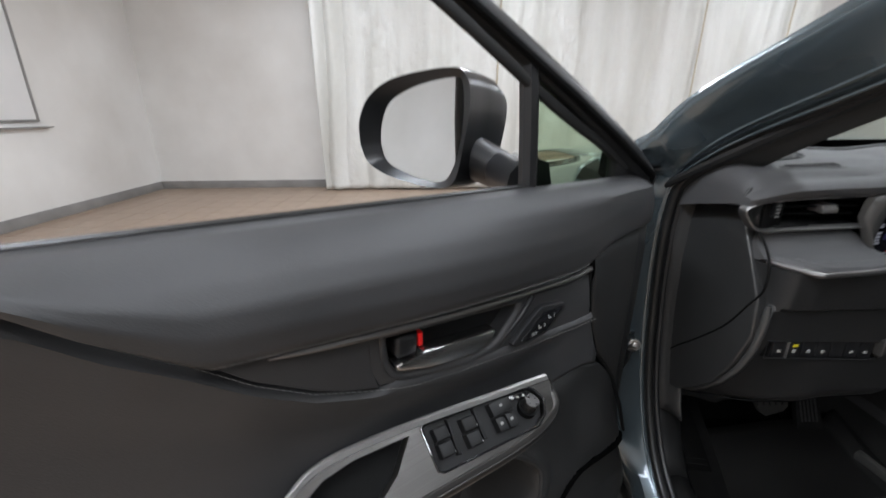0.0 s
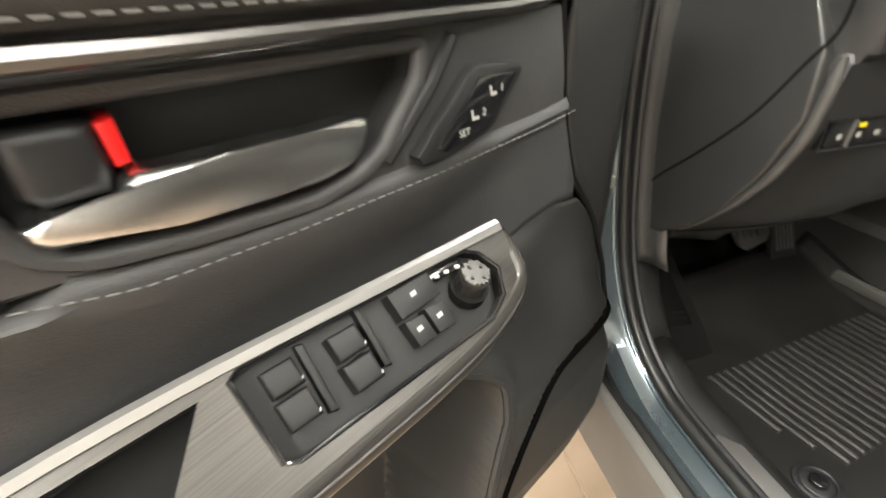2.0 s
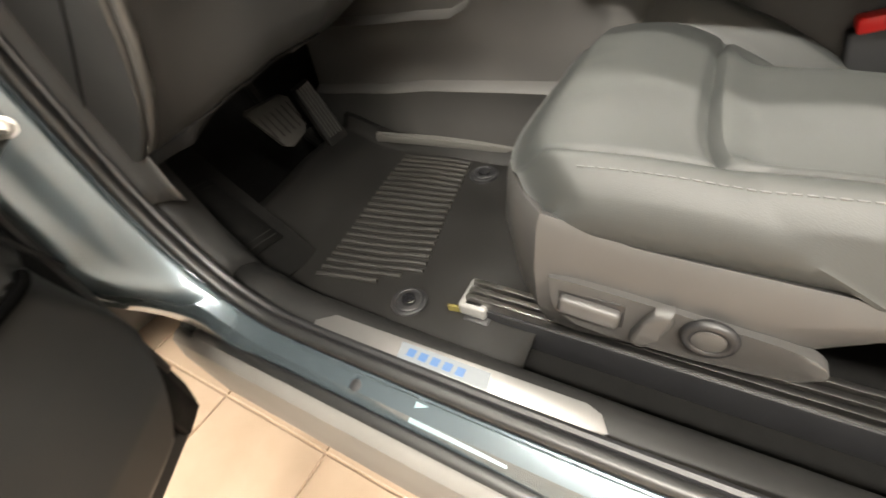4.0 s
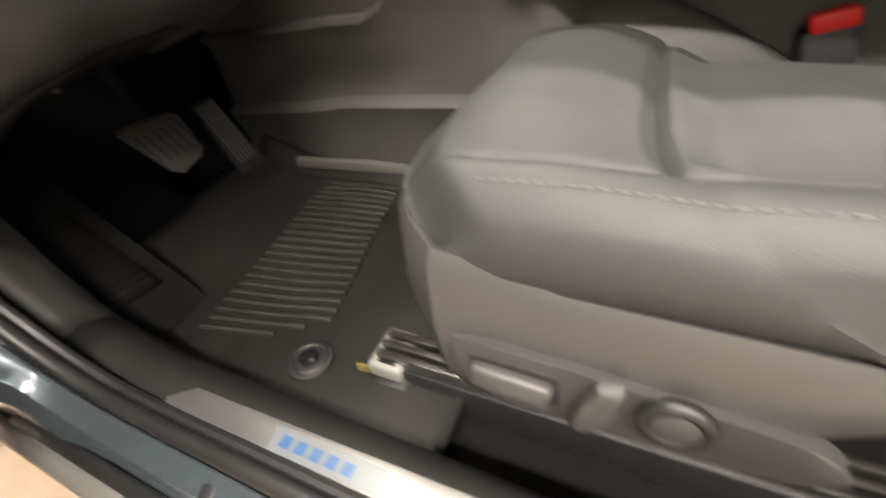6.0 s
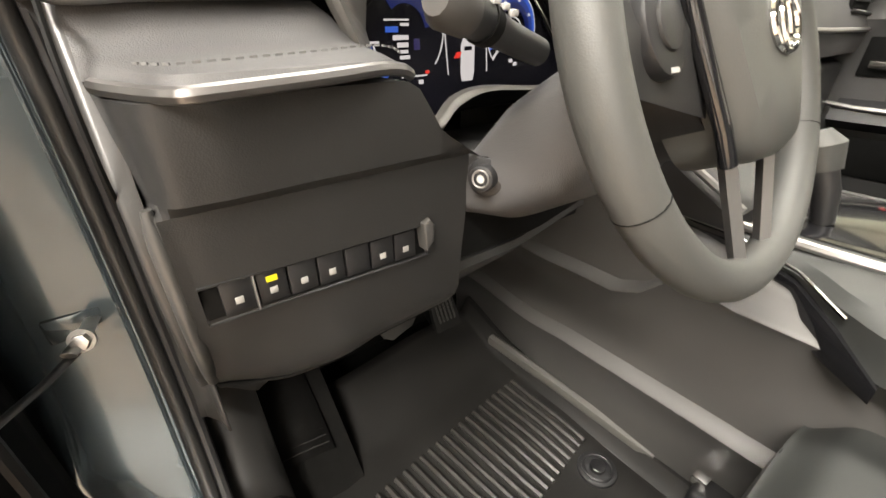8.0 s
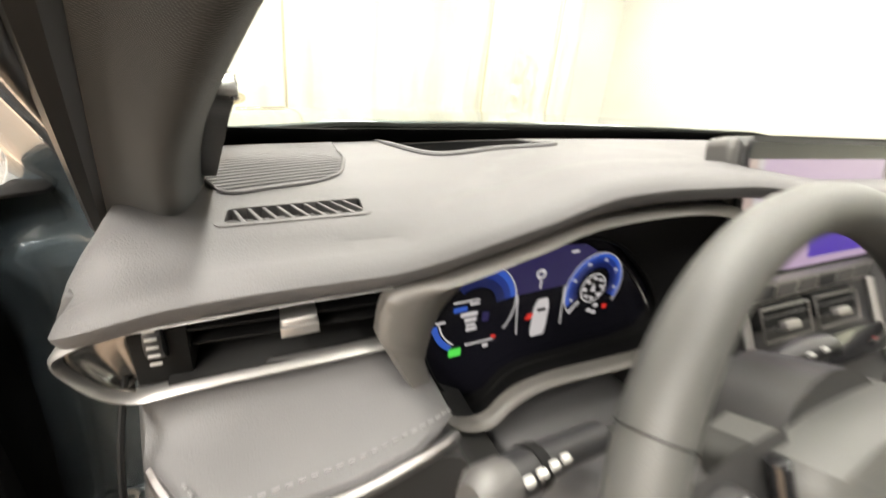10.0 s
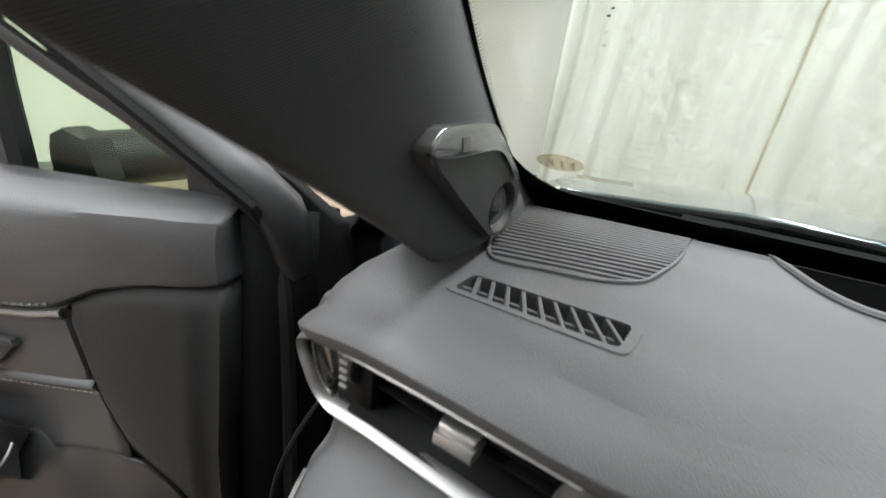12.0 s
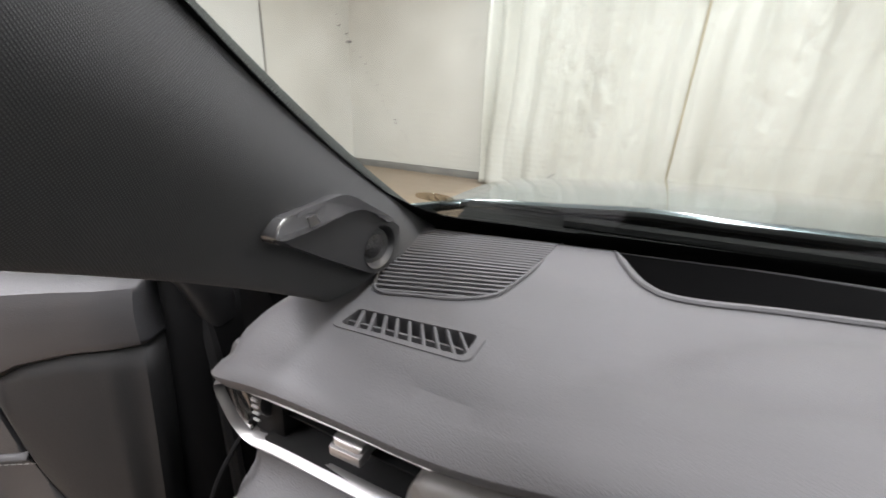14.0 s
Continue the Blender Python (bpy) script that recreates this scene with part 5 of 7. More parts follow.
part("vent_bar", prism([(-0.698, 0.1495), (-0.608, 0.1565), (-0.608, 0.158), (-0.698, 0.151)], DT, -0.009, -0.0025), DASHSKIN, vf)
GR = [(-0.742, 0.345), (-0.598, 0.392), (-0.602, 0.262), (-0.613, 0.215), (-0.637, 0.197), (-0.70, 0.180), (-0.715, 0.21), (-0.728, 0.27)]
GR = roundpoly(GR, 0.012)


def GT(a, b, c):
    return V(a, b, dash_z(a, b) + c)


cut(top_ob, [prism(GR, GT, -0.009, 0.03)])
# the grille's backing is near black, painting the shade between its ribs
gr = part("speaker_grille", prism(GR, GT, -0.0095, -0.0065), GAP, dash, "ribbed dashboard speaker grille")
part("grille_edge", tube([GT(a, b, 0.0012) for a, b in GR], 0.0014, 6, ring=True), DASHSKIN, gr)


def inside_span(poly, y):
    xs = []
    for (a, b), (c, d) in zip(poly, poly[1:] + poly[:1]):
        if (b > y) != (d > y):
            xs.append(a + (c - a) * (y - b) / (d - b))
    return (min(xs), max(xs)) if len(xs) > 1 else None


for k in range(29):
    y = 0.187 + k * 0.0072
    sl = 0.3
    ps = []
    for x in [-0.75 + 0.16 * j / 60 for j in range(61)]:
        yy = y + (x + 0.6) * sl
        r = inside_span(GR, yy) if 0.181 < yy < 0.391 else None
        if r and r[0] < x < r[1]:
            ps.append((x, yy))
    if len(ps) > 3:
        part("grille_rib", tube([GT(ps[0][0], ps[0][1], -0.0008), GT(ps[len(ps) // 2][0], ps[len(ps) // 2][1], -0.0006), GT(ps[-1][0], ps[-1][1], -0.0008)], 0.0016, 6), DASHSKIN, gr)

# small slotted outlet on the end of the dash top
def ES(a, b, c):
    """On the dash's end: a towards the windscreen, b up the slope, c outwards."""
    return V(-0.7745, 0.136, 1.0895) + V(0.06, 0.998, 0.02) * a + V(0.42, -0.04, 0.906) * b + V(-0.906, 0.06, 0.42) * c


so = part("side_outlet", prism(roundpoly([(-0.024, -0.009), (0.024, -0.009), (0.022, 0.009), (-0.022, 0.009)], 0.003), ES, -0.010, 0.0015, 0.001), DASHSKIN, dash, "small slotted side outlet")
for k in range(4):
    a = -0.0155 + 0.0105 * k
    part("slot", prism([(a - 0.0035, -0.005), (a + 0.0035, -0.005), (a + 0.0035, 0.005), (a - 0.0035, 0.005)], ES, 0.0005, 0.0019), BLACK, so)
# left outlet with bright surround
outlet = thing("air_vent", "side air vent with satin silver surround", "air vent", (-0.68, 0.12, 1.03))
part("vent_box", loft([[V(x, y, z) for y, z in ((0.10, 1.088), (0.16, 1.085), (0.16, 1.040), (0.10, 1.038))] for x in (-0.735, -0.60)]), BLACK, outlet, "black shaft", solid=0.003)
part("louvre", span(-0.724, -0.606, 0.108, 0.135, 1.0665, 1.0685, 0.001), BLACK, outlet)
part("louvre", span(-0.724, -0.606, 0.111, 0.135, 1.0545, 1.056, 0.001), BLACK, outlet)
part("louvre", span(-0.724, -0.606, 0.110, 0.135, 1.0775, 1.079, 0.001), BLACK, outlet)
for k in range(6):
    part("fin", span(-0.72 + k * 0.02, -0.7185 + k * 0.02, 0.125, 0.15, 1.046, 1.086, 0.0005), BLACK, outlet)
tab = part("vent_tab", prism([(-0.671, 1.060), (-0.671, 1.071), (-0.649, 1.072), (-0.649, 1.061)], lambda a, b, c: V(a, 0.106 - c, b), -0.018, 0.008, 0.003, 3), SILVER, outlet, "satin silver slider")
part("tab_edge", prism([(-0.6715, 1.0595), (-0.6715, 1.0665), (-0.6485, 1.0675), (-0.6485, 1.0605)], lambda a, b, c: V(a, 0.106 - c, b), 0.0, 0.0105, 0.0015), SILVER, tab)
part("wheel_housing", span(-0.7515, -0.722, 0.106, 0.14, 1.0345, 1.0795, 0.002), BLACK, outlet, "black thumb wheel housing")
wheelp = part("vent_wheel", disc((-0.742, 0.112, 1.066), (1, 0, 0), 0.014, 0.009, 30, 0.001), PLASTIC, outlet, "black thumb wheel with pale ridges")
for k in range(5):
    part("wheel_ridge", span(-0.7405, -0.7345, 0.0965, 0.0985, 1.0545 + k * 0.0055, 1.0560 + k * 0.0055, 0.0005), GREYPRINT, wheelp)
EYE_O = [(-0.600, 1.0350), (-0.66, 1.0330), (-0.715, 1.0310), (-0.738, 1.0290), (-0.755, 1.030), (-0.769, 1.0365), (-0.780, 1.051), (-0.785, 1.062), (-0.780, 1.0705), (-0.758, 1.0790), (-0.72, 1.0825), (-0.66, 1.0855), (-0.60, 1.0875)]
EYE_I = [(-0.602, 1.0420), (-0.66, 1.0402), (-0.713, 1.0385), (-0.735, 1.0366), (-0.752, 1.0345), (-0.7655, 1.0405), (-0.7765, 1.0535), (-0.780, 1.0620), (-0.775, 1.0670), (-0.755, 1.0745), (-0.72, 1.0780), (-0.66, 1.0810), (-0.602, 1.0830)]
eo = [(p.x, p.y) for p in spline([(a, b, 0) for a, b in EYE_O], 46)]
ei = [(p.x, p.y) for p in spline([(a, b, 0) for a, b in EYE_I], 46)]


def eye_at(flip=1):
    def at(a, b, c):
        return V(a * flip, 0.099 - c + 0.10 * max(0, -0.745 - a) + (0.0 if flip > 0 else -0.028), b)
    return at


def surround(at):
    rows = []
    for o, i in zip(eo, ei):
        m = ((o[0] + i[0]) / 2, (o[1] + i[1]) / 2)
        rows.append([at(*o, -0.012), at(*o, 0.001), at(o[0] * 0.7 + i[0] * 0.3, o[1] * 0.7 + i[1] * 0.3, 0.0038), at(*m, 0.0043), at(o[0] * 0.25 + i[0] * 0.75, o[1] * 0.25 + i[1] * 0.75, 0.0025), at(*i, -0.003), at(*i, -0.006)])
    return loft(rows)


part("silver_surround", surround(eye_at()), VENTSILVER, outlet, "satin silver surround")
cheek = []
for a, b in ei[15:40]:
    tx, tz = -0.7495, min(max(b, 1.0375), 1.0765)
    p, q = eye_at()(a, b, -0.003), V(tx, 0.108, tz)
    cheek.append([p.lerp(q, f) + V(-0.003, 0.006, 0) * math.sin(f * math.pi) for f in (0, 0.2, 0.4, 0.6, 0.8, 1.0)])
part("silver_cheek", loft(cheek), CHEEK, outlet, "dished satin silver cheek", solid=0.001)


# padded shelf, silver strip, knee panel
rows = []
for k in range(21):
    x = -0.752 + 0.19 * k / 20
    fy = lerp(x, [(-0.752, 0.085), (-0.742, 0.072), (-0.716, 0.032), (-0.70, 0.028), (-0.64, 0.031), (-0.60, 0.040), (-0.575, 0.055), (-0.56, 0.07)])
    dy = 0.108 - fy - 0.004
    rows.append([V(x, 0.112, 1.034), V(x, 0.108 - dy * 0.04, 1.029), V(x, 0.108 - dy * 0.13, 1.0175), V(x, 0.108 - dy * 0.32, 1.008), V(x, 0.108 - dy * 0.6, 1.0035), V(x, 0.108 - dy * 0.85, 1.0005), V(x, fy + 0.003, 0.998), V(x, fy, 0.993), V(x, fy + 0.01, 0.988), V(x, 0.12, 0.985)])
    cap = lerp(x, [(-0.612, 1.04), (-0.579, 1.0), (-0.562, 0.99)])
    rows[-1] = [V(p.x, p.y, min(p.z, cap)) for p in rows[-1]]
part("stitched_pad", loft(rows, ring=True, caps=True), DASHSKIN, dash, "stitched soft pad below the vent")
sl = [V(-0.748, 0.082, 0.991), V(-0.742, 0.070, 0.990), V(-0.728, 0.046, 0.989), V(-0.717, 0.029, 0.989), V(-0.705, 0.024, 0.9895), V(-0.64, 0.028, 0.992), V(-0.60, 0.036, 0.9935), V(-0.578, 0.044, 0.9915), V(-0.566, 0.052, 0.987)]
part("silver_strip", tube(spline(sl, 40), 0.0042, 8, flat=1.1, up=(0, 0, 1)), TRIMSILVER, dash, "slim satin silver strip")
part("seam_stitching", dashes([p + V(0, 0.012, 0.0135) for p in spline(sl[2:], 40)], 0.004, 0.003, 0.0006), DARKSTITCH, dash)
# how the knee panel's outer edge sweeps forward on its way down (z, y)
SWEEP = [(0.62, 0.255), (0.665, 0.205), (0.709, 0.152), (0.754, 0.111), (0.80, 0.080), (0.844, 0.062), (0.888, 0.055), (0.93, 0.054), (0.99, 0.054)]
rows = []
for k in range(37):
    x = -0.752 + 0.245 * (k / 36) ** 1.5
    e = smooth((x + 0.752) / 0.03)
    fy = 0.072 - 0.034 * e
    low = lerp(x, [(-0.752, 0.668), (-0.72, 0.69), (-0.66, 0.722), (-0.60, 0.735), (-0.50, 0.740)])
    e2 = smooth((x + 0.752) / 0.13)
    turn = 0.03 * max(0.0, (-0.743 - x) / 0.009)

    def face(y, z):
        if z > 0.922:
            return V(x, lerp(x, [(-0.752, 0.102), (-0.747, 0.078), (-0.742, 0.059), (-0.737, 0.046), (-0.730, 0.039), (-0.70, 0.036), (-0.66, 0.038)]) + y - fy, z)
        return V(x, (1 - e2) * (lerp(z, SWEEP) + turn) + e2 * y, z)
    rows.append([V(x, 0.13, 0.986), face(fy + 0.002, 0.985), face(fy + 0.003, 0.96), face(fy + 0.0065, 0.927), face(fy + 0.0155, 0.919), face(fy + 0.019, 0.86), face(fy + 0.024, 0.82), face(fy + 0.028, low * 0.5 + 0.405), face(fy + 0.034, low + 0.02), face(fy + 0.047, low + 0.004), face(fy + 0.056, low), V(x, max(0.16, face(fy, low).y + 0.02), low - 0.02), V(x, 0.27, low - 0.02), V(x, 0.24, 0.98)])
    cap = lerp(x, [(-0.585, 0.99), (-0.565, 0.978), (-0.545, 0.945), (-0.507, 0.92)])
    rows[-1] = [V(p.x, p.y, min(p.z, cap - (0.004 if p.y > 0.1 else 0))) for p in rows[-1]]
mid_knee = []
for k in range(13):
    x = -0.511 + 0.235 * k / 12
    hi, low = lerp(x, [(-0.511, 0.785), (-0.40, 0.785), (-0.28, 0.81)]), lerp(x, [(-0.511, 0.740), (-0.40, 0.752), (-0.28, 0.785)])
    mid_knee.append([V(x, 0.13, hi + 0.006), V(x, 0.086, hi + 0.002), V(x, 0.082, hi - 0.006), V(x, 0.088, low + 0.02), V(x, 0.11, low), V(x, 0.16, low - 0.03), V(x, 0.22, low)])
part("lower_centre_panel", loft(mid_knee, ring=True, caps=True), KNEE, dash, "dark panel under the column")
# solid black block added for the shade between column and panel
part("column_shade", span(-0.506, -0.285, 0.085, 0.20, 0.79, 0.87, 0.004), BLACK, dash, "black block for the shade round the column")
# black sheet added below the knee panel to paint its underside's shade
part("under_panel", loft([[V(r[10].x, r[10].y - 0.002, r[10].z - 0.002), V(r[11].x, r[11].y, r[11].z - 0.004), V(r[12].x, 0.30, r[12].z - 0.004)] for r in rows]), BLACK, dash, "black sheet for the shade under the dash", solid=0.003)
kp = part("knee_panel", loft(rows, ring=True, caps=True), KNEE, dash, "dark lower dash panel")
# pale bar along the edge, painted as its highlight
part("panel_bevel", tube([(-0.7455, lerp(0.925 - 0.255 * k / 24, SWEEP) + 0.007, 0.925 - 0.255 * k / 24) for k in range(25)], [0.003, 0.005] + [0.0062] * 21 + [0.005, 0.003], 12), BEVEL, dash, "rounded edge of the knee panel")
part("end_cap", prism([(0.15, 1.06), (0.125, 1.03), (0.105, 0.99), (0.070, 0.93), (0.066, 0.87), (0.090, 0.80), (0.125, 0.745), (0.165, 0.70), (0.215, 0.662), (0.29, 0.64), (0.30, 1.05)], lambda a, b, c: V(-0.752 - c, a, b), -0.006, 0.006, 0.004, 3), ENDCAP, dash, "dark grey end panel of the dash")
cover_rows = []
for k in range(19):
    z = 0.60 + 0.47 * k / 18
    ys = lerp(z, [(0.60, 0.24), (0.62, 0.25), (0.71, 0.272), (0.82, 0.288), (0.93, 0.294), (1.02, 0.288), (1.088, 0.262)])
    cover_rows.append([V(-0.748, ys - 0.05, z), V(-0.753, ys - 0.028, z), V(-0.765, ys - 0.010, z), V(-0.779, ys - 0.004, z)])
part("side_cover", loft(cover_rows), ENDCAP, dash, "dark grey cover between dash and seal", solid=0.003)
part("end_cap_joint", tube(spline([V(-0.758, y, z) for y, z in ((0.12, 1.045), (0.085, 1.02), (0.066, 0.99), (0.064, 0.95), (0.084, 0.918), (0.123, 0.86), (0.18, 0.802), (0.235, 0.752), (0.27, 0.715))], 40), 0.0018, 6), BLACK, dash, "dark joint in the end panel")
BZ = [(-0.735, 0.866), (-0.735, 0.836), (-0.55, 0.8295), (-0.547, 0.8615)]


def KP(a, b, c):
    return V(a, 0.0565 - c + 0.004, b)


cut(kp, [prism(BZ, KP, -0.012, 0.03)])
bank = part("switch_bank", prism(BZ, KP, -0.013, -0.004, 0.001), BLACK, dash, "row of black push switches")
part("switch_frame", tube([KP(a, b, 0.0015) for a, b in BZ], 0.0014, 6, ring=True), PLASTIC, dash)
for k, x in enumerate((-0.712, -0.688, -0.665, -0.642, -0.619, -0.596, -0.573)):
    z = 0.8505 - (x + 0.712) * -0.0 - (x + 0.712) * 0.035
    bt = part("push_switch", block(Matrix.Translation(KP(x, z, -0.003)), 0.0215, 0.006, 0.0265, 0.0012), PLASTIC, bank)
    if k == 1:
        part("indicator_light", block(Matrix.Translation(KP(x, z + 0.007, 0.0004)), 0.008, 0.001, 0.0045, 0.0003), LIT_YELLOW, bt, "glowing yellow indicator")
    if k != 4:
        part("switch_symbol", block(Matrix.Translation(KP(x, z - 0.003, 0.0003)), 0.0058, 0.001, 0.0055, 0.002), GREYPRINT, bt)
part("divider", block(Matrix.Translation(KP(-0.7005, 0.850, 0.0)), 0.0016, 0.006, 0.029, 0.0005), SILVER, bank)
part("bonnet_release", prism([(-0.559, 0.866), (-0.5515, 0.869), (-0.5465, 0.862), (-0.5475, 0.846), (-0.556, 0.838)], KP, -0.004, 0.010, 0.003, 3), GREYPLASTIC, dash, "pale grey bonnet release lever")
part("panel_screw", disc((-0.719, 0.150, 0.713), (0, -0.5, -0.85), 0.005, 0.006, 12, 0.001), STEEL, dash)
part("panel_screw", disc((-0.63, 0.146, 0.712), (0, -0.5, -0.85), 0.004, 0.006, 12, 0.001), STEEL, dash)

# instrument cluster
clu = thing("instrument_cluster", "curved instrument cluster with a blue digital display", "instrument cluster", (-0.40, 0.16, 0.90))
DISP = [(-0.557, 1.0), (-0.553, 1.024), (-0.534, 1.044), (-0.495, 1.064), (-0.44, 1.078), (-0.40, 1.080), (-0.362, 1.074), (-0.32, 1.055), (-0.278, 1.02), (-0.25, 0.99), (-0.24, 0.965), (-0.255, 0.938), (-0.30, 0.933), (-0.373, 0.934), (-0.448, 0.932), (-0.478, 0.908), (-0.50, 0.902), (-0.53, 0.928), (-0.552, 0.972)]
RIM = [(-0.613, 1.054), (-0.609, 1.077), (-0.598, 1.086), (-0.56, 1.089), (-0.50, 1.102), (-0.44, 1.118), (-0.36, 1.123), (-0.29, 1.122), (-0.235, 1.112), (-0.205, 1.08), (-0.197, 1.03), (-0.215, 0.975), (-0.28, 0.955), (-0.364, 0.958), (-0.447, 0.965), (-0.488, 0.958), (-0.512, 0.940), (-0.545, 0.950), (-0.585, 1.0)]
WIDE = [0.72, 0.72, 0.6, 0.35, 0.15, 0.10, 0.10, 0.10, 0.10, 0.10, 0.10, 0.12, 0.14, 0.16, 0.2, 0.3, 0.5, 0.66, 0.72]
MIDR = [tuple(V(*a).lerp(V(*b), w)) for a, b, w in zip(RIM, DISP, WIDE)]
NEAR = [tuple(V(*a).lerp(V(*b), 0.12)) for a, b in zip(RIM, DISP)]


def around(pts, n=76):
    return [(p.x, p.y) for p in spline([(a, b, 0) for a, b in pts + pts[:1]], n + 1)[:-1]]


def CL(pts, y, k=1.0):
    return [V(a, y + (a + 0.40) * 0.06, b) for a, b in around(pts)]


part("bezel", loft([CL(RIM, 0.112), CL(RIM, 0.104), CL(RIM, 0.100), CL(NEAR, 0.0965), CL(MIDR, 0.112), CL(MIDR, 0.118)], ring=True), COLLAR, clu, "grained grey cluster surround", sharp=70)
part("hood_inside", loft([CL(MIDR, 0.1175), CL(DISP, 0.158), CL(DISP, 0.18)], ring=True), BLACK, clu, "matt black inner hood")
part("bezel_edge", tube(CL(DISP, 0.157), 0.0022, 6, ring=True), BLACK, clu)
# chrome sliver modelled in place of a reflection on the display glass
part("glass_glint", tube([V(-0.264, 0.156, 0.971), V(-0.284, 0.156, 0.998), V(-0.306, 0.156, 1.022), V(-0.332, 0.156, 1.047)], [0.001, 0.002, 0.0022, 0.0008], 6), CHROME, clu, "thin bright glint drawn on the display glass")


def CD(a, b, c):
    return V(a, 0.168 + (a + 0.40) * 0.06 - c, b)


disp = part("display", prism(DISP, CD, -0.01, 0.0, 0), SCREEN, clu, "dark digital display")


def arc(cx, cz, r0, r1, a0, a1, n=30):
    o = [(cx + r1 * math.cos(radians(a0 + (a1 - a0) * k / n)), cz + r1 * math.sin(radians(a0 + (a1 - a0) * k / n))) for k in range(n + 1)]
    i = [(cx + r0 * math.cos(radians(a1 + (a0 - a1) * k / n)), cz + r0 * math.sin(radians(a1 + (a0 - a1) * k / n))) for k in range(n + 1)]
    return o + i


def lit(name, outline, mat, lift=0.001, label=""):
    return part(name, prism(outline, CD, 0.0002, lift), mat, disp, label)


def rect(x, z, w, h, s=0.0):
    return [(x - w / 2 - s * h, z - h / 2), (x + w / 2 - s * h, z - h / 2), (x + w / 2 + s * h, z + h / 2), (x - w / 2 + s * h, z + h / 2)]


lit("violet_band", [(-0.477, 1.052), (-0.44, 1.063), (-0.40, 1.067), (-0.37, 1.064), (-0.352, 1.054), (-0.374, 1.034), (-0.384, 1.020), (-0.452, 1.018), (-0.458, 1.034)], LIT_DARKBLUE, 0.0006)
GLX, GLZ, GRX, GRZ = -0.499, 1.012, -0.346, 1.010
for r0, r1, m, label in ((0.040, 0.046, LIT_BLUE, "blue power gauge"), (0.033, 0.040, LIT_MIDBLUE, ""), (0.024, 0.033, LIT_DEEPBLUE, "")):
    lit("gauge_ring", arc(GLX, GLZ, r0, r1, 8, 128), m, 0.001, label)
lit("gauge_line", arc(GLX, GLZ, 0.0465, 0.0476, -40, 75), LIT_WHITE, 0.0012)
lit("charge_scale", arc(GLX, GLZ - 0.004, 0.040, 0.046, 190, 236, 12), LIT_BLUE, 0.001)
lit("charge_line", arc(GLX, GLZ - 0.004, 0.0370, 0.0385, 190, 236, 12), LIT_WHITE, 0.0012)
for r0, r1, m, label in ((0.036, 0.0405, LIT_BLUE, "blue speed gauge"), (0.030, 0.036, LIT_MIDBLUE, ""), (0.024, 0.030, LIT_DEEPBLUE, "")):
    lit("gauge_ring", arc(GRX, GRZ, r0, r1, -28, 208), m, 0.001, label)
lit("gauge_line", arc(GRX, GRZ, 0.0408, 0.0416, -35, 225), LIT_WHITE, 0.0012)
lit("speed_needle", [(GRX - 0.031, GRZ - 0.026), (GRX - 0.029, GRZ - 0.028), (GRX - 0.018, GRZ - 0.016), (GRX - 0.019, GRZ - 0.015)], LIT_WHITE, 0.0014)
lit("compass", arc(GRX, GRZ - 0.002, 0.0168, 0.018, 0, 359), LIT_WHITE, 0.001)
for k in range(8):
    q = k * 0.7854
    lit("compass_mark", rect(GRX + 0.0125 * math.cos(q), GRZ - 0.002 + 0.0125 * math.sin(q), 0.004, 0.0035), LIT_WHITE, 0.0012)
lit("compass_needle", [(GRX - 0.003, GRZ - 0.006), (GRX + 0.003, GRZ - 0.006), (GRX, GRZ + 0.004)], LIT_WHITE, 0.0012)
for x, g in ((-0.4475, -0.06), (-0.3875, -0.04)):
    lit("divider_line", rect(x, 0.994, 0.0011, 0.048, g), LIT_WHITE)
carsym = [(-0.4245, 0.962), (-0.4085, 0.962), (-0.4065, 0.970), (-0.4065, 0.998), (-0.410, 1.008), (-0.4225, 1.008), (-0.4265, 0.998), (-0.4265, 0.970)]
lit("car_symbol", carsym, LIT_WHITE)
lit("car_window", rect(-0.4165, 0.995, 0.011, 0.004), SCREEN, 0.0014)
lit("open_door_mark", rect(-0.431, 0.989, 0.007, 0.006, 0.3), LIT_RED, 0.0013)
lit("mode_symbol", arc(-0.425, 1.038, 0.003, 0.006, 0, 359, 16), LIT_WHITE)
lit("mode_symbol", rect(-0.4235, 1.026, 0.0022, 0.009), LIT_WHITE)
lit("ready_lamp", rect(-0.517, 0.966, 0.013, 0.0085), LIT_GREEN, 0.0012, "lit green lamp")
lit("turn_lamp", rect(-0.5485, 0.988, 0.003, 0.006), LIT_GREEN)
lit("fuel_scale", rect(-0.490, 0.972, 0.032, 0.0016), LIT_WHITE)
lit("fuel_mark", rect(-0.4735, 0.975, 0.005, 0.003), LIT_RED)
lit("fuel_symbol", rect(-0.482, 0.966, 0.006, 0.004), LIT_WHITE)
for x, z, w, h, m in ((-0.509, 1.0225, 0.028, 0.0016, LIT_WHITE), (-0.500, 1.0185, 0.010, 0.0025, LIT_WHITE), (-0.515, 1.0145, 0.014, 0.005, LIT_BLUE), (-0.505, 1.0075, 0.018, 0.0042, LIT_WHITE), (-0.503, 1.001, 0.013, 0.0042, LIT_WHITE), (-0.502, 0.995, 0.010, 0.003, LIT_WHITE), (-0.501, 0.990, 0.012, 0.0034, LIT_WHITE), (-0.535, 1.004, 0.010, 0.002, LIT_WHITE), (-0.486, 1.001, 0.007, 0.010, LIT_DARKBLUE)):
    lit("text_bar", rect(x, z, w, h), m)
lit("warning_lamp", rect(-0.321, 0.980, 0.006, 0.005), LIT_RED)
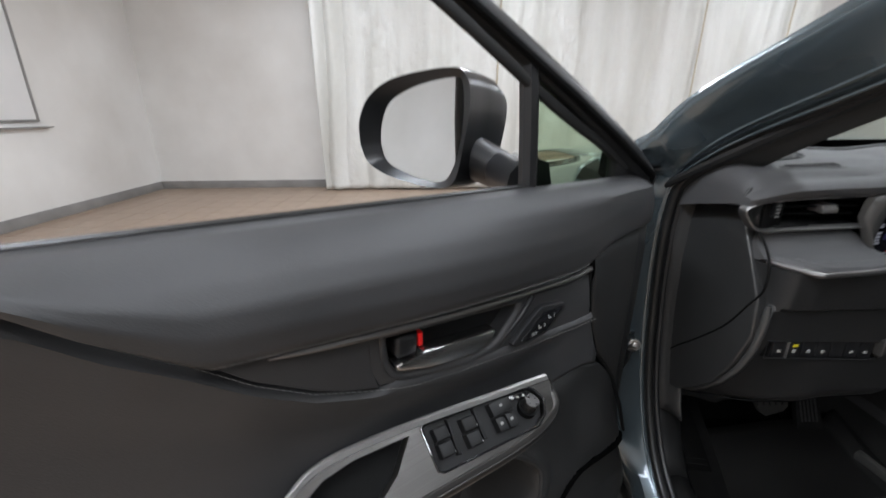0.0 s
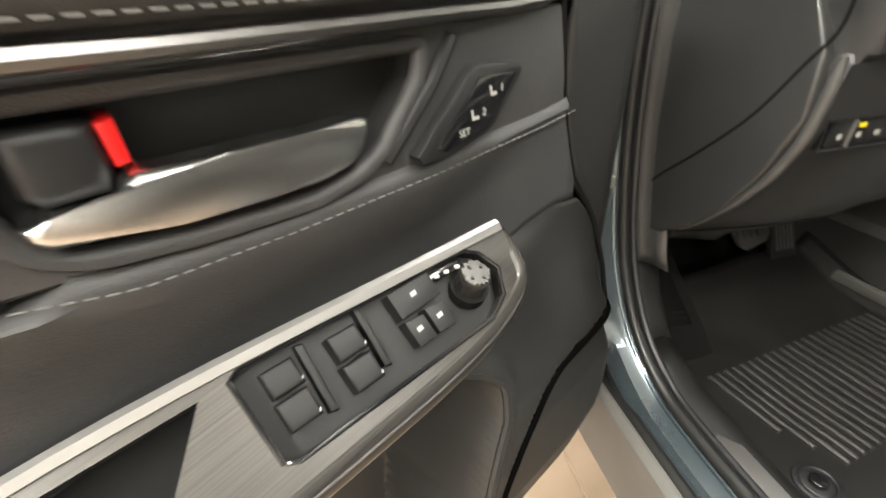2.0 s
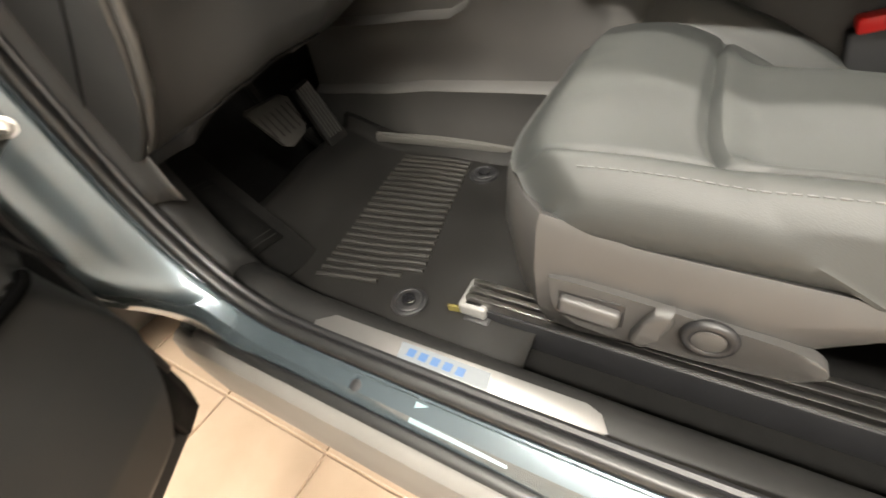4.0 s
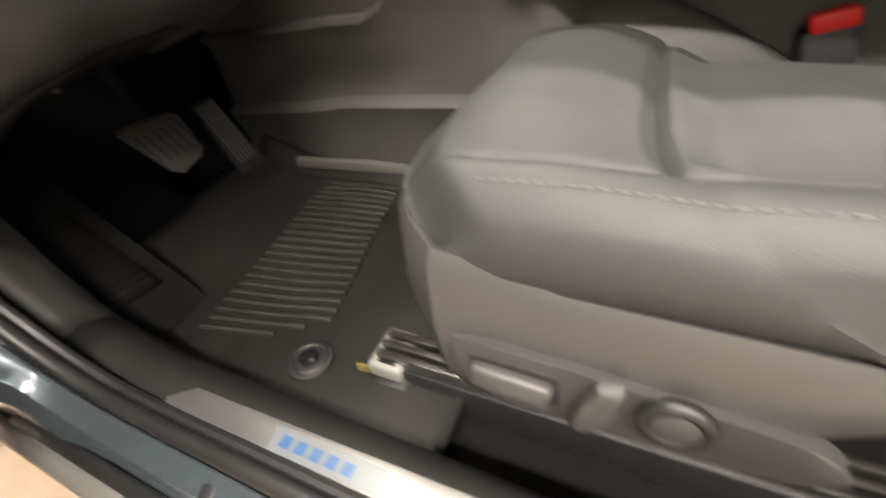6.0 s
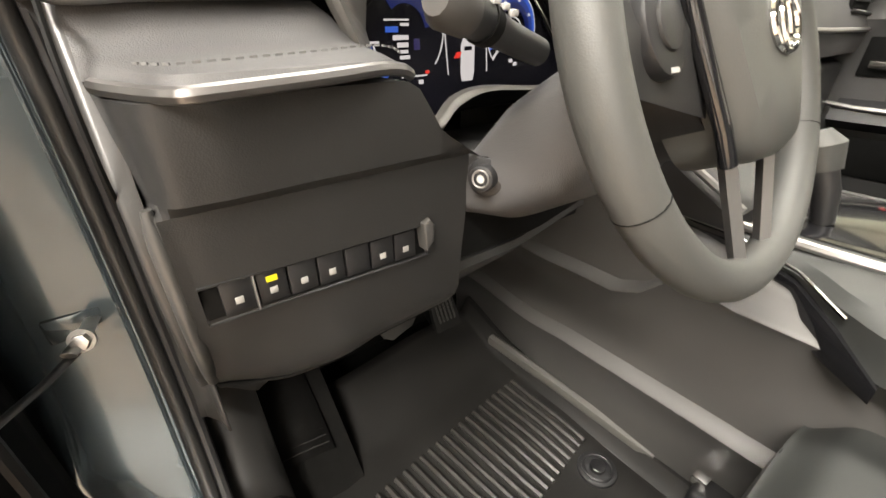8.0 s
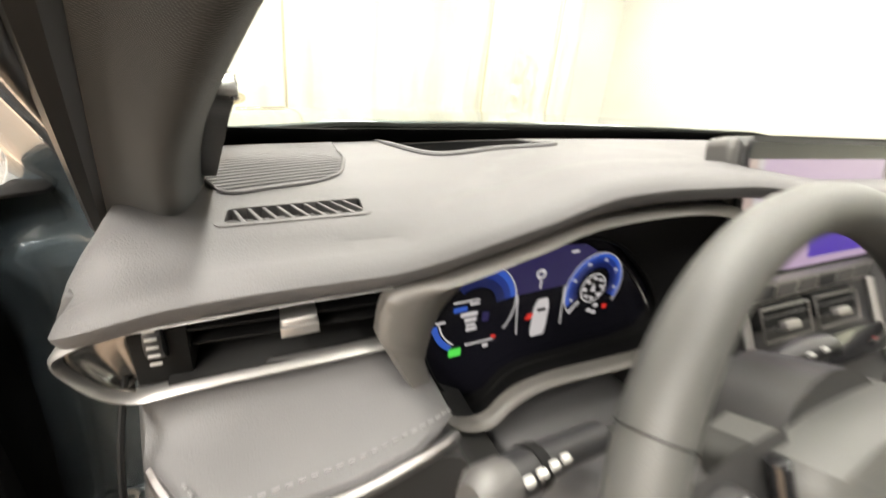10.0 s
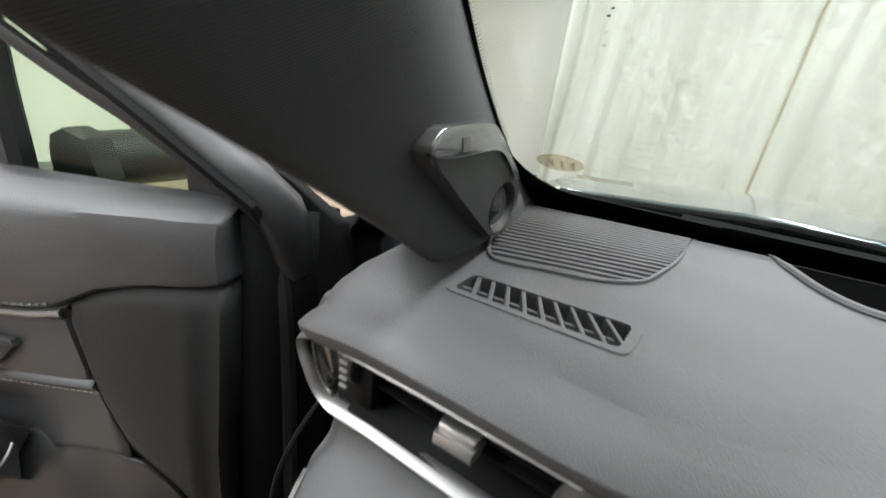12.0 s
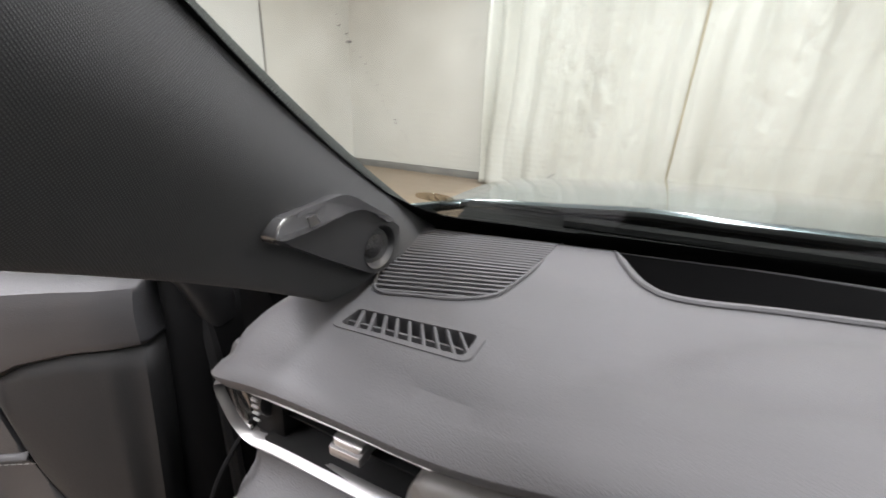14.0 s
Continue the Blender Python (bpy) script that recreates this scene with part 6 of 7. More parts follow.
for x, z in ((-0.345, 0.979), (-0.336, 0.984), (-0.337, 0.975)):
    lit("warning_lamp", rect(x, z, 0.006, 0.004), LIT_WHITE)
for k in range(6):
    a = radians(-10 + 42 * k)
    lit("gauge_digit", rect(GRX + 0.033 * math.cos(a), GRZ + 0.033 * math.sin(a), 0.0034, 0.0028), LIT_WHITE, 0.0016)
lit("clock_digits", rect(-0.385, 1.058, 0.010, 0.003), LIT_WHITE)
lit("temperature_digits", rect(-0.463, 1.054, 0.008, 0.003), LIT_WHITE)


# ---------------------------------------------------------------- steering
col = thing("steering_column", "grey plastic steering column shroud", "steering column", (-0.40, 0.06, 0.86))
rows = []
for y, x0, x1, z0, z1 in ((0.20, -0.50, -0.30, 0.83, 0.90), (0.08, -0.507, -0.29, 0.846, 0.905), (0.02, -0.510, -0.288, 0.857, 0.972), (-0.03, -0.495, -0.305, 0.888, 1.01), (-0.05, -0.47, -0.33, 0.92, 1.02)):
    cx, cz, w, h = (x0 + x1) / 2, (z0 + z1) / 2, (x1 - x0) / 2, (z1 - z0) / 2
    rows.append([V(cx + w * math.copysign(abs(math.cos(a)) ** 0.5, math.cos(a)), y, cz + h * math.copysign(abs(math.sin(a)) ** 0.5, math.sin(a))) for a in [k * math.tau / 28 for k in range(28)]])
part("shroud", loft(rows, ring=True, caps=True), DASHSKIN, col, "grained grey shroud")
part("adjuster_boss", disc((-0.508, 0.028, 0.905), (-0.9, -0.4, 0.1), 0.017, 0.005, 28, 0.002), PLASTIC, col)
kn = part("adjuster_knob", disc((-0.511, 0.026, 0.906), (-0.9, -0.4, 0.1), 0.011, 0.012, 28, 0.002), PLASTIC, col)
part("knob_ring", tube([V(-0.5218, 0.0212, 0.9072) + V(-0.4061, 0.9138, 0) * 0.007 * math.cos(k * math.tau / 24) + V(0.092, 0.041, 0.995) * 0.007 * math.sin(k * math.tau / 24) for k in range(24)], 0.0009, 6, ring=True), SILVER, kn)
part("knob_mark", disc((-0.5215, 0.0213, 0.9072), (-0.9, -0.4, 0.1), 0.0035, 0.0006, 20), GREYPRINT, kn)
stalk = thing("indicator_stalk", "pale grey turn signal stalk with printed symbols", "stalk", (-0.52, -0.02, 1.01))
part("lever", tube([(-0.48, 0.01, 1.0), (-0.525, 0.0, 1.012), (-0.552, -0.008, 1.020), (-0.572, -0.014, 1.025)], [0.010, 0.010, 0.012, 0.0125], 14), PLASTIC, stalk)
part("lever_tip", tube([(-0.571, -0.0135, 1.0245), (-0.588, -0.019, 1.029), (-0.596, -0.0215, 1.031)], [0.0135, 0.0145, 0.009], 14), GREYPLASTIC, stalk, "pale grey twist end")
part("collar", tube([(-0.546, -0.006, 1.018), (-0.554, -0.0085, 1.0205)], 0.0132, 14), BLACK, stalk)
for k in range(4):
    part("symbol", block(Matrix.Translation((-0.530 - 0.011 * k, -0.012 - 0.0036 * k, 1.0245 + 0.003 * k)), 0.006, 0.004, 0.004, 0.001), GREYPRINT, stalk)

wst = thing("wiper_stalk", "dark wiper stalk with printed symbols", "stalk", (-0.29, 0.0, 1.0))
part("lever", tube([(-0.32, 0.01, 0.995), (-0.285, 0.012, 1.012), (-0.255, 0.012, 1.018), (-0.222, 0.010, 1.018)], [0.010, 0.011, 0.013, 0.011], 14), PLASTIC, wst)
for k in range(3):
    part("symbol", block(Matrix.Translation((-0.285 + 0.018 * k, 0.002, 1.022 + 0.002 * k)), 0.008, 0.004, 0.004, 0.001), GREYPRINT, wst)

WC, WT, WA = V(-0.366, -0.072, 1.001), radians(23), radians(2.5)
WN = V(math.sin(WA) * math.cos(WT), -math.cos(WA) * math.cos(WT), math.sin(WT))
WX = V(math.cos(WA), math.sin(WA), 0)
WY = WN.cross(WX)


def W(a, b, c):
    """Wheel space: a right, b up in the rim's plane, c towards the seat."""
    return WC + WX * a + WY * b + WN * c


wheel = thing("steering_wheel", "black leather steering wheel with three spokes", "steering wheel", WC)
rim = [W(0.173 * math.cos(k * math.tau / 96), 0.173 * math.sin(k * math.tau / 96), 0) for k in range(96)]
part("rim", tube(rim, [0.0155 + 0.002 * abs(math.cos(k * math.tau / 96)) for k in range(96)], 16, ring=True, up=WN), LEATHER, wheel, "smooth leather rim")
for a0 in (28, 152, 208, 332):
    ra = radians(a0)
    d = V(math.cos(ra), math.sin(ra), 0)
    cpt = [W(0.173 * d.x, 0.173 * d.y, 0) + (W(d.x, d.y, 0) - WC) * 0.0172 * math.cos(k * math.tau / 20) + WN * 0.0172 * math.sin(k * math.tau / 20) for k in range(20)]
    part("rim_seam", tube(cpt, 0.0005, 5, ring=True), BLACK, wheel)
HUB = [(-0.072, 0.050), (-0.03, 0.056), (0.03, 0.056), (0.072, 0.050), (0.080, 0.030), (0.066, -0.02), (0.045, -0.068), (0.02, -0.084), (-0.02, -0.084), (-0.045, -0.068), (-0.066, -0.02), (-0.080, 0.030)]
hp = spline([(a, b, 0) for a, b in HUB + HUB[:1]], 61)[:-1]
hrows = []
for k, c in ((1.0, -0.03), (1.0, 0.012), (0.97, 0.022), (0.88, 0.030), (0.6, 0.034), (0.2, 0.035)):
    hrows.append([W(p.x * k, p.y * k, c) for p in hp])
part("hub_pad", loft(hrows, ring=True, caps=True), LEATHER, wheel, "grained airbag cover")
part("hub_back", tube([W(0, 0, -0.05), W(0, 0, 0.0)], 0.075, 24), PLASTIC, wheel)
for s in (-1, 1):
    sp_rows = [[W(s * a, b0, c0), W(s * a, (b0 + b1) / 2, c0 + 0.010), W(s * a, b1, c0), W(s * a, (b0 + b1) / 2, c0 - 0.014)] for a, b0, b1, c0 in ((0.06, -0.045, 0.060, 0.004), (0.10, -0.032, 0.054, 0.000), (0.14, -0.020, 0.046, -0.002), (0.172, -0.012, 0.038, -0.002))]
    part("spoke", loft(sp_rows, ring=True, caps=True), KNEE, wheel, "dark plastic spoke")
    pad = part("thumb_pad", prism([(s * (0.112 + 0.024 * math.cos(k * math.tau / 28)), 0.014 + 0.030 * math.sin(k * math.tau / 28)) for k in range(28)], W, 0.0, 0.012, 0.003), PLASTIC, wheel, "black oval thumb pad")
    part("thumb_button", prism([(s * (0.112 + 0.013 * math.cos(k * math.tau / 24)), 0.014 + 0.016 * math.sin(k * math.tau / 24)) for k in range(24)], W, 0.010, 0.0145, 0.002), KNEE, pad)
    for q in (-0.012, 0.040):
        part("switch_symbol", prism([(s * 0.107, q - 0.0015), (s * 0.117, q - 0.0015), (s * 0.117, q + 0.0015), (s * 0.107, q + 0.0015)], W, 0.0115, 0.0124), GREYPRINT, pad)
    part("hub_edge_strip", tube([W(s * 0.083, 0.052, 0.012), W(s * 0.078, 0.0, 0.014), W(s * 0.060, -0.055, 0.013), W(s * 0.05, -0.08, 0.01)], 0.0058, 10), PIANO, wheel, "gloss black hub edge")
    part("lower_spoke", loft([[W(s * a - 0.009, b, c), W(s * a, b, c + 0.005), W(s * a + 0.009, b, c), W(s * a, b, c - 0.008)] for a, b, c in ((0.042, -0.075, 0.008), (0.034, -0.12, 0.004), (0.026, -0.165, 0.0))], ring=True, caps=True), SILVER, wheel, "silver lower spoke")
part("emblem", tube([W(0.026 * math.cos(k * math.tau / 40), 0.004 + 0.019 * math.sin(k * math.tau / 40), 0.036) for k in range(40)], 0.0028, 8, ring=True), CHROME, wheel, "oval chrome emblem")
part("emblem", tube([W(0.0085 * math.cos(k * math.tau / 30), 0.004 + 0.017 * math.sin(k * math.tau / 30), 0.0365) for k in range(30)], 0.0022, 8, ring=True), CHROME, wheel)

# ---------------------------------------------------------------- centre screen and stack
scr = thing("touch_screen", "wide standing touch screen showing a violet page", "screen", (-0.065, 0.15, 1.0))
SL, SR_ = V(-0.225, 0.135, 1.178), V(0.095, 0.150, 1.172)
sx, sz = (SR_ - SL).normalized(), V(0.0, 0.20, 0.98).normalized()
sn2 = sx.cross(sz).normalized()
if sn2.y > 0:
    sn2 = -sn2


def S(a, b, c):
    return SL + sx * a - sz * b + sn2 * c


def rounded(x0, x1, y0, y1, r, n=5):
    out = []
    for cx, cy, a0 in ((x1 - r, y1 - r, 0), (x0 + r, y1 - r, 90), (x0 + r, y0 + r, 180), (x1 - r, y0 + r, 270)):
        out += [(cx + r * math.cos(radians(a0 + 90 * k / n)), cy + r * math.sin(radians(a0 + 90 * k / n))) for k in range(n + 1)]
    return out


part("housing", prism(rounded(-0.006, 0.32, -0.004, 0.152, 0.010), S, -0.030, 0.0, 0.004), PLASTIC, scr)
part("side_cap", prism(rounded(-0.022, 0.0, -0.002, 0.070, 0.010), S, -0.030, -0.005, 0.005, 3), GREYPLASTIC, scr, "grey rounded side of the housing")
sp1 = part("screen_glass", prism(rounded(-0.002, 0.314, 0.002, 0.149, 0.006), S, 0.0, 0.0015), SCREEN, scr)
part("violet_page", prism([(0.022, 0.019), (0.306, 0.019), (0.306, 0.146), (0.022, 0.146)], S, 0.0014, 0.0020), LIT_VIOLET, sp1, "bright violet page")
part("side_menu", prism([(0.0, 0.019), (0.022, 0.019), (0.022, 0.146), (0.0, 0.146)], S, 0.0014, 0.0020), glow("lit rose grey", (0.85, 0.72, 0.74), 0.15), sp1, "pale rose menu strip")
part("white_bar", prism([(0.016, 0.019), (0.026, 0.019), (0.026, 0.146), (0.016, 0.146)], S, 0.0019, 0.0024), LIT_WHITE, sp1)
part("blue_banner", prism([(0.150, 0.108), (0.30, 0.104), (0.30, 0.136), (0.150, 0.136)], S, 0.0019, 0.0024), glow("lit indigo", (0.16, 0.08, 0.95), 0.14), sp1, "indigo banner")
stack = thing("centre_stack", "grey centre stack with climate controls", "control panel", (-0.06, 0.1, 0.80))
part("key_shelf", prism([(0.0, 0.152), (0.312, 0.152), (0.306, 0.178), (0.010, 0.178)], S, -0.04, 0.012, 0.004), SILVER, stack, "satin silver shelf with keys")
for k in range(6):
    part("key", prism(rounded(0.028 + k * 0.046, 0.066 + k * 0.046, 0.157, 0.172, 0.002), S, 0.010, 0.0135), GREYPLASTIC if k % 3 else PLASTIC, stack)
rows = [[V(x0, y, z), V(x0 + 0.015, y - 0.012, z), V(x1 - 0.015, y - 0.012, z), V(x1, y, z), V(x1, 0.30, z), V(x0, 0.30, z)] for x0, x1, y, z in ((-0.195, 0.095, 0.118, 1.0), (-0.195, 0.095, 0.095, 0.955), (-0.195, 0.095, 0.06, 0.905), (-0.195, 0.09, 0.01, 0.855), (-0.195, 0.085, -0.06, 0.815), (-0.19, 0.08, -0.08, 0.70))]
part("stack_body", loft(rows, ring=True, caps=True), PLASTIC, stack)
TILT = Euler((radians(-35), 0, 0)).to_matrix().to_4x4()
for x0, x1 in ((-0.175, -0.085), (-0.07, 0.02)):
    vb = part("centre_vent", block(Matrix.Translation(((x0 + x1) / 2, 0.096, 0.984)) @ TILT, x1 - x0, 0.02, 0.032, 0.004), BLACK, stack, "black centre vent")
    for k in range(2):
        part("louvre", block(Matrix.Translation(((x0 + x1) / 2, 0.083 + 0.005 * k, 0.974 + k * 0.013)) @ TILT, x1 - x0 - 0.006, 0.010, 0.002, 0.0005), PLASTIC, vb)
    part("vent_tab", block(Matrix.Translation(((x0 + x1) / 2, 0.080, 0.978)) @ TILT, 0.028, 0.016, 0.010, 0.002), SILVER, vb)
    part("vent_frame", tube([((x0, 0.090, 0.998), (x1, 0.090, 0.998), (x1, 0.072, 0.966), (x0, 0.072, 0.966))[k] for k in range(4)], 0.0016, 6, ring=True), TRIMSILVER, vb)
CLIM = Euler((radians(-40), 0, 0)).to_matrix().to_4x4()
part("climate_panel", block(Matrix.Translation((-0.055, 0.060, 0.938)) @ CLIM, 0.25, 0.014, 0.036, 0.003), PIANO, stack, "gloss black climate panel")
part("climate_readout", block(Matrix.Translation((-0.045, 0.0535, 0.934)) @ CLIM, 0.055, 0.004, 0.014, 0.001), LIT_MIDBLUE, stack)
part("green_lamp", block(Matrix.Translation((0.0, 0.0535, 0.9365)) @ CLIM, 0.006, 0.004, 0.003, 0.0005), LIT_GREEN, stack)
for x in (-0.155, -0.13, -0.105, 0.022, 0.045):
    part("climate_key", block(Matrix.Translation((x, 0.053, 0.933)) @ CLIM, 0.019, 0.005, 0.012, 0.002), GREYPLASTIC, stack)
for s in (-1, 1):
    part("silver_edge", tube([(-0.052 + s * 0.136, 0.104, 1.0), (-0.052 + s * 0.136, 0.075, 0.95), (-0.052 + s * 0.136, 0.042, 0.905), (-0.055 + s * 0.138, -0.01, 0.86), (-0.058 + s * 0.138, -0.075, 0.825)], 0.0055, 8), SILVER, stack, "satin silver edge")

# passenger side of the dash
pd = thing("glovebox", "dark passenger dash panel with glovebox", "glovebox", (0.43, 0.15, 0.80))
part("upper_face", loft([[V(x, 0.10, 1.098), V(x, 0.085, 1.05), V(x, 0.06, 1.0), V(x, 0.07, 0.95), V(x, 0.16, 0.94), V(x, 0.2, 1.09)] for x in (0.095, 0.3, 0.6, 0.755)], ring=True, caps=True), DASHSKIN, pd)
part("lid", span(0.13, 0.72, 0.075, 0.20, 0.72, 0.935, 0.02, 3), PLASTIC, pd)
part("silver_strip", tube([(0.10, 0.068, 1.008), (0.4, 0.052, 1.002), (0.74, 0.062, 1.0)], 0.005, 8), SILVER, pd)
pv = thing("air_vent", "side air vent with satin silver surround", "air vent", (0.68, 0.10, 1.03))
part("vent_box", span(0.60, 0.735, 0.078, 0.12, 1.040, 1.088, 0.004), BLACK, pv)
for k in range(2):
    part("louvre", span(0.606, 0.724, 0.07, 0.10, 1.056 + 0.014 * k, 1.058 + 0.014 * k, 0.0008), PLASTIC, pv)
part("silver_surround", surround(eye_at(-1)), VENTSILVER, pv)

# ---------------------------------------------------------------- centre console
con = thing("centre_console", "grey centre console with a low side wall", "console", (-0.06, -0.2, 0.335))
prof = [(-0.235, 0.335), (-0.245, 0.48), (-0.250, 0.52), (-0.262, 0.548), (-0.268, 0.562), (-0.262, 0.570), (-0.250, 0.578), (-0.245, 0.64), (-0.25, 0.672), (-0.262, 0.688), (-0.258, 0.694), (-0.243, 0.70), (-0.235, 0.735), (-0.225, 0.755), (-0.20, 0.760)]
rows = []
for k in range(33):
    y = 0.46 - 1.16 * k / 32
    dz = lerp(y, [(-0.6, 0.01), (-0.1, 0.0), (0.1, -0.006), (0.4, -0.05)])
    dx = 0.05 * smooth((y - 0.12) / 0.3) + 0.085 * smooth((-0.25 - y) / 0.10)
    rise = lerp(y, [(-0.4, 0.0), (-0.1, 0.0), (0.1, 0.06), (0.3, 0.16)])
    lift = 0.048 * smooth((0.03 - y) / 0.11)
    prof_y = [(x, z + lift * ((0.670 < z < 0.71) + 0.5 * (z > 0.71) - 0.25 * (z > 0.74))) for x, z in prof]
    rows.append([V(x + dx, y, z + dz * (1 if z < 0.6 else 0.5) + (rise if z > 0.72 else 0)) for x, z in prof_y] + [V(-x + -0.12 - dx, y, z + (rise if z > 0.72 else 0)) for x, z in prof[::-1]])
part("side_wall", loft(rows, ring=True, caps=True), CONSOLE, con, "moulded grey plastic side wall")
rows = []
for k in range(30):
    y = 0.0 - 0.69 * k / 29
    xl = lerp(y, [(-0.30, -0.292), (-0.24, -0.288), (-0.20, -0.262), (-0.15, -0.215), (-0.08, -0.195), (0.0, -0.19)])
    lowz = lerp(y, [(-0.24, 0.735), (-0.15, 0.765), (0.0, 0.775)])
    rows.append([V(xl + 0.02, y, lowz), V(xl + 0.004, y, lowz + 0.004), V(xl, y, 0.782), V(xl + 0.012, y, 0.794), V(xl + 0.045, y, 0.799), V(0.03, y, 0.80), V(0.105, y, 0.792), V(0.12, y, 0.775), V(0.105, y, 0.745)])
part("padded_top", loft(rows, ring=True, caps=True), SEATHIDE, con, "grey padded console top")
part("gloss_wedge", loft([[V(xl - 0.004, y, z1), V(xl - 0.006, y, (z0 + z1) / 2), V(xl - 0.002, y, z0), V(xl + 0.04, y, z0), V(xl + 0.04, y, z1)] for xl, y, z0, z1 in ((-0.19, 0.0, 0.76, 0.79), (-0.196, -0.08, 0.75, 0.785), (-0.222, -0.15, 0.735, 0.776), (-0.262, -0.20, 0.725, 0.760), (-0.286, -0.24, 0.720, 0.738))], ring=True, caps=True), PIANO, con, "gloss black wedge")
part("chrome_line", tube([(-0.196, 0.0, 0.797), (-0.202, -0.08, 0.796), (-0.226, -0.15, 0.79), (-0.268, -0.20, 0.78)], 0.0022, 6), CHROME, con)
part("shifter_plate", prism(rounded(-0.15, 0.06, -0.30, -0.06, 0.03), lambda a, b, c: V(a, b, 0.795 + c), -0.005, 0.006, 0.002), PIANO, con)
sh = part("gear_lever", tube([(-0.09, -0.13, 0.80), (-0.09, -0.12, 0.84), (-0.09, -0.105, 0.87)], [0.012, 0.014, 0.016], 14), PLASTIC, con)
part("lever_knob", tube([(-0.09, -0.108, 0.862), (-0.09, -0.098, 0.89), (-0.09, -0.09, 0.905)], [0.02, 0.024, 0.012], 16), LEATHER, sh)
for x in (-0.10, 0.015):
    cup = part("cup_holder", disc((x, -0.25, 0.788), (0, 0, 1), 0.042, 0.014, 36, 0.002), BLACK, con, "black cup holder with chrome ring")
    part("cup_ring", tube([(x + 0.043 * math.cos(k * math.tau / 36), -0.25 + 0.043 * math.sin(k * math.tau / 36), 0.803) for k in range(36)], 0.0035, 8, ring=True), CHROME, cup)
part("silver_rail", tube([(-0.175, -0.05, 0.80), (-0.185, -0.16, 0.803), (-0.18, -0.27, 0.803), (-0.15, -0.33, 0.803)], 0.006, 8), SILVER, con)

# ---------------------------------------------------------------- passenger door, seen across
pdoor = thing("passenger_door", "closed passenger door with dark trim panel", "car door", (0.76, -0.3, 0.34))
part("panel", loft([[V(0.755 + o, y, z) for o, z in ((0.02, 0.36), (-0.01, 0.5), (0.0, 0.72), (-0.02, 0.80), (0.0, 0.86), (-0.005, 0.98), (-0.015, 1.02), (0.03, 1.11))] for y in [0.27 - 1.2 * k / 10 for k in range(11)]]), VINYL, pdoor, solid=0.02)
part("armrest", loft([[V(0.75, y, 0.85), V(0.69, y, 0.825), V(0.68, y, 0.80), V(0.74, y, 0.77)] for y in (0.06, -0.05, -0.3, -0.5)], ring=True, caps=True), PLASTIC, pdoor)
part("silver_strip", tube([(0.70, 0.09, 0.838), (0.688, 0.02, 0.832), (0.682, -0.12, 0.828), (0.684, -0.24, 0.822), (0.70, -0.32, 0.80)], 0.006, 8), SILVER, pdoor)
part("handle_recess", span(0.735, 0.752, -0.14, 0.05, 0.90, 0.985, 0.003), BLACK, pdoor)
part("pull_handle", tube([(0.73, 0.03, 0.926), (0.726, -0.04, 0.922), (0.726, -0.11, 0.93)], 0.008, 8, flat=1.3), CHROME, pdoor)
part("red_mark", span(0.726, 0.734, -0.085, -0.073, 0.936, 0.962, 0.002), REDPRINT, pdoor)
part("door_pocket", span(0.735, 0.754, -0.4, 0.02, 0.66, 0.76, 0.003), BLACK, pdoor)
sg = part("side_window", loft([[V(0.80 - 0.2 * smooth((z - 1.05) / 0.5) - 0.01, y, z) for z in (1.1, 1.25, 1.4, 1.5)] for y in (0.1, -0.3, -0.7, -0.95)]), SIDEGLASS, pdoor)
sg.visible_shadow = False

# ---------------------------------------------------------------- footwell
ft = thing("footwell_trim", "dark plastic kick panel and inner sill cover", "trim", (-0.74, 0.0, 0.345))
part("sill_cover", loft([[V(-0.778, y, z), V(-0.74, y, z + 0.004), V(-0.72, y, z - 0.006), V(-0.706, y, z - 0.03), V(-0.70, y, 0.345)] for y, z in ((0.175, 0.466), (0.13, 0.449), (0.08, 0.437), (-0.1, 0.432), (-0.4, 0.432), (-0.8, 0.44))]), SILLPLASTIC, ft, solid=0.004)
part("kick_panel", loft([[V(-0.778, y, z), V(-0.742, y, z + 0.004), V(-0.722, y, z - 0.006), V(-0.708, y, z - 0.03), V(-0.702, y, 0.345)] for y, z in ((0.42, 0.72), (0.31, 0.72), (0.275, 0.63), (0.24, 0.545), (0.20, 0.49), (0.177, 0.467))]), SILLPLASTIC, ft, solid=0.004)
part("trim_joint", tube([V(-0.775, 0.176, 0.468), V(-0.742, 0.176, 0.472), V(-0.722, 0.176, 0.462), V(-0.706, 0.176, 0.438)], 0.0014, 6), BLACK, ft)
sc = thing("scuff_plate", "satin metal sill plate with a lit blue inlay", "sill plate", (-0.757, -0.18, 0.438))
part("plate", prism([(-0.774, 0.010), (-0.764, 0.014), (-0.745, -0.010), (-0.738, -0.352), (-0.744, -0.368), (-0.762, -0.378), (-0.774, -0.366)], lambda a, b, c: V(a, b, 0.4375 + c), 0, 0.004, 0.0015), SILVER, sc)
inlay = part("lit_inlay", prism([(-0.770, -0.128), (-0.748, -0.124), (-0.746, -0.245), (-0.768, -0.25)], lambda a, b, c: V(a, b, 0.4413 + c), 0, 0.0008), glow("soft white glow", (0.75, 0.88, 1.0), 0.16), sc, "pale lit panel")
for k in range(5):
    y = -0.138 - 0.017 * k
    part("blue_bar", prism([(-0.764, y), (-0.753, y), (-0.753, y - 0.011), (-0.764, y - 0.011)], lambda a, b, c: V(a, b, 0.442 + c), 0, 0.0006), LIT_ICEBLUE, inlay)

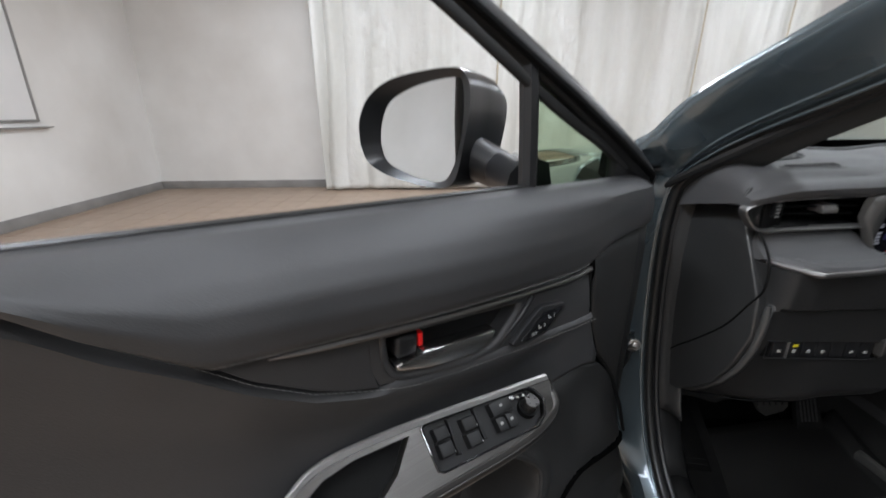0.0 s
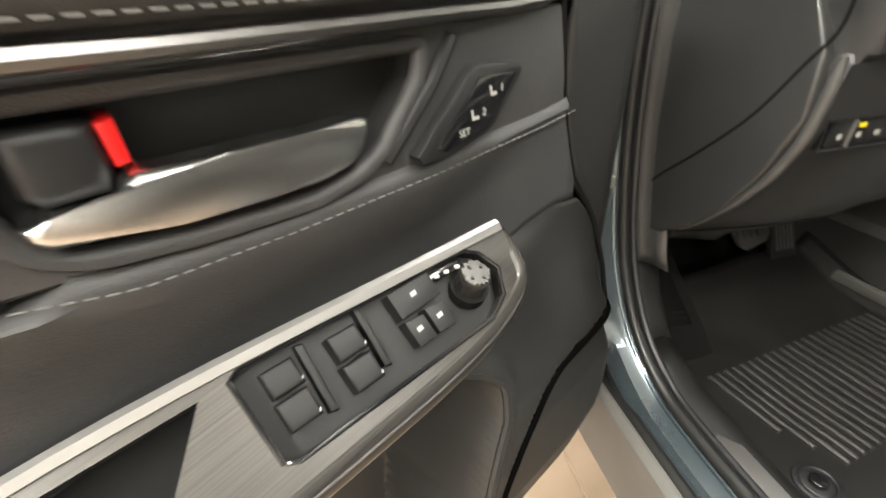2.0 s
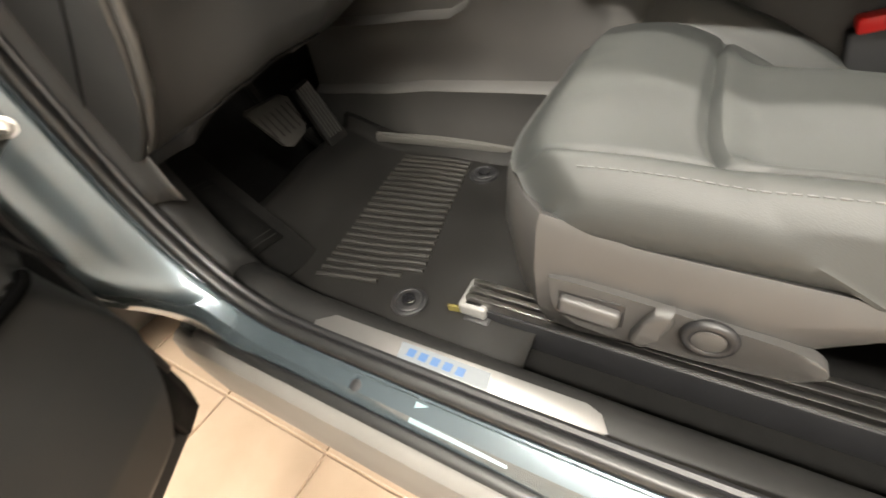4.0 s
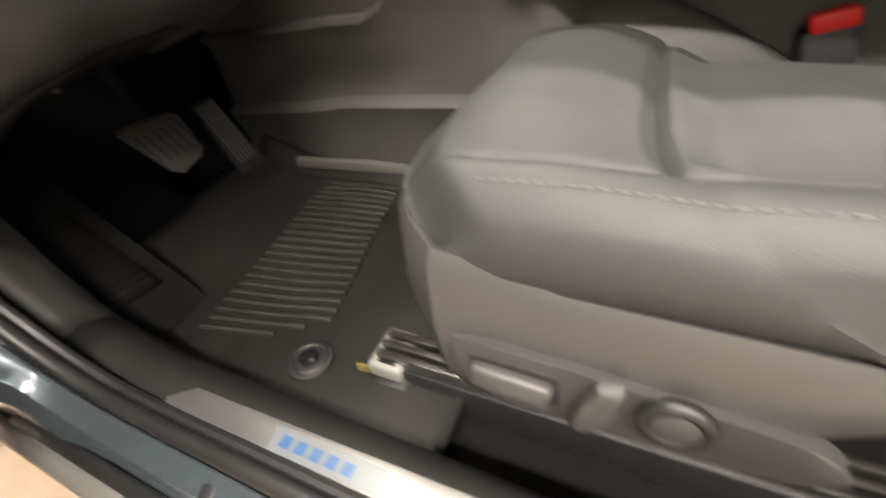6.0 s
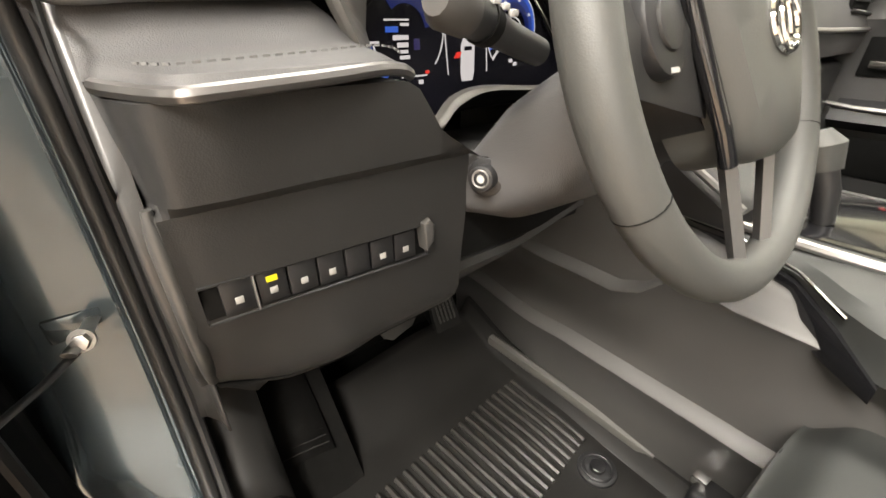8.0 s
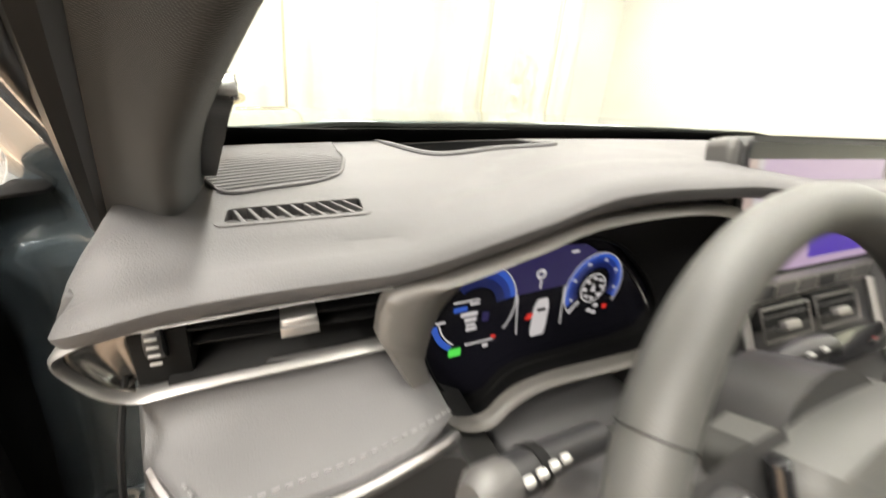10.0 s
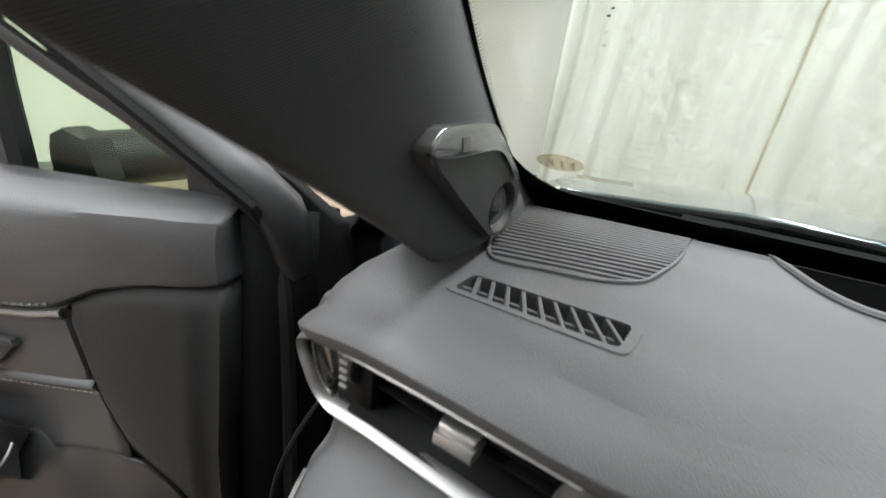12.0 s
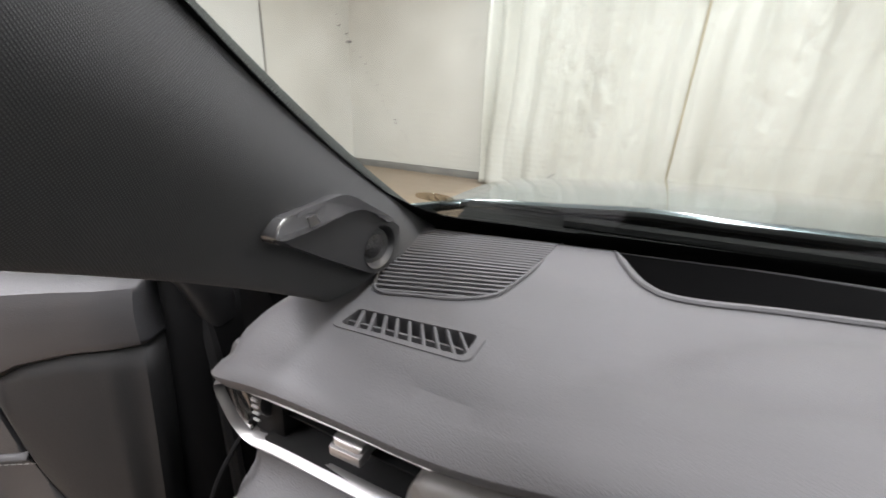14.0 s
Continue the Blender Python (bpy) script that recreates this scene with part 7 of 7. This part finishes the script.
mat_t = thing("floor_mat", "black rubber floor mat with raised ribs", "floor mat", (-0.48, 0.05, 0.335))


def matz(x, y):
    return 0.372 + 0.030 * smooth((x + 0.64) / 0.32) + 0.05 * smooth((y - 0.20) / 0.2) + 0.004 * noise.noise((x * 9, y * 9, 1))


rows = []
for i in range(33):
    y = 0.36 - 0.62 * i / 32
    rows.append([V(x, y, matz(x, y) + (0.03 * smooth((x + 0.262) / 0.02) + 0.02 * smooth((-0.715 - x) / 0.02))) for x in [-0.735 + 0.50 * k / 50 for k in range(51)]])
part("sheet", loft(rows), MATRUBBER, mat_t, solid=0.008)
# ribs in the lighter rubber, which paints in the gleam on their tops
for k in range(22):
    s = k / 21
    a = V(-0.650, 0.140, 0).lerp(V(-0.290, 0.166, 0), s)
    b = V(-0.612, -0.050, 0).lerp(V(-0.286, 0.0, 0), s)
    if k < 2:
        b = a.lerp(b, 0.62 + 0.2 * k)
    pts = [a.lerp(b, j / 6) for j in range(7)]
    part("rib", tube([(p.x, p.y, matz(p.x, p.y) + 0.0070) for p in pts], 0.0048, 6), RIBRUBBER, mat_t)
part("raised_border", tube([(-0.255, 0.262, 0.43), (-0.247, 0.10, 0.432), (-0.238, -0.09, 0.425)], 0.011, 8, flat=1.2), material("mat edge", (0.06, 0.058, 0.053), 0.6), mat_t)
for x, y in ((-0.645, -0.055), (-0.311, -0.042)):
    ey = part("fixing_eyelet", disc((x, y, matz(x, y) + 0.003), (0, 0, 1), 0.030, 0.006, 32, 0.002), PLASTIC, mat_t, "round black mat fixing")
    part("eyelet_clip", disc((x, y, matz(x, y) + 0.008), (0, 0, 1), 0.012, 0.008, 18, 0.002), PIANO, ey)
    part("eyelet_ring", tube([(x + 0.022 * math.cos(k * 0.3142), y + 0.022 * math.sin(k * 0.3142), matz(x, y) + 0.010) for k in range(20)], 0.0025, 6, ring=True), PLASTIC, ey)
fr = thing("footrest", "black carpeted dead pedal beside the kick panel", "footrest", (-0.67, 0.28, 0.36))
part("rest_body", loft([[V(-0.74, y, z), V(-0.60 + 0.02 * (y - 0.2), y - 0.01, z - 0.01), V(-0.585, y + 0.02, 0.345), V(-0.74, y + 0.02, 0.345)] for y, z in ((0.19, 0.385), (0.24, 0.425), (0.34, 0.50), (0.46, 0.60))], ring=True, caps=True), CARPET, fr)
part("heel_pad", loft([[V(-0.715, y, z + 0.004), V(-0.67, y - 0.003, z + 0.003), V(-0.625, y - 0.006, z - 0.002)] for y, z in ((0.235, 0.424), (0.30, 0.474), (0.375, 0.529))]), CARPET, fr, "smooth dark heel pad", solid=0.003)
for k in range(14):
    y, z = 0.245 + 0.125 * k / 13, 0.4315 + 0.0935 * k / 13
    part("rest_rib", tube([(-0.710, y, z + 0.0045), (-0.670, y - 0.003, z + 0.0035), (-0.630, y - 0.006, z - 0.001)], 0.0016, 6), MATRUBBER, fr)
bp = thing("brake_pedal", "rubber faced brake pedal on a black arm", "pedal", (-0.455, 0.33, 0.50))
PB = [(-0.508, 0.594), (-0.500, 0.600), (-0.415, 0.597), (-0.404, 0.588), (-0.412, 0.535), (-0.425, 0.525), (-0.470, 0.516), (-0.485, 0.524)]
PEDAL = material("worn pedal rubber", (0.036, 0.0345, 0.032), 0.5, grain=("n", 600), bump=0.2, vary=0.3, vary_scale=40)
bpad = part("pad", prism(PB, lambda a, b, c: V(a, 0.315 - c + (b - 0.55) * 0.6, b), -0.012, 0.0, 0.003), PEDAL, bp, "worn grey rubber pad")
for k in range(6):
    x = -0.495 + 0.015 * k
    part("tread", tube([(x, 0.313 + 0.018, 0.585), (x + 0.006, 0.313 - 0.008, 0.54)], 0.001, 5), BLACK, bpad)
part("arm", tube([(-0.45, 0.345, 0.56), (-0.445, 0.40, 0.66), (-0.44, 0.47, 0.80)], 0.012, 8), BLACK, bp)
ap = thing("accelerator_pedal", "tall ribbed accelerator pedal", "pedal", (-0.31, 0.36, 0.37))
apd = part("pad", prism([(-0.349, 0.576), (-0.300, 0.582), (-0.272, 0.40), (-0.276, 0.372), (-0.335, 0.368), (-0.343, 0.39)], lambda a, b, c: V(a, 0.335 - c + (b - 0.45) * 0.35, b), -0.014, 0.0, 0.003), MATRUBBER, ap)
for k in range(5):
    f = 0.12 + 0.19 * k
    a, b = V(-0.349, 0, 0.574).lerp(V(-0.301, 0, 0.580), f), V(-0.338, 0, 0.46).lerp(V(-0.288, 0, 0.46), f)
    part("pad_rib", tube([(a.x, 0.334 + (a.z - 0.45) * 0.35, a.z), (b.x, 0.334 + (b.z - 0.45) * 0.35, b.z)], 0.0022, 5), GREYPLASTIC, apd)
part("base", tube([(-0.30, 0.37, 0.40), (-0.295, 0.45, 0.44)], 0.02, 8), BLACK, ap)
rl = thing("seat_rail", "bare metal seat rail with plastic end cover", "seat rail", (-0.6, -0.2, 0.36))
part("rail_cover", span(-0.637, -0.577, -0.185, -0.14, 0.375, 0.40, 0.006, 3), material("pale end cover", (0.16, 0.157, 0.15), 0.45), rl, "pale plastic end cover")
part("cover_foot", span(-0.645, -0.570, -0.192, -0.150, 0.362, 0.378, 0.004, 2), PLASTIC, rl)
for x in (-0.628, -0.614, -0.600, -0.586):
    part("cover_slot", span(x - 0.0028, x + 0.0028, -0.176, -0.152, 0.3992, 0.4008, 0.0004), BLACK, rl)
for x in (-0.622, -0.608, -0.592):
    part("rail_bar", span(x - 0.0045, x + 0.0045, -0.75, -0.15, 0.392, 0.409, 0.001), STEEL, rl)
part("rail_base", span(-0.63, -0.585, -0.78, -0.16, 0.335, 0.392, 0.003), PLASTIC, rl)
r2 = thing("seat_rail", "bare metal seat rail with plastic end cover", "seat rail", (-0.26, -0.2, 0.36))
part("rail_cover", span(-0.285, -0.235, -0.20, -0.15, 0.38, 0.47, 0.01, 3), PLASTIC, r2)
part("rail_tip", span(-0.268, -0.250, -0.165, -0.145, 0.468, 0.482, 0.002), CHROME, r2)
part("rail_base", span(-0.285, -0.24, -0.78, -0.18, 0.335, 0.392, 0.003), PLASTIC, r2)
single("carpet_tag", prism([(-0.636, -0.122), (-0.632, -0.120), (-0.628, -0.150), (-0.632, -0.152)], lambda a, b, c: V(a, b, 0.384 + c), -0.02, 0.002), YELLOWTAG, "small yellow fabric tag on the carpet", "tag")

# ---------------------------------------------------------------- driver's seat
seat = thing("driver_seat", "grey leather driver's seat with power controls", "car seat", (-0.41, -0.5, 0.34))
XC = -0.405


def cushion(s, d):
    """Height of the cushion's top: s across (-1 to 1), d back from its front edge."""
    e = abs(s)
    in_seam = 0.80 if s < 0 else 0.74
    side = (0.012 if s < 0 else 0.032) * smooth((e - in_seam) / 0.10) - 0.030 * max(0.0, (e - 0.82) / 0.18) ** 2.2 - (0.14 * smooth((d - 0.10) / 0.34) * smooth((s - 0.05) / 0.75))
    front = -0.030 * (1 - smooth(d / 0.045)) ** 1.5
    cross = 0.188
    seam = -0.011 * math.exp(-((d - cross) / 0.006) ** 2) * smooth((in_seam - e) / 0.06) - 0.012 * math.exp(-((e - in_seam) / 0.019) ** 2) * smooth((d - 0.045) / 0.05)
    inner = 1 - smooth((e - 0.45) / (in_seam - 0.45))
    puff = 0.016 * math.sin(min(max((d - cross) / 0.34, 0), 1) * 3.14) ** 0.6 * (0.3 + 0.7 * inner) - 0.016 * smooth((d - cross) / 0.05) * (1 - smooth((e - in_seam + 0.12) / 0.1)) + 0.012 * math.sin(min(max((d - 0.02) / 0.165, 0), 1) * 3.14) * (0.3 + 0.7 * inner)
    crease = 0.0012 * noise.noise((s * 6, d * 26, 2.0)) * inner
    return 0.662 + side + front + seam + puff + crease - 0.02 * smooth((d - 0.25) / 0.3)


def front_y(s):
    return -0.207 - 0.066 * abs(s) ** 5.5


def seat_x(s):
    return XC - 0.004 + 0.254 * s


rows = []
for i in range(126):
    v = (i / 125) ** 1.25
    row = []
    for k in range(161):
        s = -1 + 2 * k / 160
        row.append(V(seat_x(s), front_y(s) - 0.58 * v, cushion(s, 0.58 * v)))
    d = 0.58 * v
    y1 = front_y(1) - d
    g = 1 - smooth(d / 0.06)
    side = [(1.018, 0.636 - 0.012 * g), (1.03, 0.626 - 0.008 * g), (1.03, 0.612 - 0.004 * g), (1.0, 0.598), (0.5, 0.598), (0.0, 0.598)]
    edge = cushion(1, d)
    side = [(a, max(min(z, edge - 0.004 * (k + 1)), 0.585)) for k, (a, z) in enumerate(side)]
    row += [V(seat_x(a), y1 if a > 0.9 else front_y(a) - d, z) for a, z in side]
    row += [V(seat_x(-a), y1 if a > 0.9 else front_y(a) - d, z) for a, z in side[::-1][1:]]
    rows.append(row)
part("cushion", loft(rows, ring=True, caps=True), SEATHIDE, seat, "grey leather cushion with sewn panels")
part("edge_stitching", dashes([V(seat_x(-0.93), front_y(0.93) - d, cushion(-0.93, d) + 0.0006) for d in [0.05 + 0.41 * k / 40 for k in range(41)]], 0.006, 0.003, 0.0006), DARKSTITCH, seat)
# plastic base cover that wraps the side and front, with the power controls
def SS(a, b, c):
    """On the seat's left side: a along y, b up, c outwards."""
    return V(-0.672 - c + 0.02 * smooth((0.52 - b) / 0.08), a, b)


base_path = [(-0.667, y) for y in (-0.78, -0.70, -0.62, -0.54, -0.47, -0.41, -0.36, -0.32)] + [(XC - 0.004 + 0.263 * s, front_y(s) - 0.006) for s in [-0.995 + 1.99 * k / 30 for k in range(31)]] + [(XC + 0.266, y) for y in (-0.32, -0.45, -0.6, -0.78)]
rows = []
for i, (x, y) in enumerate(base_path):
    p, q = base_path[max(i - 1, 0)], base_path[min(i + 1, len(base_path) - 1)]
    t = V(q[0] - p[0], q[1] - p[1], 0).normalized()
    out = V(-t.y, t.x, 0)
    top = lerp(i, [(0, 0.590), (4, 0.600), (6, 0.604), (7, 0.616), (8, 0.627), (10, 0.632), (14, 0.630), (40, 0.618)])
    low = lerp(i, [(0, 0.583), (2, 0.575), (3, 0.552), (4, 0.470), (5, 0.450), (7, 0.432), (9, 0.445), (14, 0.45), (40, 0.45)])
    tuckin = lerp(i, [(0, 0.02), (6, 0.02), (9, 0.035), (14, 0.06), (40, 0.06)])
    P = V(x, y, 0)
    rows.append([P - out * 0.006 + V(0, 0, top - 0.003), P + out * 0.001 + V(0, 0, top), P + out * 0.006 + V(0, 0, top - 0.010), P + out * 0.010 + V(0, 0, (top * 2 + low) / 3), P + out * (0.010 - tuckin * 0.25) + V(0, 0, (top + low * 2) / 3), P + out * (0.0 - tuckin * 0.6) + V(0, 0, low + 0.012), P - out * tuckin + V(0, 0, low)])
part("base_cover", loft(rows), GREYPLASTIC, seat, "grey plastic base cover", solid=0.003)
PLATE = [(-0.290, 0.560), (-0.33, 0.560), (-0.42, 0.553), (-0.50, 0.543), (-0.525, 0.522), (-0.50, 0.500), (-0.44, 0.486), (-0.36, 0.482), (-0.315, 0.492), (-0.296, 0.52)]
part("switch_recess", prism([(p.x, p.y) for p in spline([(a, b, 0) for a, b in PLATE + PLATE[:1]], 50)[:-1]], SS, 0.0, 0.0135, 0.002), GREYPLASTIC, seat)
part("cushion_switch", block(Matrix.Translation(SS(-0.333, 0.529, 0.016)) @ Euler((radians(4), 0, 0)).to_matrix().to_4x4(), 0.014, 0.060, 0.024, 0.005, 3), GREYPLASTIC, seat, "flat grey slide switch")
part("switch_slot", prism([(-0.300, 0.546), (-0.366, 0.546), (-0.366, 0.511), (-0.300, 0.511)], SS, 0.006, 0.0142, 0.003), PLASTIC, seat)
part("tilt_switch", prism([(-0.374, 0.509), (-0.384, 0.541), (-0.390, 0.556), (-0.405, 0.560), (-0.407, 0.545), (-0.399, 0.524), (-0.390, 0.500), (-0.380, 0.499)], SS, 0.01, 0.025, 0.006, 4), GREYPLASTIC, seat, "grey backrest switch")
lum = part("lumbar_dial", tube([SS(-0.437 + 0.018 * math.cos(k * math.tau / 32), 0.534 + 0.018 * math.sin(k * math.tau / 32), 0.015) for k in range(32)], 0.0055, 10, ring=True), PLASTIC, seat, "round four way lumbar switch")
part("dial_cap", disc(SS(-0.437, 0.534, 0.012), (-1, 0, 0), 0.0145, 0.008, 24, 0.003), GREYPLASTIC, lum)
# backrest
rows = []
for k in range(22):
    v = k / 21
    y, z = -0.72 - 0.26 * v, 0.60 + 0.60 * v
    w = 0.25 - 0.03 * v
    b = 0.05 * (1 - 0.4 * v)
    rows.append([V(XC - w - 0.01, y - 0.09, z), V(XC - w - 0.015, y + 0.0, z + 0.02), V(XC - w + 0.02, y + b + 0.02, z + 0.02), V(XC - w * 0.62, y + b * 0.6, z + 0.02), V(XC - w * 0.55, y + 0.01, z + 0.01), V(XC, y, z), V(XC + w * 0.55, y + 0.01, z + 0.01), V(XC + w * 0.62, y + b * 0.6, z + 0.02), V(XC + w - 0.02, y + b + 0.02, z + 0.02), V(XC + w + 0.015, y, z + 0.02), V(XC + w + 0.01, y - 0.09, z)])
part("backrest", loft(rows, ring=True, caps=True), SEATHIDE, seat, "grey leather backrest with side bolsters", soft=1)
part("headrest", span(XC - 0.13, XC + 0.13, -1.06, -0.95, 1.22, 1.42, 0.04, 4), SEATHIDE, seat)
for x in (XC - 0.05, XC + 0.05):
    part("headrest_post", tube([(x, -1.0, 1.16), (x, -1.005, 1.25)], 0.007, 8), CHROME, seat)
bk = thing("seat_belt_buckle", "black seat belt buckle with a red button", "belt buckle", (-0.14, -0.62, 0.60))
part("stem", tube([(-0.172, -0.615, 0.42), (-0.175, -0.592, 0.58)], 0.012, 8), PLASTIC, bk)
part("buckle", block(Matrix.Translation((-0.178, -0.580, 0.604)) @ Euler((radians(-15), 0, 0)).to_matrix().to_4x4(), 0.028, 0.055, 0.08, 0.006, 3), PLASTIC, bk)
part("red_button", block(Matrix.Translation((-0.178, -0.572, 0.648)) @ Euler((radians(-15), 0, 0)).to_matrix().to_4x4(), 0.029, 0.045, 0.022, 0.004), REDPRINT, bk)

# ---------------------------------------------------------------- floor tiles
TS = 0.33
tile_bm = bmesh.new()
bmesh.ops.create_cube(tile_bm, size=1, matrix=Matrix.Translation((0, 0, -0.004)) @ Matrix.Diagonal((TS - 0.006, TS - 0.006, 0.012, 1)))
bmesh.ops.bevel(tile_bm, geom=[e for e in tile_bm.edges if e.verts[0].co.z > 0 and e.verts[1].co.z > 0], offset=0.002, segments=1, affect="EDGES")
tile_me = bpy.data.meshes.new("tile")
tile_bm.to_mesh(tile_me)
tile_me.materials.append(TILE)
floor_ob = bpy.data.objects["floor"]
centers = []
for i in range(-16, 20):
    for j in range(-19, 21):
        p = Vector((i * TS + TS / 2 - 0.829, j * TS + TS / 2 + 0.135, 0))
        if XL < p.x < XR and YF < p.y < YB:
            centers.append(p)
near = [p for p in centers if -6 < p.x < -0.7 and p.y > -0.6]
near.sort(key=lambda p: (p - V(-1.2, 0.5, 0)).length)
near = near[:290]
chosen = {tuple(p) for p in near}
for p in near:
    ob = new("tile", tile_me)
    ob.location = p
    ob.parent = floor_ob
rest_bm = bmesh.new()
for p in centers:
    if tuple(p) not in chosen:
        h = (TS - 0.006) / 2
        vs = [rest_bm.verts.new((p.x + a, p.y + b, c)) for c in (-0.008, 0.002) for a, b in ((-h, -h), (h, -h), (h, h), (-h, h))]
        rest_bm.faces.new(vs[4:])
        for k in range(4):
            rest_bm.faces.new((vs[k], vs[(k + 1) % 4], vs[4 + (k + 1) % 4], vs[4 + k]))
tagged(part("tiles", rest_bm, TILE, floor_ob), kind="stuff")
